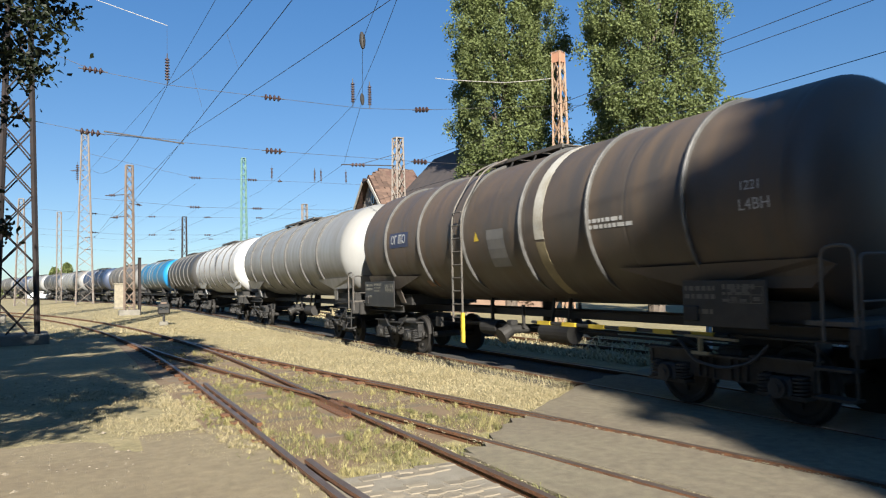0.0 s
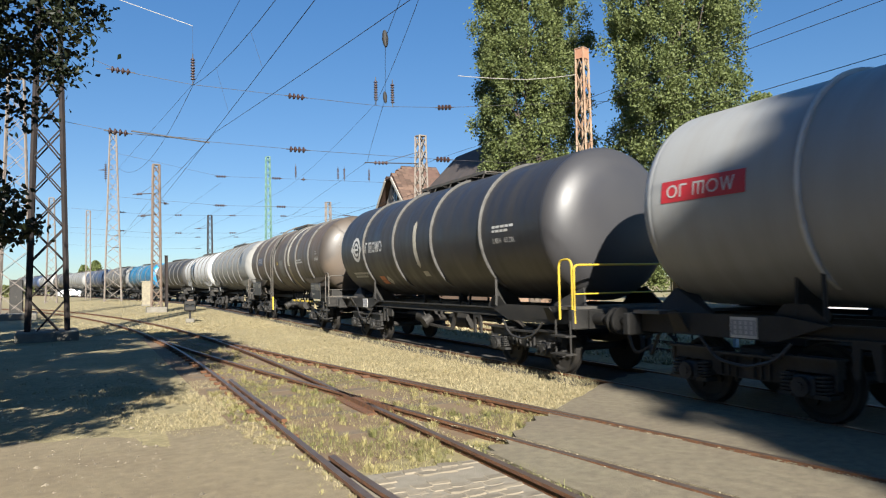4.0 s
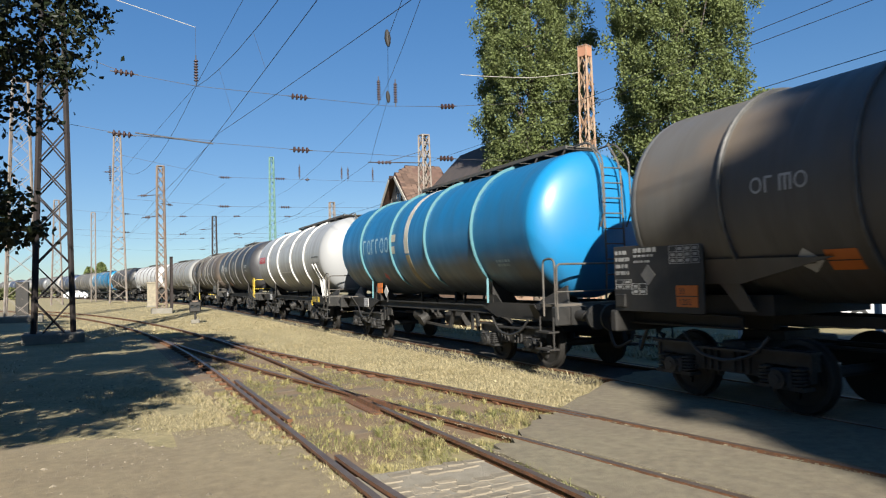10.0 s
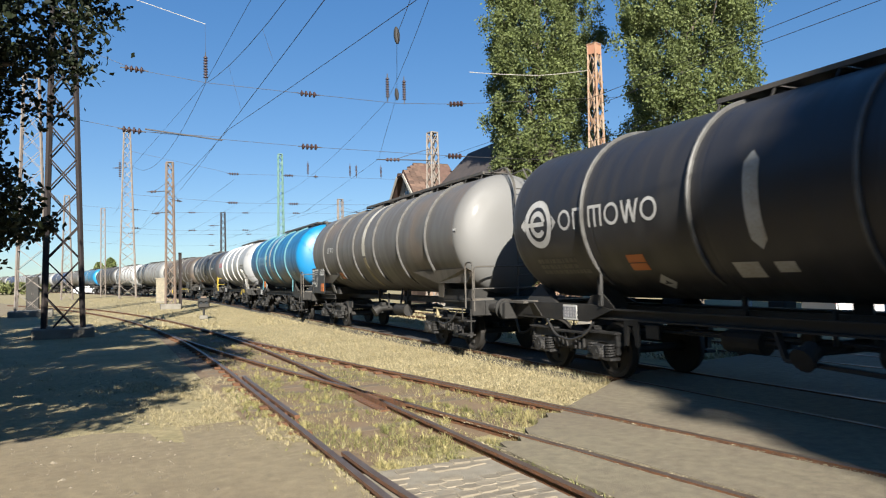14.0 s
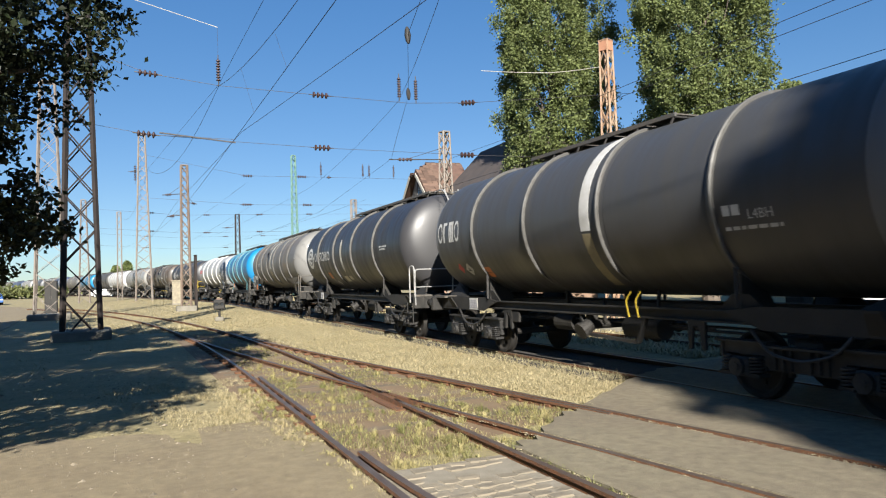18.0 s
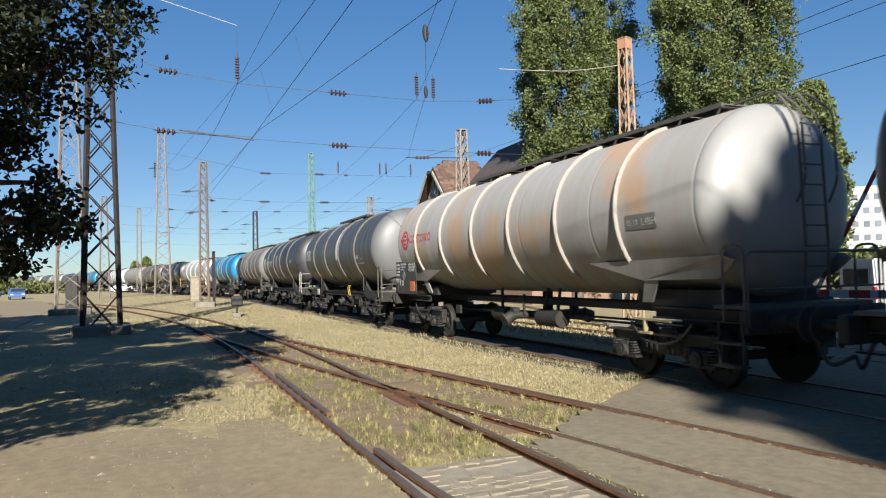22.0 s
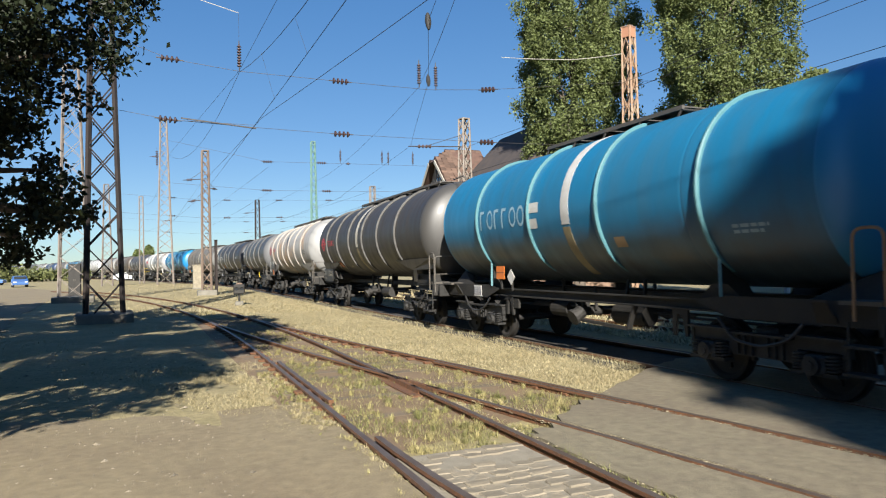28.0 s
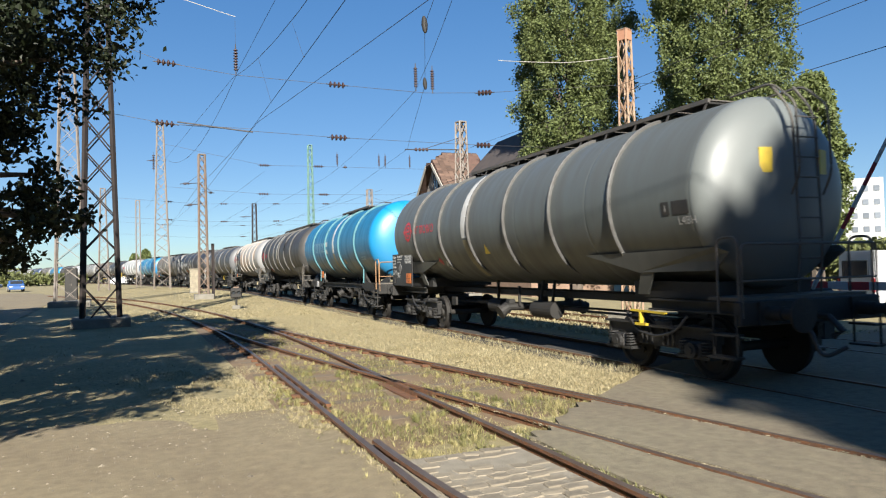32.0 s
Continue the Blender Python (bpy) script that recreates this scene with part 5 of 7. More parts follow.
M_MAST_TAN = mat("tan rusty mast paint", (0.252, 0.189, 0.1302), 0.8, 0.0, (0.1848, 0.0924, 0.0462), 2.0, 0.9)
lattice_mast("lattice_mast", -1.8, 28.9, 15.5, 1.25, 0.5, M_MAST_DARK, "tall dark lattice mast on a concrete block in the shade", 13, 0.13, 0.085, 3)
lattice_mast("lattice_mast", -4.75, 48.8, 14.5, 1.6, 0.8, M_MAST_PALE, "tall pale lattice mast beside the yard", 12, 0.1, 0.05, 3)
lattice_mast("lattice_mast", 3.3, 53.0, 10.3, 0.62, 0.42, M_MAST_RUST, "rust-stained lattice mast by the tracks", 15, 0.1, 0.07, 0)
lattice_mast("lattice_mast", 1.01, 95, 20.6, 1.9, 0.7, M_MAST_PALE, "tall pale lattice mast far along the line", 16, 0.14, 0.07, 0, split=False)
lattice_mast("lattice_mast", -1.96, 110, 12.4, 0.6, 0.5, M_MAST_PALE, "thin lattice mast far along the line", 12, 0.1, 0.05, 0, split=False)
lattice_mast("lattice_mast", -5.57, 95, 12.4, 1.2, 0.5, M_MAST_PALE, "lattice mast behind the yard", 12, 0.1, 0.05, 0, split=False)
lattice_mast("lattice_mast", 16.7, 80, 16.1, 0.75, 0.42, M_MAST_GREEN, "tall green lattice tower beyond the train", 20, 0.09, 0.05, 0, split=False)
lattice_mast("lattice_mast", 13.0, 100, 11.2, 0.7, 0.5, M_MAST_DARK, "dark lattice mast beyond the train", 12, 0.1, 0.05, 0, split=False)
lattice_mast("lattice_mast", 26.6, 90, 12.3, 0.8, 0.6, M_MAST_PALE, "pale lattice mast beyond the train", 12, 0.1, 0.05, 0, split=False)
lattice_mast("lattice_mast", 16.04, 36, 9.95, 0.72, 0.42, M_MAST_PALE, "pale lattice mast beyond the train", 13, 0.08, 0.045, 10)
lattice_mast("lattice_mast", 13.97, 18.4, 9.25, 0.46, 0.28, M_MAST_TAN, "pale rusty lattice mast with an orange-red top", 12, 0.06, 0.035, 20, cap=M_MAST_CAP)

# ---- foliage ----


def leaf_mat(name, color, other, through_share=0.35, spread=0.4):
    """Leaves: dull front, some light passing through, colour varied from leaf to leaf."""
    m = mat(name, color, 0.55, 0.0, other, 0.6, 0.8, island=spread, spec=0.3)
    nt = m.node_tree
    bs, out = nt.nodes["Principled BSDF"], nt.nodes["Material Output"]
    tr = nt.nodes.new("ShaderNodeBsdfTranslucent")
    nt.links.new(bs.inputs["Base Color"].links[0].from_socket, tr.inputs["Color"])
    mx = nt.nodes.new("ShaderNodeMixShader")
    mx.inputs[0].default_value = through_share
    nt.links.new(bs.outputs[0], mx.inputs[1])
    nt.links.new(tr.outputs[0], mx.inputs[2])
    nt.links.new(mx.outputs[0], out.inputs["Surface"])
    return m


M_LEAF = leaf_mat("poplar leaves", (0.15, 0.178, 0.064), (0.088, 0.113, 0.038), 0.38, 0.45)
# near black: the shade inside the crowns is put into the leaf colour
M_LEAF_DARK = leaf_mat("shaded broad leaves", (0.014, 0.02, 0.0065), (0.009, 0.014, 0.005), 0.22)
M_LEAF_FAR = leaf_mat("far foliage", (0.14, 0.15, 0.055), (0.085, 0.1, 0.04))
M_BARK = mat("bark", (0.1092, 0.0882, 0.0672), 0.9, 0.0, (0.0588, 0.0462, 0.0378), 5.0, 0.8, 0.8, 30.0)


def leaf_mesh(name, centers, size, material, rng, flat=0.0):
    """Many small bent leaves, each two triangles wide, round the given centres."""
    n = len(centers)
    d = rng.normal(size=(n, 3))
    d /= np.linalg.norm(d, axis=1)[:, None]
    e = np.cross(d, rng.normal(size=(n, 3)))
    e /= np.linalg.norm(e, axis=1)[:, None]
    s = (size * rng.uniform(0.6, 1.3, n))[:, None]
    nrm = np.cross(d, e)
    a, b = centers - d * s * 0.5, centers + d * s * 0.5
    l, r = centers + e * s * 0.33 + nrm * s * 0.12, centers - e * s * 0.33 + nrm * s * 0.12
    v = np.stack([a, l, b, r], 1).reshape(-1, 3)
    f = np.arange(4 * n).reshape(n, 4)
    me = bpy.data.meshes.new(name)
    me.from_pydata(v.tolist(), [], np.concatenate([f[:, [0, 1, 2]], f[:, [0, 2, 3]]]).tolist())
    me.materials.append(material)
    return me


def limb(bm, pts, r0, r1, seg=7):
    n = len(pts) - 1
    for i in range(n):
        rod(bm, pts[i], pts[i + 1], r0 + (r1 - r0) * i / n, seg, r0 + (r1 - r0) * (i + 1) / n, caps=False)


def column_tree(x, y, height, radius, seed, label, leaves=42000, size=0.34, bottom=1.6, dense=False):
    """A tall columnar tree: trunk, steep limbs, a crown of leaf clumps with an uneven outline."""
    rng = np.random.default_rng(seed)
    t = thing("tree", label, "tree", pose(x, y, -0.1), "tall trees")
    bm = bmesh.new()
    limb(bm, [(0, 0, 0), (0.1, 0.05, height * 0.3), (-0.05, 0.1, height * 0.6), (0, 0, height * 0.92)], 0.42, 0.06, 10)
    for i in range(34):
        z = height * (0.08 + 0.8 * i / 34)
        a = i * 2.4
        reach = radius * 0.75 * math.sin(math.pi * min(0.95, (0.12 + z / height * 0.85)))
        limb(bm, [(0, 0, z), (reach * 0.5 * math.cos(a), reach * 0.5 * math.sin(a), z + reach * 0.7), (reach * math.cos(a), reach * math.sin(a), z + reach * 1.9)], 0.1, 0.02, 5)
    part("trunk", bm, M_BARK, t, smooth=True)
    clumps = 2600 if dense else 1100
    zz = rng.uniform(0, 1, clumps) ** 0.9
    az = rng.uniform(0, 2 * math.pi, clumps)
    env = radius * (np.minimum(1, 0.55 + 2.2 * zz) * np.minimum(1, np.sqrt(np.maximum(0, 1.02 - zz)) * 1.55))
    # dense: a solid crown tapered to fit the edge of its cast shade
    if dense:
        env = np.minimum(radius * np.minimum(1, 0.6 + 2 * zz), 0.88 * height * (1 - zz))
    env *= 1 + (0.25 if dense else 1.0) * (0.1 * np.sin(3 * az + 9 * zz + seed) + 0.07 * np.sin(5 * az - 23 * zz))
    rr = env * np.sqrt(rng.uniform(0.55 if dense else 0.35, 1.0, clumps)) * (rng.uniform(0.95, 1.02, clumps) if dense else rng.uniform(0.85, 1.12, clumps))
    c = np.stack([rr * np.cos(az), rr * np.sin(az), bottom + zz * (height - bottom)], 1)
    pick = rng.integers(0, clumps, leaves)
    off = rng.normal(size=(leaves, 3)) * np.array([0.30, 0.30, 0.48]) * (1.0 if dense else 0.6 * radius / 3.2)
    part("crown", leaf_mesh("crown", c[pick] + off, size, M_LEAF, rng), M_LEAF, t)
    return t


column_tree(23.3, 36.0, 26, 3.3, 5, "tall columnar tree in full green leaf", 200000, 0.16)
column_tree(25.3, 26.0, 23, 3.1, 6, "tall columnar tree in full green leaf", 200000, 0.14)
column_tree(36.0, 30.0, 12.6, 1.8, 7, "slender green tree behind the tall ones", 22000, 0.25)
# two trees out of view, added to cast the shade on the crossing
column_tree(0.7, -32.7, 28.7, 5.95, 8, "unseen tall columnar tree behind the yard, added to shade the crossing", 60000, 0.8, dense=True)
column_tree(13.9, -28.7, 34, 5.6, 9, "unseen tall columnar tree, added to fill out the shade on the crossing", 50000, 1.1)


def broad_tree(x, y, trunk_h, crown, seed, label, leaves, size, clumps=160, limbs=14, spread=1.0, shear=0.0):
    """A broad tree: crown is (cx, cy, cz, rx, ry, rz) round the trunk's foot."""
    rng = np.random.default_rng(seed)
    t = thing("tree", label, "tree", pose(x, y, -0.1))
    cx, cy, cz, rx, ry, rz = crown
    bm = bmesh.new()
    limb(bm, [(0, 0, 0), (0.1 * cx, 0.1 * cy, trunk_h * 0.6), (0.3 * cx, 0.3 * cy, trunk_h)], 0.35, 0.22, 10)
    d = rng.normal(size=(clumps, 3))
    d /= np.linalg.norm(d, axis=1)[:, None]
    rad = rng.uniform(0.45, 1.0, clumps) ** 0.6
    c = np.array([cx, cy, cz]) + d * rad[:, None] * np.array([rx, ry, rz])
    c[:, 0] += shear * (np.minimum(c[:, 2], 5.4) - 4.2)
    for k in range(limbs):
        e = Vector(c[k * (clumps // limbs)])
        s = Vector((0.3 * cx, 0.3 * cy, trunk_h))
        limb(bm, [s, s.lerp(e, 0.45) + Vector((0, 0, 0.5)), e], 0.12, 0.02, 6)
    part("trunk", bm, M_BARK, t, smooth=True)
    pick = rng.integers(0, clumps, leaves)
    off = rng.normal(size=(leaves, 3)) * np.array([0.5, 0.5, 0.34]) * spread * (rx + ry) / 9
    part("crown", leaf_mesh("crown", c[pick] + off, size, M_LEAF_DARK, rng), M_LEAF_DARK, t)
    return t


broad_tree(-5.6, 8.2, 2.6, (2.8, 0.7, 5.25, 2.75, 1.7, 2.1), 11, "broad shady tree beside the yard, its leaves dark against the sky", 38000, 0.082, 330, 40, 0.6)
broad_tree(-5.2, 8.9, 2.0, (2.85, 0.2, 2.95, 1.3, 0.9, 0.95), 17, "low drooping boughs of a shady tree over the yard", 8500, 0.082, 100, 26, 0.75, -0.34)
# these stand out of view, added to shade the yard and hide sky
broad_tree(-6.0, 3.4, 2.8, (1.9, 0.85, 5.0, 2.3, 2.3, 1.5), 12, "unseen broad tree, added to shade the near edge of the yard", 7000, 0.15, 70, 20, 0.8)
broad_tree(-6.8, 7.4, 6.5, (1.9, 0.6, 9.2, 3.4, 4.2, 2.2), 16, "unseen high crown, added to block sky over the yard", 17000, 0.26, 85, 18, 0.6)
broad_tree(-12.2, 1.0, 5.0, (0, 0, 9.0, 4.3, 4.3, 3.8), 15, "unseen tall tree, added to block sky beside the yard", 22000, 0.3, 110, 20, 0.65)
broad_tree(-8.0, 14.5, 4.0, (0.6, 0, 7.2, 3.8, 5.6, 4.2), 13, "unseen broad tree, added to carry the shade along the yard", 28000, 0.25, 95, 20, 0.62)
broad_tree(-12.0, 27.0, 4.0, (0.5, 0, 7.0, 5.0, 5.5, 4.2), 14, "unseen broad tree, added for the shade farther along the yard", 28000, 0.3, 120, 20, 0.7)
broad_tree(-19.0, 16.0, 4.0, (0.5, 0, 7.5, 5.5, 6.0, 4.5), 18, "unseen broad tree across the yard, added to block sky", 12000, 0.45, 120, 20, 0.8)
broad_tree(-20.0, 30.0, 4.0, (0.5, 0, 7.5, 5.5, 6.0, 4.5), 19, "unseen broad tree across the yard, added to block sky", 12000, 0.45, 120, 20, 0.8)


def tree_belt(x0, y0, x1, y1, height, seed, label, n=9000):
    """A belt of trees out of view, added to close the horizon and dim the low sky."""
    g = np.random.default_rng(seed)
    s = g.uniform(0, 1, n)
    top = height * (0.78 + 0.12 * np.sin(s * 31) + 0.1 * np.sin(s * 77 + 2))
    c = np.stack([x0 + (x1 - x0) * s + g.normal(0, 1.2, n), y0 + (y1 - y0) * s + g.normal(0, 1.2, n), g.uniform(0, 1, n) * top], 1)
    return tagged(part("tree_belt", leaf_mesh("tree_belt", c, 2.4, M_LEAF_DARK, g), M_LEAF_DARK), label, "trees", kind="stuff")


tree_belt(-90, -75, 95, -75, 9, 41, "unseen low belt of trees, added far behind the yard")
tree_belt(-26, -8, -40, -40, 8, 43, "unseen low belt of trees, added at the edge of the yard", 2200)
tree_belt(-48, -40, -44, 62, 7, 42, "unseen dense belt of trees, added along the far side of the yard")

# ---- station building ----
M_ROOF = mat("brown roof tiles", (0.0546, 0.03024, 0.02268), 0.85, 0.0, (0.0924, 0.05208, 0.0378), 3.0, 0.8, 0.6, 20.0, per_object=0.25)
M_ROOF_DARK = mat("dark roof felt", (0.0378, 0.03192, 0.03024), 0.85, 0.0, (0.0672, 0.0504, 0.042), 1.5, 0.8)
M_WALL = mat("old brick wall", (0.2016, 0.1344, 0.09408), 0.9, 0.0, (0.1344, 0.08736, 0.06048), 2.0, 0.8)
M_TRIM = mat("grey boarding", (0.2688, 0.2352, 0.2016), 0.85, 0.0, (0.168, 0.1428, 0.126), 3.0, 0.8)
M_GLASS = mat("dark window glass", (0.0252, 0.0294, 0.0336), 0.08, 0.0)
M_BARGE = mat("white bargeboard", (0.4166, 0.3898, 0.336), 0.7, 0.0, (0.2688, 0.2419, 0.2016), 4.0, 0.7)
house = thing("station_building", "old station building with a brown half-hipped tile roof", "building", pose(19.0, 45.4, -0.1, 0, 0, -4))
EAVE, RIDGE, DEEP, LONG = 7.6, 10.2, 6.4, 3.6     # the gable looks at the line, the ridge runs away from it
part("wall", bx(bmesh.new(), (LONG / 2 + 0.4, DEEP / 2, 3.5), (LONG - 0.4, DEEP - 0.8, 7.0)), M_WALL, house)
bm = bmesh.new()
sheet(bm, [(0.25, 0.3, 6.9), (0.25, DEEP - 0.3, 6.9), (0.25, DEEP - 2.6, 9.5), (0.25, 2.6, 9.5)], 0.2, (1, 0, 0))
part("gable", bm, M_TRIM, house, "grey boarded gable")
w0 = part("window", bx(bmesh.new(), (0.22, 2.9, 8.3), (0.1, 1.0, 1.3)), M_GLASS, house, "dark gable window")
for dy in (-0.52, 0.0, 0.52):
    part("window_frame", bx(bmesh.new(), (0.16, 2.9 + dy, 8.3), (0.05, 0.06, 1.36)), M_TRIM, w0)
for dz in (-0.66, 0.0, 0.66):
    part("window_frame", bx(bmesh.new(), (0.15, 2.9, 8.3 + dz), (0.04, 1.1, 0.06)), M_TRIM, w0)


def roof_slope(name, pts, thick, material, label=""):
    bm = bmesh.new()
    n = (Vector(pts[1]) - Vector(pts[0])).cross(Vector(pts[-1]) - Vector(pts[0])).normalized()
    sheet(bm, pts, thick, n)
    return part(name, bm, material, house, label)


MID = DEEP / 2
r_s = roof_slope("roof", [(-0.2, -0.5, EAVE - 0.6), (LONG, -0.5, EAVE - 0.6), (LONG, MID, RIDGE), (1.1, MID, RIDGE), (-0.2, 2.55, 9.35)], 0.14, M_ROOF)
r_n = roof_slope("roof", [(LONG, DEEP + 0.5, EAVE - 0.6), (-0.2, DEEP + 0.5, EAVE - 0.6), (-0.2, DEEP - 2.55, 9.35), (1.1, MID, RIDGE), (LONG, MID, RIDGE)], 0.14, M_ROOF)
roof_slope("roof_hip", [(-0.25, DEEP - 2.5, 9.3), (-0.25, 2.5, 9.3), (1.15, MID, RIDGE + 0.08)], 0.12, M_ROOF)
for y0, y1 in ((-0.5, 2.5), (DEEP + 0.5, DEEP - 2.5)):
    part("bargeboard", bar(bmesh.new(), (-0.28, y0, EAVE - 0.62), (-0.28, y1, 9.35), 0.06, 0.24), M_BARGE, house)
# courses of tiles on the slopes
rnd = random.Random(5)
M_TILE = mat("weathered roof tiles", (0.07728, 0.04536, 0.03192), 0.85, 0.0, (0.1277, 0.08064, 0.05712), 1.2, 0.8, island=0.35)
for side, rf in ((0, r_s), (1, r_n)):
    verts, faces = [], []
    run_y, rise = MID + 0.5, RIDGE - EAVE + 0.6
    for i in range(14):
        t0, t1 = i / 14, (i + 1.15) / 14
        x0 = -0.2 + (1.3 * max(0, t0 - 0.72) / 0.28)
        for k in range(int((LONG - x0) / 0.4)):
            xx = x0 + 0.4 * k + rnd.uniform(-0.02, 0.02)
            o, b = rnd.uniform(0.15, 0.2), len(verts)
            for xa, t, up in ((xx, t0, o), (xx + 0.38, t0, o), (xx + 0.38, t1, o * 0.9), (xx, t1, o * 0.9), (xx, t0, o - 0.06), (xx + 0.38, t0, o - 0.06)):
                y = -0.5 + run_y * t
                verts.append((xa, y if side == 0 else DEEP - y, EAVE - 0.6 + rise * t + up))
            faces += [(b, b + 1, b + 2, b + 3), (b, b + 4, b + 5, b + 1)]
    tagged(part("roof_tiles", fast("roof_tiles", verts, faces, M_TILE), None, rf, "weathered brown tiles"), kind="stuff")
hall = thing("station_hall", "long dark-roofed hall behind the trees", "building", pose(19.9, 36.0, -0.1, 0, 0, -2))
part("wall", bx(bmesh.new(), (3.2, 5.0, 3.7), (5.6, 9.8, 7.4)), M_WALL, hall)
bm = bmesh.new()
sheet(bm, [(-0.2, -0.3, 7.4), (6.6, -0.3, 7.4), (3.2, -0.3, 10.9)], 10.6, (0, 1, 0))
part("roof", bm, M_ROOF_DARK, hall, "dark felt roof")

# ---- distance ----
rng = np.random.default_rng(3)
n = 26000
x = rng.uniform(-190, 260, n)
yy = 330 + rng.uniform(-14, 14, n) + 0.0005 * x * x
z = rng.uniform(0, 1, n) ** 1.2 * (4.5 + 2.5 * np.sin(x * 0.05) + 1.6 * np.sin(x * 0.23 + 1))
part("far_woods", leaf_mesh("far_woods", np.stack([x, yy, z], 1), 2.4, M_LEAF_FAR, rng), M_LEAF_FAR)
tagged(bpy.data.objects["far_woods"], "hazy green woods on the skyline", "woods", kind="stuff")

# far apartment block
M_PANEL = mat("white concrete panels", (0.3024, 0.3108, 0.3192), 0.85, 0.0, (0.4032, 0.3898, 0.3696), 0.2, 0.6)
block = thing("apartment_block", "tall white apartment block far behind the trees", "building", pose(146, 112, -0.1, 0, 0, -50))
part("wall", bx(bmesh.new(), (0, 0, 9.3), (11, 16, 18.6)), M_PANEL, block)
M_FARGLASS = mat("hazy window glass", (0.1092, 0.126, 0.1512), 0.3, 0.0, (0.168, 0.1848, 0.2016), 0.4, 0.7, per_object=0.25)
glass = shared("far_pane", lambda: bx(bmesh.new(), (0, 0, 0), (1.1, 0.16, 1.2)), M_FARGLASS)
for fl in range(6):
    for k in range(5):
        part("window", glass, None, block, at=pose(-4.2 + 2.1 * k, -8.02, 1.8 + 2.9 * fl))
    for k in range(7):
        part("window", glass, None, block, at=pose(-5.52, -6.4 + 2.1 * k, 1.8 + 2.9 * fl, 0, 0, 90))


def bush_row(name, x0, y0, x1, y1, height, depth, n, size, seed, label):
    g = np.random.default_rng(seed)
    s = g.uniform(0, 1, n)
    hh = height * (0.65 + 0.2 * np.sin(s * 19) + 0.15 * np.sin(s * 47 + 1))
    c = np.stack([x0 + (x1 - x0) * s + g.normal(0, depth, n), y0 + (y1 - y0) * s + g.normal(0, depth, n), np.sqrt(g.uniform(0, 1, n)) * hh - 0.1], 1)
    return tagged(part(name, leaf_mesh(name, c, size, M_LEAF_FAR, g), M_LEAF_FAR), label, "bushes", kind="stuff")


bush_row("bushes", 34, 6, 46, 40, 3.4, 1.6, 16000, 0.4, 21, "yellow-green bushes beyond the road")
bush_row("bushes", -70, 150, -20, 165, 3.6, 4, 9000, 0.9, 22, "green bushes beyond the yard")
for x, y, hgt, sd in ((-2.0, 215, 8.5, 31), (-5.0, 222, 7.5, 32), (7.5, 200, 6, 33)):
    column_tree(x, y, hgt, 1.5, sd, "slim far tree on the skyline", 3500, 0.9)

# ---- overhead wires ----
def insulator(a, b, n=4, r=0.11):
    """A string of ribbed porcelain bells between a and b."""
    a, b = Vector(a), Vector(b)
    t = thing("insulator", "brown ribbed porcelain insulator on the wires", "insulator", group="insulators on the wires")
    t.matrix_basis = Matrix.Translation(a) @ (b - a).to_track_quat("Y", "Z").to_matrix().to_4x4()
    ln = (b - a).length
    part("rod", rod(bmesh.new(), (0, 0, 0), (0, ln, 0), 0.022, 6), M_WIRE, t)
    for k in range(n):
        y = ln * (0.14 + 0.72 * (k + 0.5) / n)
        d = ln * 0.3 / n
        part("bell", shared("bell%.2f%.3f" % (r, d), lambda: revolve(bmesh.new(), ((-d, 0.03), (-d * 0.6, r), (0, r * 0.96), (d * 0.5, 0.05), (d, 0.04)), (0, 0), 12), M_INSUL, True), M_INSUL, t, at=pose(0, y, 0))
    return t


def wire(pts, r=0.012, sag=0.0, name="wire", label="thin overhead wire"):
    """A wire through the points; each stretch hangs by sag."""
    out = []
    for a, b in zip(pts, pts[1:]):
        a, b = Vector(a), Vector(b)
        n = 12 if sag else 1
        for k in range(n):
            s = k / n
            out.append(a.lerp(b, s) - Vector((0, 0, 4 * sag * s * (1 - s))))
    out.append(Vector(pts[-1]))
    return tagged(part(name, pipe(bmesh.new(), out, 0.65 * r, 5), M_WIRE), label, "wire", kind="structure")


# head span by the dark mast
SP = 29.4
wire([(-1.6, SP, 10.75), (0.6, SP, 10.02), (3.2, SP, 9.75), (7.4, SP, 9.66), (11.4, SP, 9.6), (14.4, SP, 9.82), (24, SP, 11.0)], 0.016, 0.0, "cross_wire", "upper cross wire of the head span")
wire([(-1.6, SP, 7.95), (0.5, SP, 7.64), (3.7, SP, 7.5), (7.4, SP, 7.4), (14.2, SP, 7.36), (24, SP, 7.5)], 0.014, 0.0, "cross_wire", "lower cross wire of the head span")
for x, z, dz in ((0.58, 10.02, -0.03), (7.37, 9.66, -0.01), (14.37, 9.82, 0.06), (0.49, 7.64, -0.04), (7.4, 7.4, 0.0), (14.24, 7.36, 0.01)):
    insulator((x - 0.5, SP, z - dz), (x + 0.5, SP, z + dz), 4, 0.13)
for x, z0, z1 in ((3.2, 11.15, 9.75), (10.95, 11.05, 9.65), (11.75, 10.95, 9.6)):
    insulator((x, SP, z1), (x, SP, z1 + 1.25), 8, 0.09)
part_tube = pipe(bmesh.new(), [(0.95, SP, 7.72), (3.8, SP - 0.2, 7.42)], 0.03)
tagged(part("registration_tube", part_tube, M_WIRE), "steel registration tube under the cross wire", "wire", kind="structure")
wire([(1.0, SP, 7.62), (3.75, SP - 0.2, 7.55)], 0.014, 0.0, "wire", "stay wire of the registration tube")
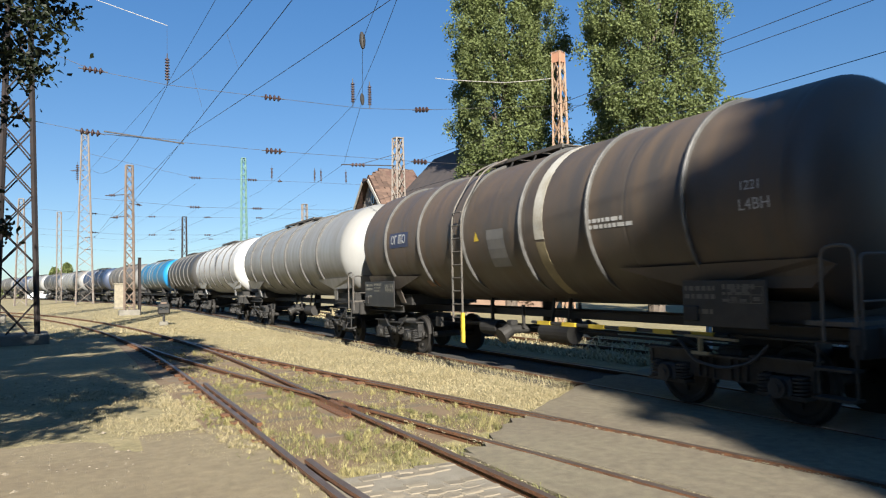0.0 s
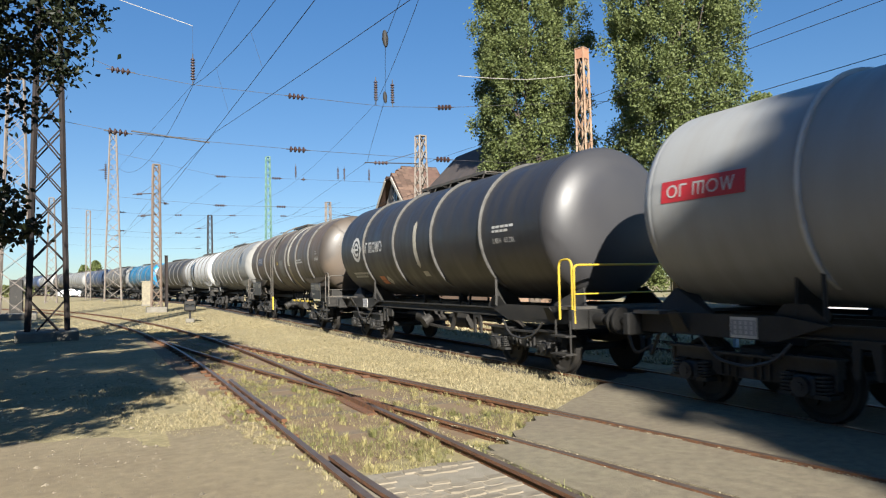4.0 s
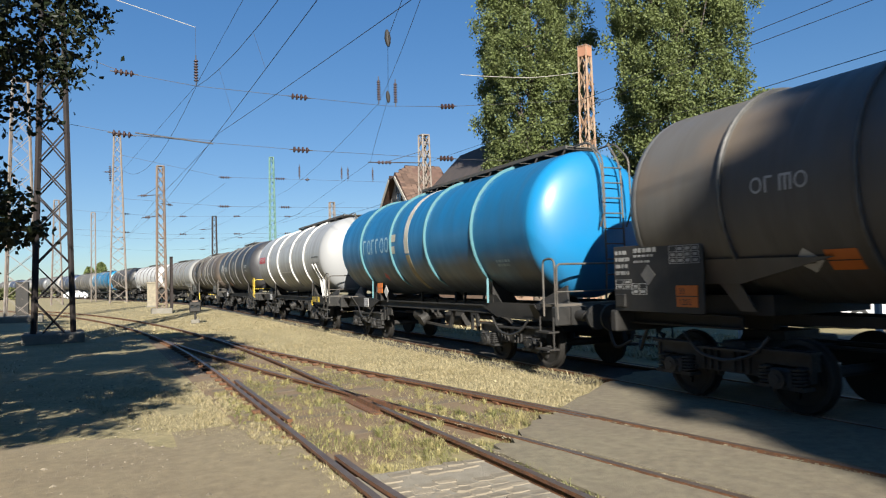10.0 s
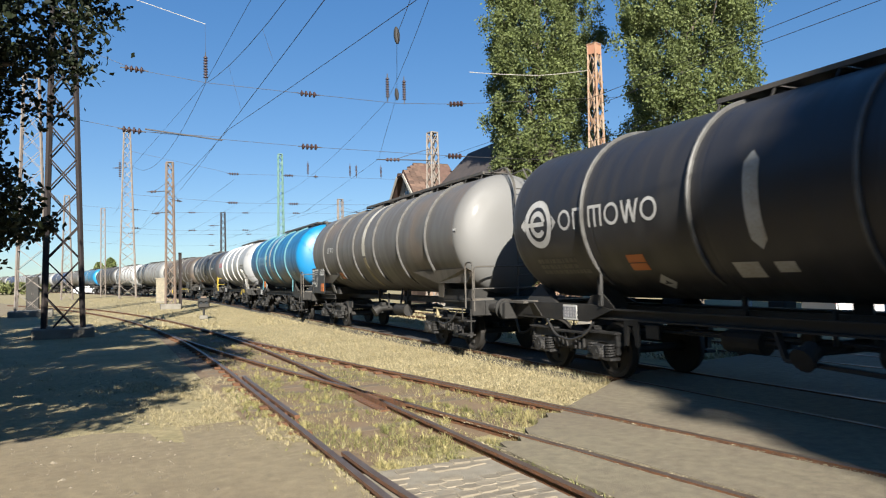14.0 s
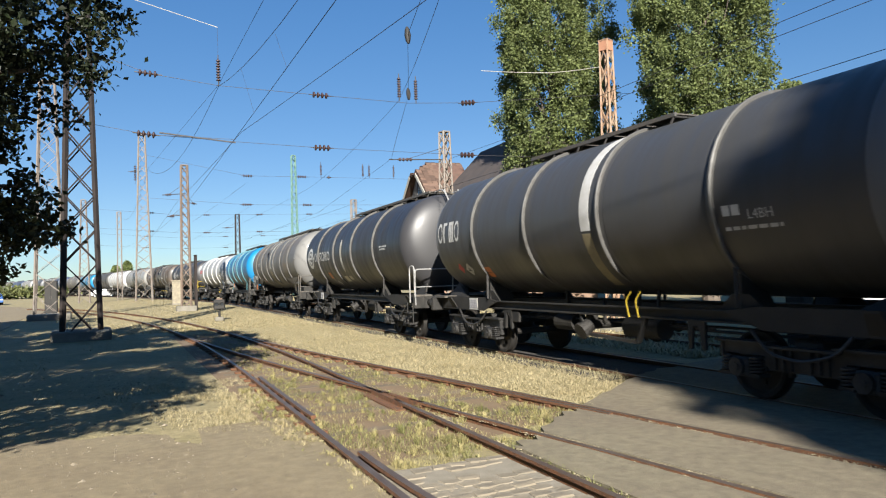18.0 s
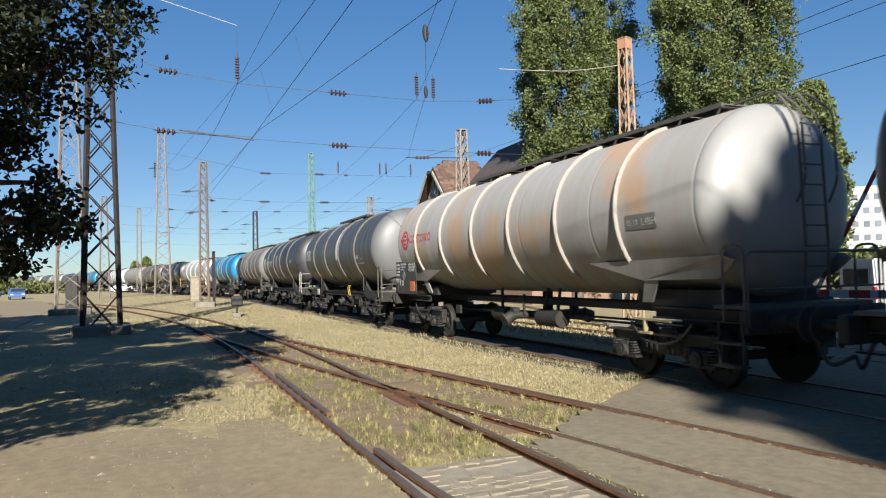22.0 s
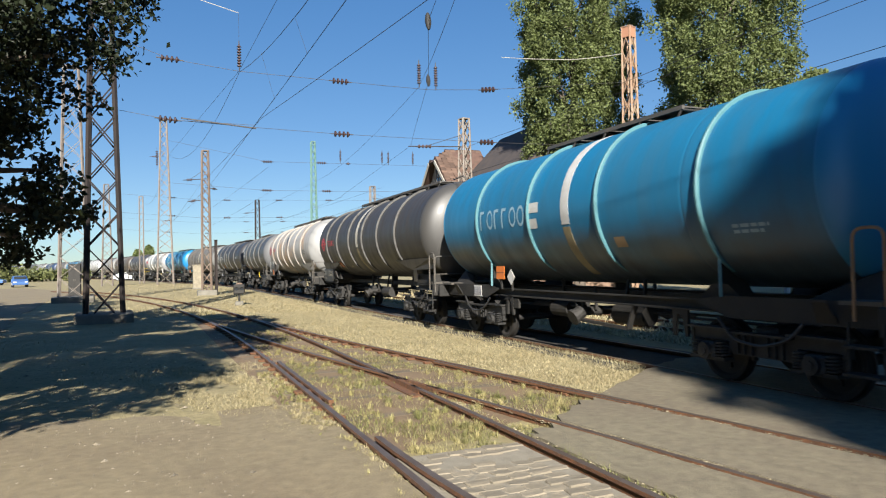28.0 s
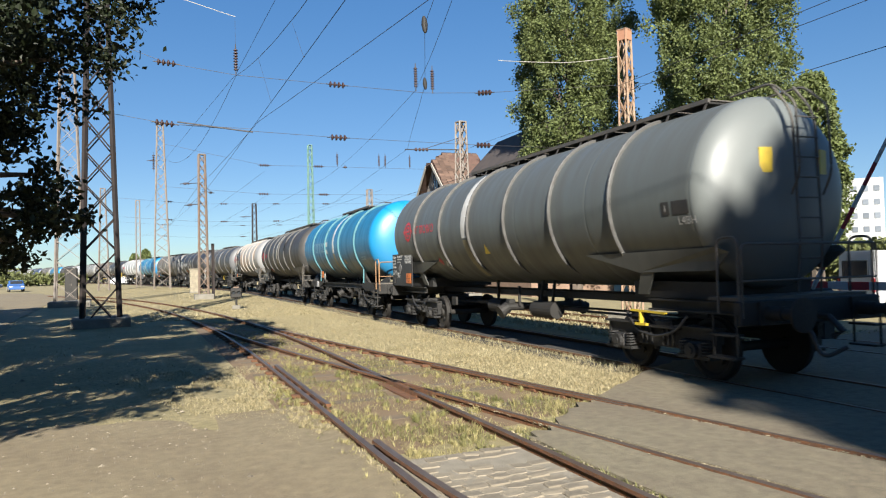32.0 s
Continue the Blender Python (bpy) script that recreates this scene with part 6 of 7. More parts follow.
# sun on this wire is put into its white colour
wire([(3.2, SP, 12.13), (0.5, SP - 0.2, 12.71), (-6.0, SP - 0.7, 14.1)], 0.02, 0.0, "wire", "pale sunlit wire to the top of an insulator").data.materials[0] = M_BARGE
wire([(3.2, SP, 12.13), (3.2, SP, 11.0)], 0.008)
# wires along the tracks
wire([(3.9, -6, 7.45), (3.65, SP, 7.42), (3.2, 58, 7.35), (1.2, 95, 7.3)], 0.014, 0.06, "contact_wire", "contact wire over the track")
wire([(3.9, -6, 9.3), (3.2, SP, 9.72), (1.1, 62, 11.2), (-1.5, 110, 11.4)], 0.014, 1.5, "carrier_wire", "sagging carrier wire over the track")
wire([(4.6, 8, 11.4), (3.2, SP, 9.78), (1.0, 64, 11.4)], 0.012, 0.0, "wire", "thin stay wire over the tracks")
wire([(7.6, 0, 7.9), (4.05, SP, 7.9), (2.9, 52, 7.7)], 0.014, 0.08, "contact_wire", "contact wire over the siding")
wire([(5.4, 10, 8.7), (10.9, SP, 9.65), (14.2, 62, 9.9)], 0.012, 0.3, "carrier_wire", "carrier wire over the train")
wire([(6.6, 15.6, 8.9), (7.38, 18.95, 8.83), (10.68, 27.55, 9.45), (11.7, 32, 8.5), (13.2, 37, 8.4), (15.6, 64, 8.0)], 0.012, 0.0, "contact_wire", "contact wire over the train")
for y0 in (12, 18.5, 24):
    k = (y0 - 0) / SP
    x0 = 3.9 - 0.7 * k
    wire([(3.75, y0, 7.42), (x0, y0, 7.42 + 1.75 * abs(2 * k - 1) + 0.45)], 0.006, 0.0, "dropper", "thin dropper between the wires")
wire([(13.2, -10, 7.2), (13.4, 18.6, 7.25)], 0.013, 0.0, "wire", "wire from the rusty mast")
wire([(14.1, -10, 7.2), (14.0, 18.6, 7.2), (16.2, 36, 8.3)], 0.013, 0.0, "wire", "wire between the masts beyond the train")
wire([(13.2, -10, 5.85), (13.2, 60, 5.85), (11.5, 100, 5.9)], 0.013, 0.0, "contact_wire", "contact wire over the next track")
wire([(13.7, 18.4, 8.3), (12.8, 19.9, 8.45), (11.3, 22.0, 8.98)], 0.018, 0.02, "cable", "pale insulated cable in front of the tree").data.materials[0] = M_BARGE
for p, q in (((7.35, 18.8, 8.85), (7.4, 19.1, 8.8)), ((10.65, 27.4, 9.5), (10.7, 27.7, 9.5))):
    t = thing("insulator", "dark egg-shaped strain insulator on a wire", "insulator", group="insulators on the wires")
    c = (Vector(p) + Vector(q)) / 2
    t.matrix_basis = Matrix.Translation(c)
    part("egg", revolve(bmesh.new(), ((-0.27, 0), (-0.26, 0.035), (-0.18, 0.07), (0, 0.095), (0.18, 0.07), (0.26, 0.035), (0.27, 0)), (0, 0), 14), M_STEEL_DARK, t, smooth=True, at=Matrix.Rotation(radians(80), 4, "X"))
# second head span
S2 = 62
wire([(1.0, S2, 12.4), (8.9, S2, 10.9), (13.6, S2, 10.95), (24.5, S2, 11.0), (27, S2, 11.2)], 0.016, 0.0, "cross_wire", "upper cross wire of the farther head span")
wire([(1.0, S2, 8.9), (8.9, S2, 8.42), (14.1, S2, 8.45), (27, S2, 8.6)], 0.016, 0.0, "cross_wire", "lower cross wire of the farther head span")
for x, z in ((9.0, 10.9), (13.7, 10.95), (8.9, 8.42), (14.1, 8.45)):
    insulator((x - 0.55, S2, z), (x + 0.55, S2, z), 4, 0.12)
for x in (15.4, 19.3, 19.9, 22.3):
    insulator((x, S2, 10.98), (x, S2, 12.3), 8, 0.1)
insulator((16.1, S2, 10.8), (16.1, S2, 11.15), 1, 0.2)
wire([(2.9, 52, 7.7), (2.0, 90, 7.6), (-3.0, 130, 7.6)], 0.014, 0.0)
for x0, x1, z in ((14.2, 12.0, 9.9), (15.6, 13.0, 8.0), (9.0, 6.5, 8.2), (9.0, 6.0, 10.4), (19.5, 15.5, 9.0)):
    wire([(x0, S2, z), (x1, 120, z - 0.3)], 0.014, 0.2)
# head span far off
for yy, zs in ((100, (11.0, 8.6)), (140, (10.5, 8.4))):
    for z in zs:
        wire([(-6, yy, z + 0.8), (6, yy, z), (30, yy, z + 0.3)], 0.018, 0.0, "cross_wire", "cross wire of a far head span")
        for x in (2.0, 9.0, 16.0, 23.0):
            zz = float(np.interp(x, (-6, 6, 30), (z + 0.8, z, z + 0.3)))
            insulator((x - 0.6, yy, zz), (x + 0.6, yy, zz), 3, 0.13)
# arms and insulators on masts
for mx, my, z, dx in ((3.3, 53, 8.2, -1.5), (3.3, 53, 6.7, -1.2), (3.3, 53, 7.6, 0.8), (13.0, 100, 9.4, -2.0), (26.6, 90, 10.6, 3.5), (16.04, 36, 8.3, -3.4), (1.0, 95, 16.0, -1.6)):
    bm = pipe(bmesh.new(), [(mx, my, z), (mx + dx, my - 0.2, z - 0.15)], 0.03)
    pipe(bm, [(mx, my, z + 0.7), (mx + dx * 0.7, my - 0.2, z - 0.1)], 0.015)
    tagged(part("cantilever_arm", bm, M_WIRE), "steel cantilever arm on a mast", "bracket", kind="structure")
    insulator((mx + dx * 0.55, my - 0.12, z - 0.09), (mx + dx * 0.9, my - 0.18, z - 0.14), 4, 0.1)
insulator((0.2, 95, 17.0), (0.2, 95, 14.4), 8, 0.16)

# ---- small things by the tracks ----
sig = thing("dwarf_signal", "low dark shunting signal beside the turnout", "signal", pose(3.85, 37.0, -0.1, 0, 0, -8))
part("base", bx(bmesh.new(), (0, 0, 0.1), (0.4, 0.4, 0.2), None, 0.03), M_CONCRETE, sig)
part("post", rod(bmesh.new(), (0, 0, 0.15), (0, 0, 0.6), 0.06, 10), M_STEEL_DARK, sig)
hd = part("head", bx(bmesh.new(), (0, 0, 0.82), (0.56, 0.3, 0.5), None, 0.05), M_STEEL_DARK, sig)
for sx in (-0.13, 0.13):
    part("lens", revolve(bmesh.new(), ((-0.165, 0), (-0.16, 0.08), (-0.14, 0.09)), (sx, 0.84), 14), M_GLASS, hd, smooth=True)
    bm = pipe(bmesh.new(), [(sx + 0.1 * math.cos(math.pi * k / 8), -0.2, 0.84 + 0.1 * math.sin(math.pi * k / 8)) for k in range(9)], 0.03, 6)
    part("hood", bm, M_STEEL_DARK, hd)
part("lid", bx(bmesh.new(), (0, 0, 1.09), (0.3, 0.2, 0.1), None, 0.03), M_MAST_RUST, sig)

post = thing("steel_post", "dark steel post beside the rusty mast", "post", pose(3.95, 53.0, -0.1))
bm = bmesh.new()
for dx in (-0.09, 0.09):
    bx(bm, (dx, 0, 1.95), (0.02, 0.2, 3.9))
bx(bm, (0, 0, 1.95), (0.17, 0.02, 3.9))
part("post", bm, M_MAST_DARK, post)
part("cap", bx(bmesh.new(), (0, 0, 3.92), (0.24, 0.24, 0.04)), M_MAST_DARK, post)

M_CREAMBOX = mat("cream cabinet paint", (0.14, 0.125, 0.09), 0.75, 0.0, (0.3024, 0.2604, 0.1848), 3.0, 0.8)
cab = thing("relay_cabinet", "cream ribbed relay cabinet beside the line", "cabinet", pose(3.55, 70, -0.1))
part("body", bx(bmesh.new(), (0, 0, 1.15), (0.85, 0.6, 2.1), None, 0.02), M_CREAMBOX, cab)
for k in range(9):
    part("rib", bx(bmesh.new(), (0, -0.315, 0.32 + 0.21 * k), (0.8, 0.03, 0.05)), M_CREAMBOX, cab)
part("roof", bx(bmesh.new(), (0, 0, 2.23), (1.0, 0.75, 0.08)), M_CREAMBOX, cab)
part("plinth", bx(bmesh.new(), (0, 0, 0.06), (0.95, 0.7, 0.14)), M_CONCRETE, cab)
cab = thing("equipment_cabinet", "tall dark grey equipment cabinet at the yard's edge", "cabinet", pose(-5.55, 58, -0.1))
part("body", bx(bmesh.new(), (0, 0, 1.25), (0.8, 0.6, 2.4), None, 0.03), M_STEEL_DARK, cab)
for sx in (-1, 1):
    dr = part("door", bx(bmesh.new(), (sx * 0.19, -0.31, 1.25), (0.36, 0.03, 2.2)), M_STEEL_DARK, cab)
    part("handle", bx(bmesh.new(), (sx * 0.05, -0.335, 1.25), (0.025, 0.03, 0.16)), M_GRATING, dr)
part("plinth", bx(bmesh.new(), (0, 0, 0.04), (0.9, 0.7, 0.1)), M_CONCRETE, cab)

# crossing barrier beyond the train
M_BARWHITE = mat("barrier white", (0.504, 0.4973, 0.4838), 0.5, 0.0, (0.3696, 0.336, 0.3091), 5.0, 0.6)
arm = thing("crossing_barrier", "raised red and white crossing barrier arm", "barrier", pose(13.5, 11.4, -0.1))
part("pedestal", bx(bmesh.new(), (0.3, 0.1, 0.6), (0.4, 0.5, 1.2), None, 0.05), M_STEEL_DARK, arm)
a, b = Vector((0, 0, 1.2)), Vector((0, -2.65, 5.5))
for k in range(10):
    part("arm_section", bar(bmesh.new(), a.lerp(b, k / 10), a.lerp(b, (k + 1) / 10), 0.09 - 0.004 * k, 0.05), M_RED if k % 2 else M_BARWHITE, arm)
part("skirt", bar(bmesh.new(), b, b + Vector((0, -0.02, -0.7)), 0.03, 0.02), M_BARWHITE, arm)
fence = thing("crossing_gate", "low red and white gate rail beside the road", "barrier", pose(14.2, 9.3, -0.1))
for k in range(8):
    part("rail_section", bx(bmesh.new(), (0, 0.5 * k, 1.25), (0.08, 0.5, 0.18)), M_RED if k % 2 else M_BARWHITE, fence)
for k in (0, 3.5):
    part("post", bx(bmesh.new(), (0, k, 0.6), (0.1, 0.1, 1.2)), M_BARWHITE, fence)

# ---- vehicles ----
M_CARBLUE = mat("blue car paint", (0.0504, 0.1176, 0.294), 0.25, 0.0, (0.042, 0.0924, 0.2352), 3.0, 0.4, coat=0.6)
M_VANWHITE = mat("white van paint", (0.378, 0.378, 0.378), 0.3, 0.0, (0.4166, 0.4099, 0.3965), 2.0, 0.5, coat=0.4)
M_TYRE = mat("tyre rubber", (0.0168, 0.0168, 0.0168), 0.85)
M_LAMP = mat("lamp glass", (0.42, 0.42, 0.42), 0.1)
M_TAIL = mat("red lamp glass", (0.336, 0.0168, 0.0168), 0.2)


def vehicle(name, label, category, x, y, turn, profile, width, paint, wheels, panes, lamps):
    """A road vehicle facing -y: side profile (y, z), extruded and narrowed towards the roof."""
    v = thing(name, label, category, pose(x, y, -0.085, 0, 0, turn))
    bm = bmesh.new()
    top = max(z for _, z in profile)
    rows = []
    for sx in (-1, 1):
        rows.append([bm.verts.new((sx * width / 2 * (1 - 0.13 * max(0, (z - 0.9) / (top - 0.9))), yy, z)) for yy, z in profile])
    bm.faces.new(rows[0])
    bm.faces.new(rows[1][::-1])
    n = len(profile)
    for k in range(n):
        bm.faces.new((rows[0][k], rows[0][(k + 1) % n], rows[1][(k + 1) % n], rows[1][k]))
    bmesh.ops.recalc_face_normals(bm, faces=bm.faces)
    bmesh.ops.bevel(bm, geom=list(bm.edges), offset=0.05, segments=2, affect="EDGES")
    part("body", bm, paint, v, smooth=True)
    for yy in wheels:
        for sx in (-1, 1):
            wh = part("wheel", rod(bmesh.new(), (sx * (width / 2 - 0.2), yy, 0.32), (sx * (width / 2 + 0.01), yy, 0.32), 0.32, 20), M_TYRE, v)
            part("rim", rod(bmesh.new(), (sx * (width / 2 - 0.1), yy, 0.32), (sx * (width / 2 + 0.02), yy, 0.32), 0.2, 14), M_LAMP, wh)
    for c, s in panes:
        part("window", bx(bmesh.new(), c, s, None, 0.02), M_GLASS, v)
    for c, s, m in lamps:
        part("lamp", bx(bmesh.new(), c, s, None, 0.02), m, v)
    return v


CAR = ((-2.1, 0.3), (-2.1, 0.72), (-1.1, 0.95), (-0.45, 1.42), (0.95, 1.45), (1.75, 0.98), (2.1, 0.92), (2.1, 0.3))
VAN = ((-2.5, 0.35), (-2.5, 1.0), (-1.75, 1.2), (-1.1, 2.0), (2.5, 2.05), (2.5, 0.35))


def car(x, y, turn, paint, label):
    return vehicle("car", label, "car", x, y, turn, CAR, 1.74, paint, (-1.35, 1.3),
                   [((0, -0.79, 1.2), (1.3, 0.55, 0.36)), ((0, 1.4, 1.22), (1.3, 0.6, 0.34)), ((0.0, 0.25, 1.19), (1.64, 1.3, 0.32))],
                   [((-0.62, -2.06, 0.66), (0.36, 0.1, 0.16), M_LAMP), ((0.62, -2.06, 0.66), (0.36, 0.1, 0.16), M_LAMP), ((-0.65, 2.07, 0.78), (0.3, 0.08, 0.2), M_TAIL), ((0.65, 2.07, 0.78), (0.3, 0.08, 0.2), M_TAIL)])


def van(x, y, turn, label):
    return vehicle("van", label, "van", x, y, turn, VAN, 1.95, M_VANWHITE, (-1.6, 1.5),
                   [((0, -1.48, 1.58), (1.5, 0.5, 0.6)), ((0, -0.55, 1.55), (1.83, 0.9, 0.5)), ((0, 2.5, 1.5), (1.3, 0.06, 0.5))],
                   [((-0.7, -2.48, 0.85), (0.3, 0.08, 0.22), M_LAMP), ((0.7, -2.48, 0.85), (0.3, 0.08, 0.22), M_LAMP), ((-0.85, 2.5, 1.0), (0.14, 0.06, 0.4), M_TAIL), ((0.85, 2.5, 1.0), (0.14, 0.06, 0.4), M_TAIL)])


car(-16.4, 105, 12, M_CARBLUE, "blue car coming along the yard road")
van(22.5, 14.6, 70, "white van waiting beyond the crossing")
van(26.5, 15.6, 70, "white van waiting behind another")
for x, y, p, lb in ((-24, 128, M_CARBLUE, "dark blue car parked far down the yard"), (-28, 130, M_VANWHITE, "white car parked far down the yard"), (-2.4, 140, M_VANWHITE, "white car parked beside the far tracks"), (-5.2, 142, M_VANWHITE, "white car parked beside the far tracks")):
    car(x, y, 80, p, lb)

# ---- pieces of the ground ----
def near_rail(x, y):
    d = min(abs(x - left_track(y) + G), abs(x - left_track(y) - G), abs(x - right_track(y) + G), abs(x - right_track(y) - G), abs(x - TRAIN_X + G), abs(x - TRAIN_X - G))
    return d < 0.06


def straw_mat(name, color, other):
    return leaf_mat(name, color, other, 0.25, 0.35)


M_STRAW = straw_mat("dry straw", (0.375, 0.325, 0.195), (0.29, 0.24, 0.13))
M_GREENGRASS = straw_mat("green grass", (0.1436, 0.1487, 0.05292), (0.2125, 0.1915, 0.08568))

M_YELLOWGRASS = straw_mat("yellow-green grass", (0.252, 0.2268, 0.0924), (0.336, 0.2856, 0.1428))


def blades(name, label, zone, count, length, width, material, seed, lean=0.8):
    """Grass blades over a zone: zone(u, v) gives a place or None."""
    g = np.random.default_rng(seed)
    u = g.uniform(0, 1, (count, 2))
    base = np.array([p for p in (zone(a, b) for a, b in u) if p is not None])
    n = len(base)
    clump = g.normal(0, 0.02, (n, 2))
    az = g.uniform(0, 2 * math.pi, n)
    ln = length * g.uniform(0.4, 1.25, n)
    tilt = g.uniform(0.35 * lean, lean, n) * math.pi / 2
    dx, dy, dz = np.cos(az) * np.sin(tilt), np.sin(az) * np.sin(tilt), np.cos(tilt)
    b = np.stack([base[:, 0] + clump[:, 0], base[:, 1] + clump[:, 1], np.full(n, -0.11)], 1)
    side = np.stack([-np.sin(az), np.cos(az), np.zeros(n)], 1) * (width * g.uniform(0.6, 1.3, n))[:, None]
    tip = b + np.stack([dx, dy, dz], 1) * ln[:, None]
    mid = b + np.stack([dx * 0.4, dy * 0.4, dz * 0.62], 1) * ln[:, None]
    v = np.stack([b - side, b + side, mid + side * 0.8, mid - side * 0.8, tip], 1).reshape(-1, 3)
    i = 5 * np.arange(n)
    f = [(k, k + 1, k + 2, k + 3) for k in i.tolist()] + [(k + 3, k + 2, k + 4) for k in i.tolist()]
    me = fast(name, v.tolist(), f, material)
    return tagged(part(name, me, None), label, "grass", kind="stuff")


def z_verge(a, b):
    """Between the turnout and the train's track."""
    y = 7.6 + 42 * b ** 2.2
    x0, x1 = right_track(y) + G + 0.07, TRAIN_X - G - 0.07
    x = x0 + (x1 - x0) * a
    if y < 3.75 + 0.78 * x - 0.25 * math.sin(x * 7) * 0.3:
        return None
    return (x, y)


def z_turnout(a, b):
    y = 6.3 + 26 * b ** 2
    x0, x1 = left_track(y) - G, right_track(y) + G
    x = x0 + (x1 - x0) * a
    if near_rail(x, y) or (y < 3.6 + 0.8 * x and x > 3.55) or (x < 3.5 and y < 6.5):
        return None
    if math.sin(x * 5.1) * math.sin(y * 1.7 + x) < -0.55:
        return None
    return (x, y)


def z_left(a, b):
    y = 5.6 + 9.0 * b
    x1 = left_track(y) - G - 0.05
    edge = 1.75 if y < 6.5 else (1.75 - 0.33 * (y - 6.5) if y < 10 else 0.35 - 0.25 * (y - 10))
    x = edge + (x1 - edge) * a ** 0.8
    if math.sin(x * 4 + 1) * math.sin(y * 2.3) < -0.45:
        return None
    return (x, y)


def z_beyond(a, b):
    y = 11.5 + 40 * b ** 1.5
    return (10.6 + 5.5 * a, y)


def z_shade(a, b):
    y = 13 + 26 * b
    x1 = left_track(y) - G - 0.05
    x = -4 + (x1 + 4) * a
    if math.sin(x * 1.1 + 2) * math.sin(y * 0.55) < 0.1:
        return None
    return (x, y)


def z_far(a, b):
    y = 30 + 70 * b ** 1.5
    x0, x1 = left_track(min(y, 45)) - 4, line_pose(y)[0] - 1.2
    return (x0 + (x1 - x0) * a, y)


blades("dry_grass", "short matted straw-coloured grass beside the train's track", z_verge, 190000, 0.07, 0.005, M_STRAW, 1, 1.05)
blades("tall_dry_grass", "taller dry grass stalks along the rails", lambda a, b: (TRAIN_X - G - 0.12 - 0.5 * a ** 3, 10 + 30 * b ** 1.6), 4200, 0.17, 0.004, M_STRAW, 2, 0.75)
blades("dry_grass", "dry grass between the turnout rails", z_turnout, 62000, 0.075, 0.0035, M_YELLOWGRASS, 3, 1.1)
blades("green_grass", "thin green grass between the turnout rails", lambda a, b: z_turnout(a, b * 0.55) if math.sin(a * 9 + b * 14) > 0.1 else None, 30000, 0.1, 0.0035, M_GREENGRASS, 4, 0.9)
blades("dry_grass", "dry grass and weeds beside the outer rail", z_left, 56000, 0.065, 0.004, M_STRAW, 5, 1.2)
blades("weeds", "pale green weeds beside the outer rail", lambda a, b: (left_track(5 + 8 * b) - G - 0.1 - 0.35 * a * a, 5.2 + 7 * b), 1200, 0.08, 0.014, M_GREENGRASS, 6, 1.0)
blades("green_grass", "green grass growing in the rail groove", lambda a, b: (left_track(5) + G + 0.05 + 0.09 * a, 2.5 + 3.6 * b), 2600, 0.12, 0.006, M_GREENGRASS, 7, 0.7)
blades("dry_grass", "yellow grass beyond the train", z_beyond, 22000, 0.16, 0.02, M_STRAW, 8, 0.9)
blades("dry_grass", "thin grass in the shade of the tree", z_shade, 6000, 0.07, 0.01, M_STRAW, 9, 0.95)
blades("dry_grass", "yellow grass far between the tracks", z_far, 42000, 0.1, 0.016, M_STRAW, 10, 1.15)



def tufts(name, label, zone, count, per, length, material, seed, spread=0.07):
    """Grass tufts: bundles of blades that lean outwards from their foot."""
    g = np.random.default_rng(seed)
    feet = [p for p in (zone(a, b) for a, b in g.uniform(0, 1, (count, 2))) if p is not None]
    verts, faces = [], []
    for x, y in feet:
        big = g.uniform(0.45, 1.25)
        for _ in range(int(per * big)):
            az, q = g.uniform(0, 2 * math.pi), abs(g.normal(0, 0.5))
            ln, lean = length * big * g.uniform(0.5, 1.2), min(1.25, 0.25 + 0.8 * q)
            bxx, byy = x + spread * big * q * math.cos(az), y + spread * big * q * math.sin(az)
            wx, wy = -math.sin(az) * 0.0026, math.cos(az) * 0.0026
            mx, my, mz = bxx + math.cos(az) * ln * 0.45 * math.sin(lean * 0.6), byy + math.sin(az) * ln * 0.45 * math.sin(lean * 0.6), -0.1 + ln * 0.55 * math.cos(lean * 0.6)
            tx, ty, tz = bxx + math.cos(az) * ln * math.sin(lean), byy + math.sin(az) * ln * math.sin(lean), -0.1 + ln * max(0.25, math.cos(lean))
            b = len(verts)
            verts += [(bxx - wx, byy - wy, -0.1), (bxx + wx, byy + wy, -0.1), (mx + wx, my + wy, mz), (mx - wx, my - wy, mz), (tx, ty, tz)]
            faces += [(b, b + 1, b + 2, b + 3), (b + 3, b + 2, b + 4)]
    return tagged(part(name, fast(name, verts, faces, material), None), label, "grass", kind="stuff")


tufts("grass_tufts", "yellow-green grass tufts between the turnout rails", lambda a, b: z_turnout(a, b * 0.75), 560, 46, 0.095, M_YELLOWGRASS, 51)
tufts("grass_tufts", "fresh green grass tufts between the turnout rails", lambda a, b: z_turnout(0.25 + 0.6 * a, b * 0.5), 120, 50, 0.105, M_GREENGRASS, 52)
tufts("straw_tufts", "dry straw tufts along the outer rail", lambda a, b: z_left(0.45 + 0.55 * a, b * 0.8), 260, 44, 0.08, M_STRAW, 53)
tufts("grass_tufts", "green and yellow tufts at the foot of the outer rail", lambda a, b: (left_track(5 + 8 * b) - G - 0.09 - 0.3 * a * a, 5.0 + 8 * b), 110, 40, 0.085, M_YELLOWGRASS, 54)
tufts("straw_tufts", "pale straw tufts on the verge by the train's track", z_verge, 420, 36, 0.08, M_STRAW, 55)
tufts("straw_tufts", "taller straw tufts against the turnout's far rail", lambda a, b: (right_track(8 + 12 * b) + G + 0.1 + 0.3 * a * a, 8 + 12 * b), 130, 40, 0.11, M_STRAW, 56)

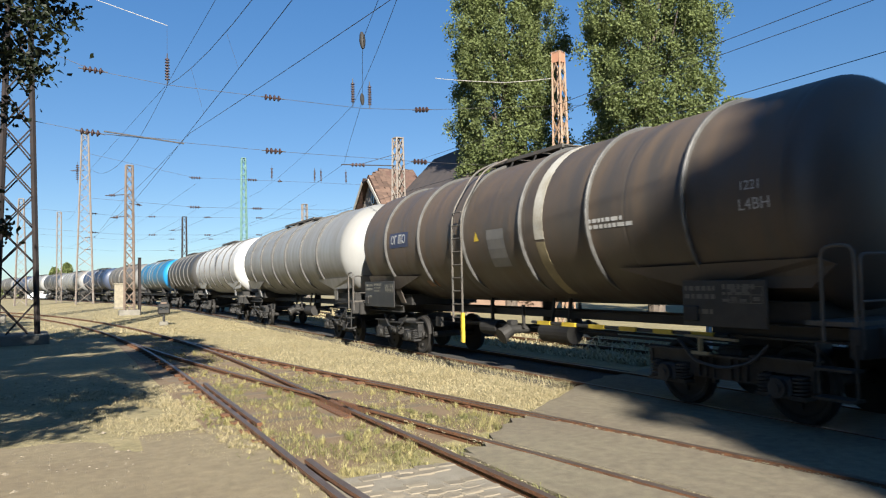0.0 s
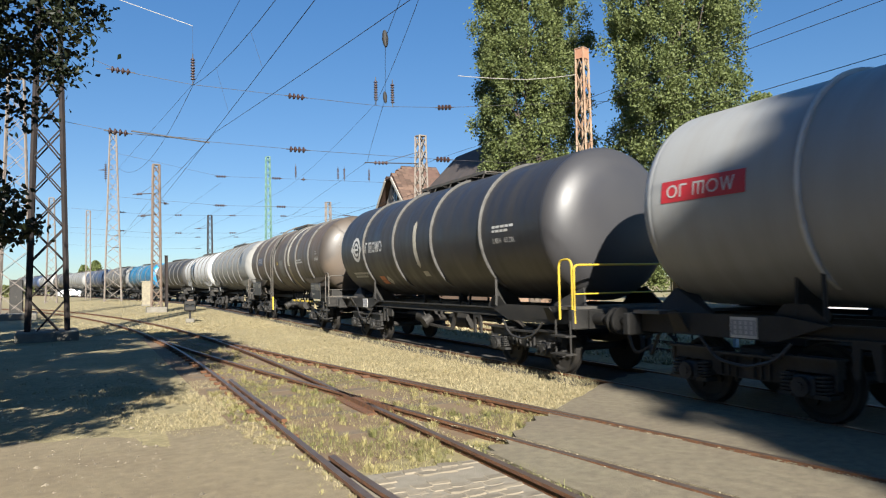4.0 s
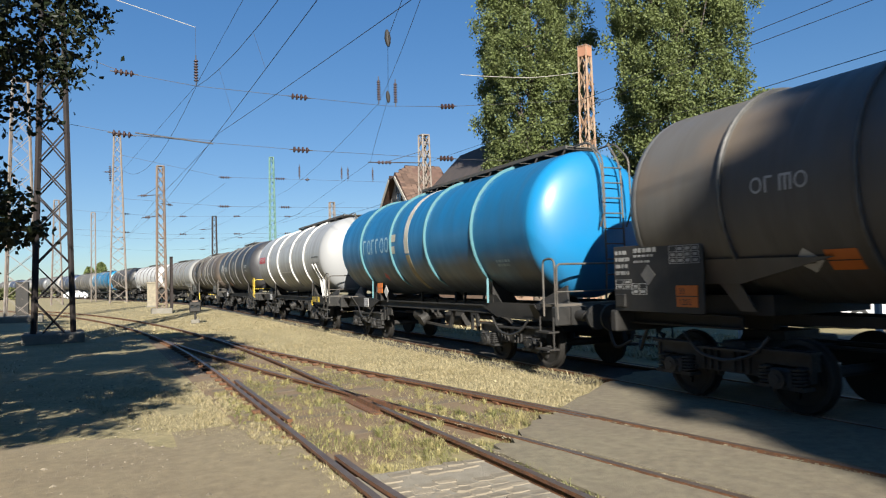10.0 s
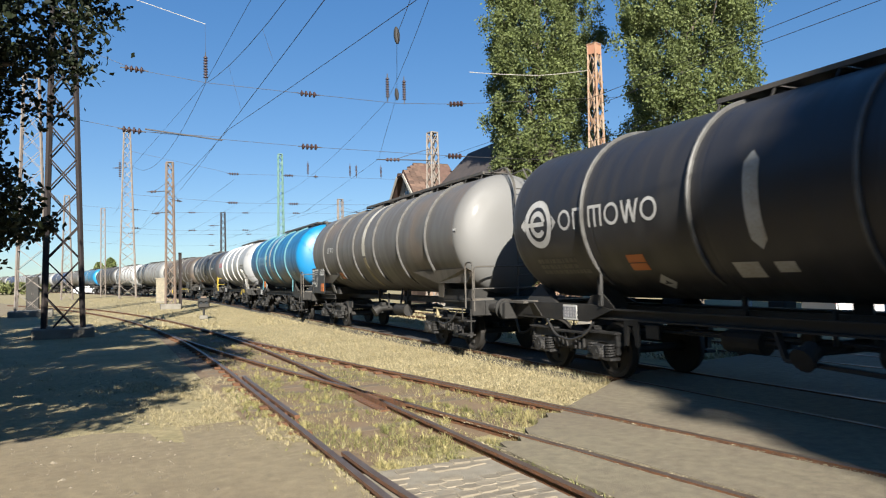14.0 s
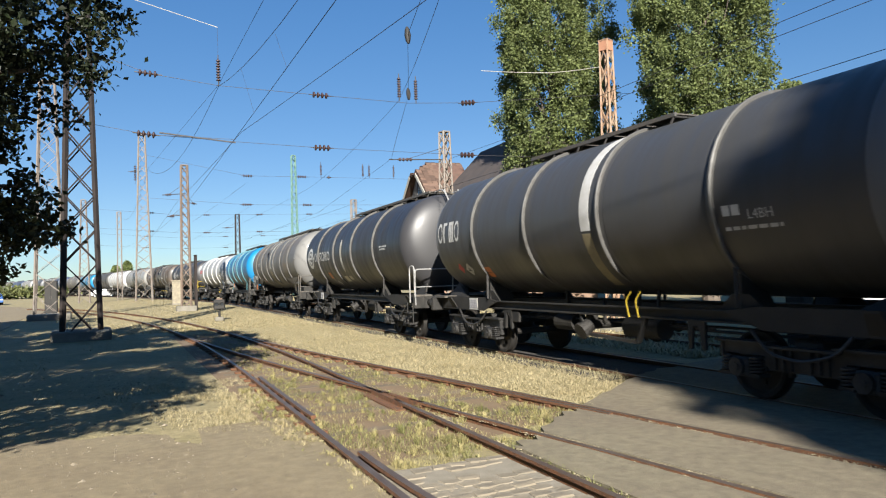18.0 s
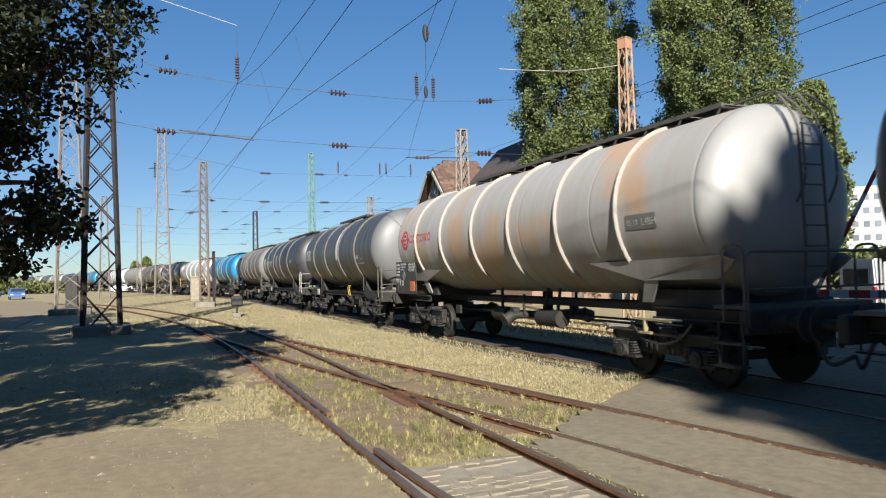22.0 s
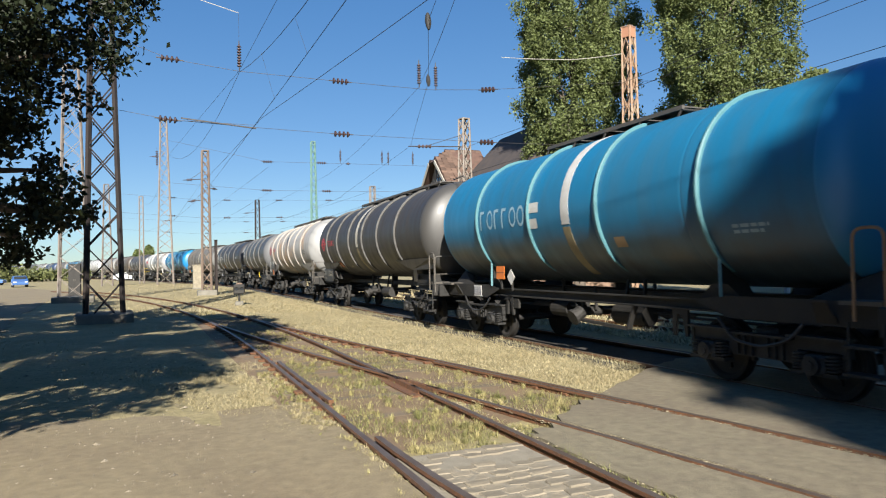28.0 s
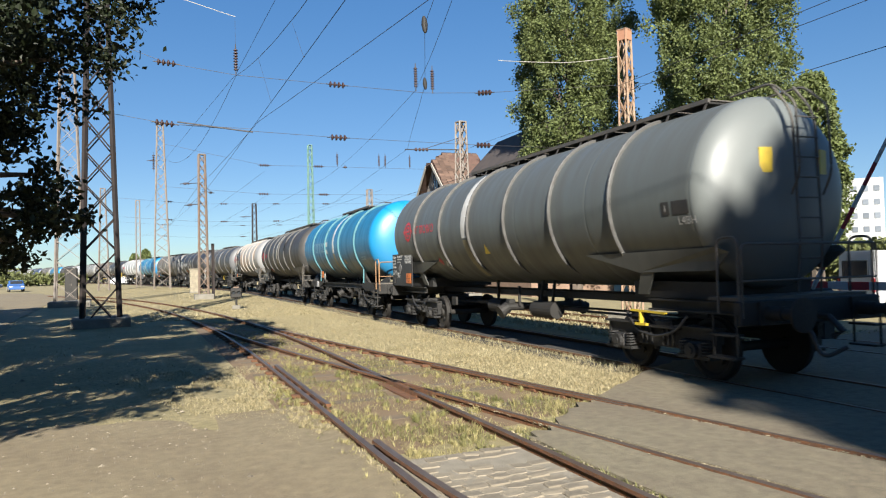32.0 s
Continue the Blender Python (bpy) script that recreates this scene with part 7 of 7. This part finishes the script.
# stones and dead leaves on the packed earth
g = np.random.default_rng(12)
n = 3600
px, py = g.uniform(-6, 1.9, n), 3.2 + g.uniform(0, 1, n) ** 1.5 * 14
s = g.uniform(0.004, 0.014, n) * np.where(g.uniform(0, 1, n) > 0.93, 2.2, 1)
verts, faces = [], []
for k in range(n):
    b = len(verts)
    for dx, dy, dz in ((1, 0, 0), (0, 1, 0), (-1, 0, 0), (0, -1, 0), (0, 0, 0.8)):
        verts.append((px[k] + dx * s[k] * 1.3, py[k] + dy * s[k], -0.086 + dz * s[k]))
    faces += [(b, b + 1, b + 4), (b + 1, b + 2, b + 4), (b + 2, b + 3, b + 4), (b + 3, b, b + 4)]
M_PEBBLE = mat("pale pebbles", (0.16, 0.137, 0.1), 0.9, 0.0, (0.09576, 0.07644, 0.0546), 3.0, 0.8, island=0.5)
tagged(part("pebbles", fast("pebbles", verts, faces, M_PEBBLE), None), "loose pebbles and dead leaves on the earth", "pebbles", kind="stuff")


# grit and straw gathered along the rails of the crossing
g = np.random.default_rng(77)
verts, faces = [], []
for fn, o, x_side, cnt in ((right_track, -G, 0.09, 1500), (right_track, G, 0.07, 1500), (left_track, G, 0.1, 900), (right_track, -G, -0.06, 700), (right_track, G, -0.06, 800)):
    for k in range(cnt):
        y = 2.0 + 6.6 * g.uniform()
        if math.sin(y * 3.1 + o) + math.sin(y * 7.7 + x_side * 40) < g.uniform(-1.6, 0.8):
            continue
        x = fn(y) + o + x_side * (0.55 + 0.9 * abs(g.normal(0, 0.6)))
        q = g.uniform(0.004, 0.013)
        b = len(verts)
        a = g.uniform(0, 6.28)
        for k2, (dx, dz) in enumerate(((1, 0), (0.4, 0.7), (-1, 0), (-0.4, 0.8))):
            verts.append((x + q * dx * math.cos(a), y + q * dx * math.sin(a) * 1.5, -0.022 + q * dz))
        verts.append((x - q * math.sin(a) * 0.8, y + q * math.cos(a) * 0.8, -0.024))
        faces += [(b, b + 1, b + 4), (b + 1, b + 3, b + 4), (b + 3, b + 2, b + 4), (b, b + 3, b + 1), (b, b + 2, b + 3)]
tagged(part("rail_grit", fast("rail_grit", verts, faces, mat("grit and straw", (0.2554, 0.2167, 0.1403), 0.95, 0.0, (0.07644, 0.06384, 0.04452), 8.0, 0.8, island=0.5)), None), "grit and straw gathered along the rails", "grit", kind="stuff")
blades("dry_grass", "sparse straw along the rails of the crossing", lambda a, b: (right_track(2 + 6.5 * b) + (G if a > 0.5 else -G) + (0.03 + 0.1 * ((a * 2) % 1)) * (1 if a > 0.5 else -1) * -1, 2 + 6.5 * b) if math.sin(b * 40 + a * 3) > 0.3 else None, 1500, 0.05, 0.005, M_STRAW, 31, 1.0)

# stone setts between the rails, one by one
bed = tagged(part("sett_bed", fast("sett_bed", [(2.08, -6, -0.06), (3.42, -6, -0.06), (3.42, 6.5, -0.06), (2.08, 6.5, -0.06)], [(0, 1, 2, 3)],
             mat("pale joint sand", (0.225, 0.2, 0.155), 0.95, 0.0, (0.16, 0.138, 0.1), 6.0, 0.8, 0.6, 60.0)), None), "grey stone setts with pale sand joints between the rails", "paving", kind="structure")
bed2 = tagged(part("sett_bed", fast("sett_bed", [(0.9, -6, -0.078), (1.96, -6, -0.078), (1.96, 5.5, -0.078), (1.3, 5.5, -0.078)], [(0, 1, 2, 3)], MATS["pale joint sand"]), None), "worn stone setts half covered with earth", "paving", kind="structure")


def sett_mesh(seed):
    r = random.Random(seed)
    w, l, h = 0.098, 0.068, 0.02
    lo = [(sx * w + r.uniform(-0.014, 0.014), sy * l + r.uniform(-0.012, 0.012)) for sx, sy in ((-1, -1), (0, -1.06), (1, -1), (1.04, 0), (1, 1), (0, 1.05), (-1, 1), (-1.04, 0))]
    vs = [(x, y, -0.03) for x, y in lo] + [(x * 0.97, y * 0.96, h * 0.6) for x, y in lo] + [(x * 0.88, y * 0.85, h + r.uniform(-0.004, 0.004)) for x, y in lo]
    fs = [tuple(range(16, 24))]
    for q in (0, 8):
        fs += [(q + k, q + (k + 1) % 8, q + 8 + (k + 1) % 8, q + 8 + k) for k in range(8)]
    return fast("sett", vs, fs, M_COBBLE, False)


SETTS = [sett_mesh(k) for k in range(9)]
rnd = random.Random(3)
for i in range(36):
    y = 6.4 - 0.152 * i
    for k in range(6):
        x = 2.26 + 0.212 * k + (0.1 if i % 2 else 0.0)
        if x > 3.4 or (y > 5.9 and rnd.random() < 0.35):
            continue
        part("sett", SETTS[rnd.randrange(9)], None, bed, at=pose(x + rnd.uniform(-0.015, 0.015), y + 0.12 * (x - 2.8) + rnd.uniform(-0.015, 0.015), -0.07 + rnd.uniform(-0.009, 0.006), rnd.uniform(-2, 2), rnd.uniform(-2, 2), rnd.uniform(-8, 8)))
for i in range(20):
    for k in range(3):
        if rnd.random() < 0.8:
            part("sett", SETTS[rnd.randrange(9)], None, bed2, at=pose(1.38 + 0.212 * k + (0.1 if i % 2 else 0.0), 5.35 - 0.152 * i, -0.07 + rnd.uniform(-0.012, 0.004), rnd.uniform(-2, 2), 0, rnd.uniform(-10, 10)))

# sleepers of the turnout
slp = tagged(part("sleeper_bed", fast("sleeper_bed", [(1.6, 6.6, -0.097), (5.3, 8.0, -0.097), (3.5, 28, -0.097), (1.2, 28, -0.097)], [(0, 1, 2, 3)], mat("earth between sleepers", (0.165, 0.113, 0.064), 0.95, 0.0, (0.105, 0.07, 0.041), 2.0, 0.8, 0.8, 30.0)), None),
             "brown earth between the sleepers of the turnout", "track bed", kind="structure")
plank = fast("sleeper", [(-0.5, -0.12, 0), (0.5, -0.12, 0), (0.5, 0.12, 0), (-0.5, 0.12, 0), (-0.5, -0.12, -0.1), (0.5, -0.12, -0.1), (0.5, 0.12, -0.1), (-0.5, 0.12, -0.1)], [(0, 1, 2, 3), (0, 4, 5, 1), (1, 5, 6, 2), (2, 6, 7, 3), (3, 7, 4, 0)], M_SLEEPER)
for i in range(30):
    y = 8.6 + 0.66 * i
    x0, x1 = left_track(y) - G - 0.35, right_track(y) + G + 0.35
    part("sleeper", plank, None, slp, at=pose((x0 + x1) / 2, y, -0.0955 + random.uniform(-0.003, 0.003), 0, 0, random.uniform(-2, 2)) @ Matrix.Diagonal((x1 - x0, 1, 1, 1)))
# chairs that hold the outer rails
chair = link_mesh("chair", bx(bmesh.new(), (0, 0, 0), (0.27, 0.15, 0.05), None, 0.01), M_RAIL)
for i in range(30):
    y = 8.6 + 0.66 * i
    for x in (left_track(y) - G, right_track(y) + G):
        part("chair", chair, None, slp, at=pose(x, y, -0.07))


# ---- motion ----
# seconds and metres that the train has run by then
RUN = ((0, 0.0), (2, 10.03), (3.5, 17.52), (5.5, 27.51), (7, 35.0), (8.5, 42.36), (10, 49.77), (11.5, 57.27), (13, 64.55), (14.5, 71.85), (16.5, 81.63), (18, 89.01),
       (19.5, 96.27), (21, 103.44), (22.5, 110.44), (24, 117.4), (25.5, 124.36), (27.5, 133.65), (29, 140.61), (30.5, 147.48), (32, 154.29))


def run(t):
    return float(np.interp(t, [a for a, _ in RUN], [b for _, b in RUN]))


def wagon_pose(s, pivot):
    xa, ya, _ = line_pose(s + pivot)
    xb, yb, _ = line_pose(s - pivot)
    return pose((xa + xb) / 2, (ya + yb) / 2, 0, 0, 0, math.degrees(math.atan2(xb - xa, ya - yb)))


def motions():
    beats = [i * 0.5 for i in range(65)]
    spins = [i / 8 for i in range(257)]
    for w, s, pivot, wheels in WAGONS:
        walk(w, [(t, wagon_pose(s + run(t), pivot)) for t in beats])
        for wh in wheels:
            y = wh.matrix_basis.translation.y
            walk(wh, [(t, pose(0, y, 0.46) @ Matrix.Rotation(-run(t) / 0.46, 4, "X")) for t in spins])


motions()
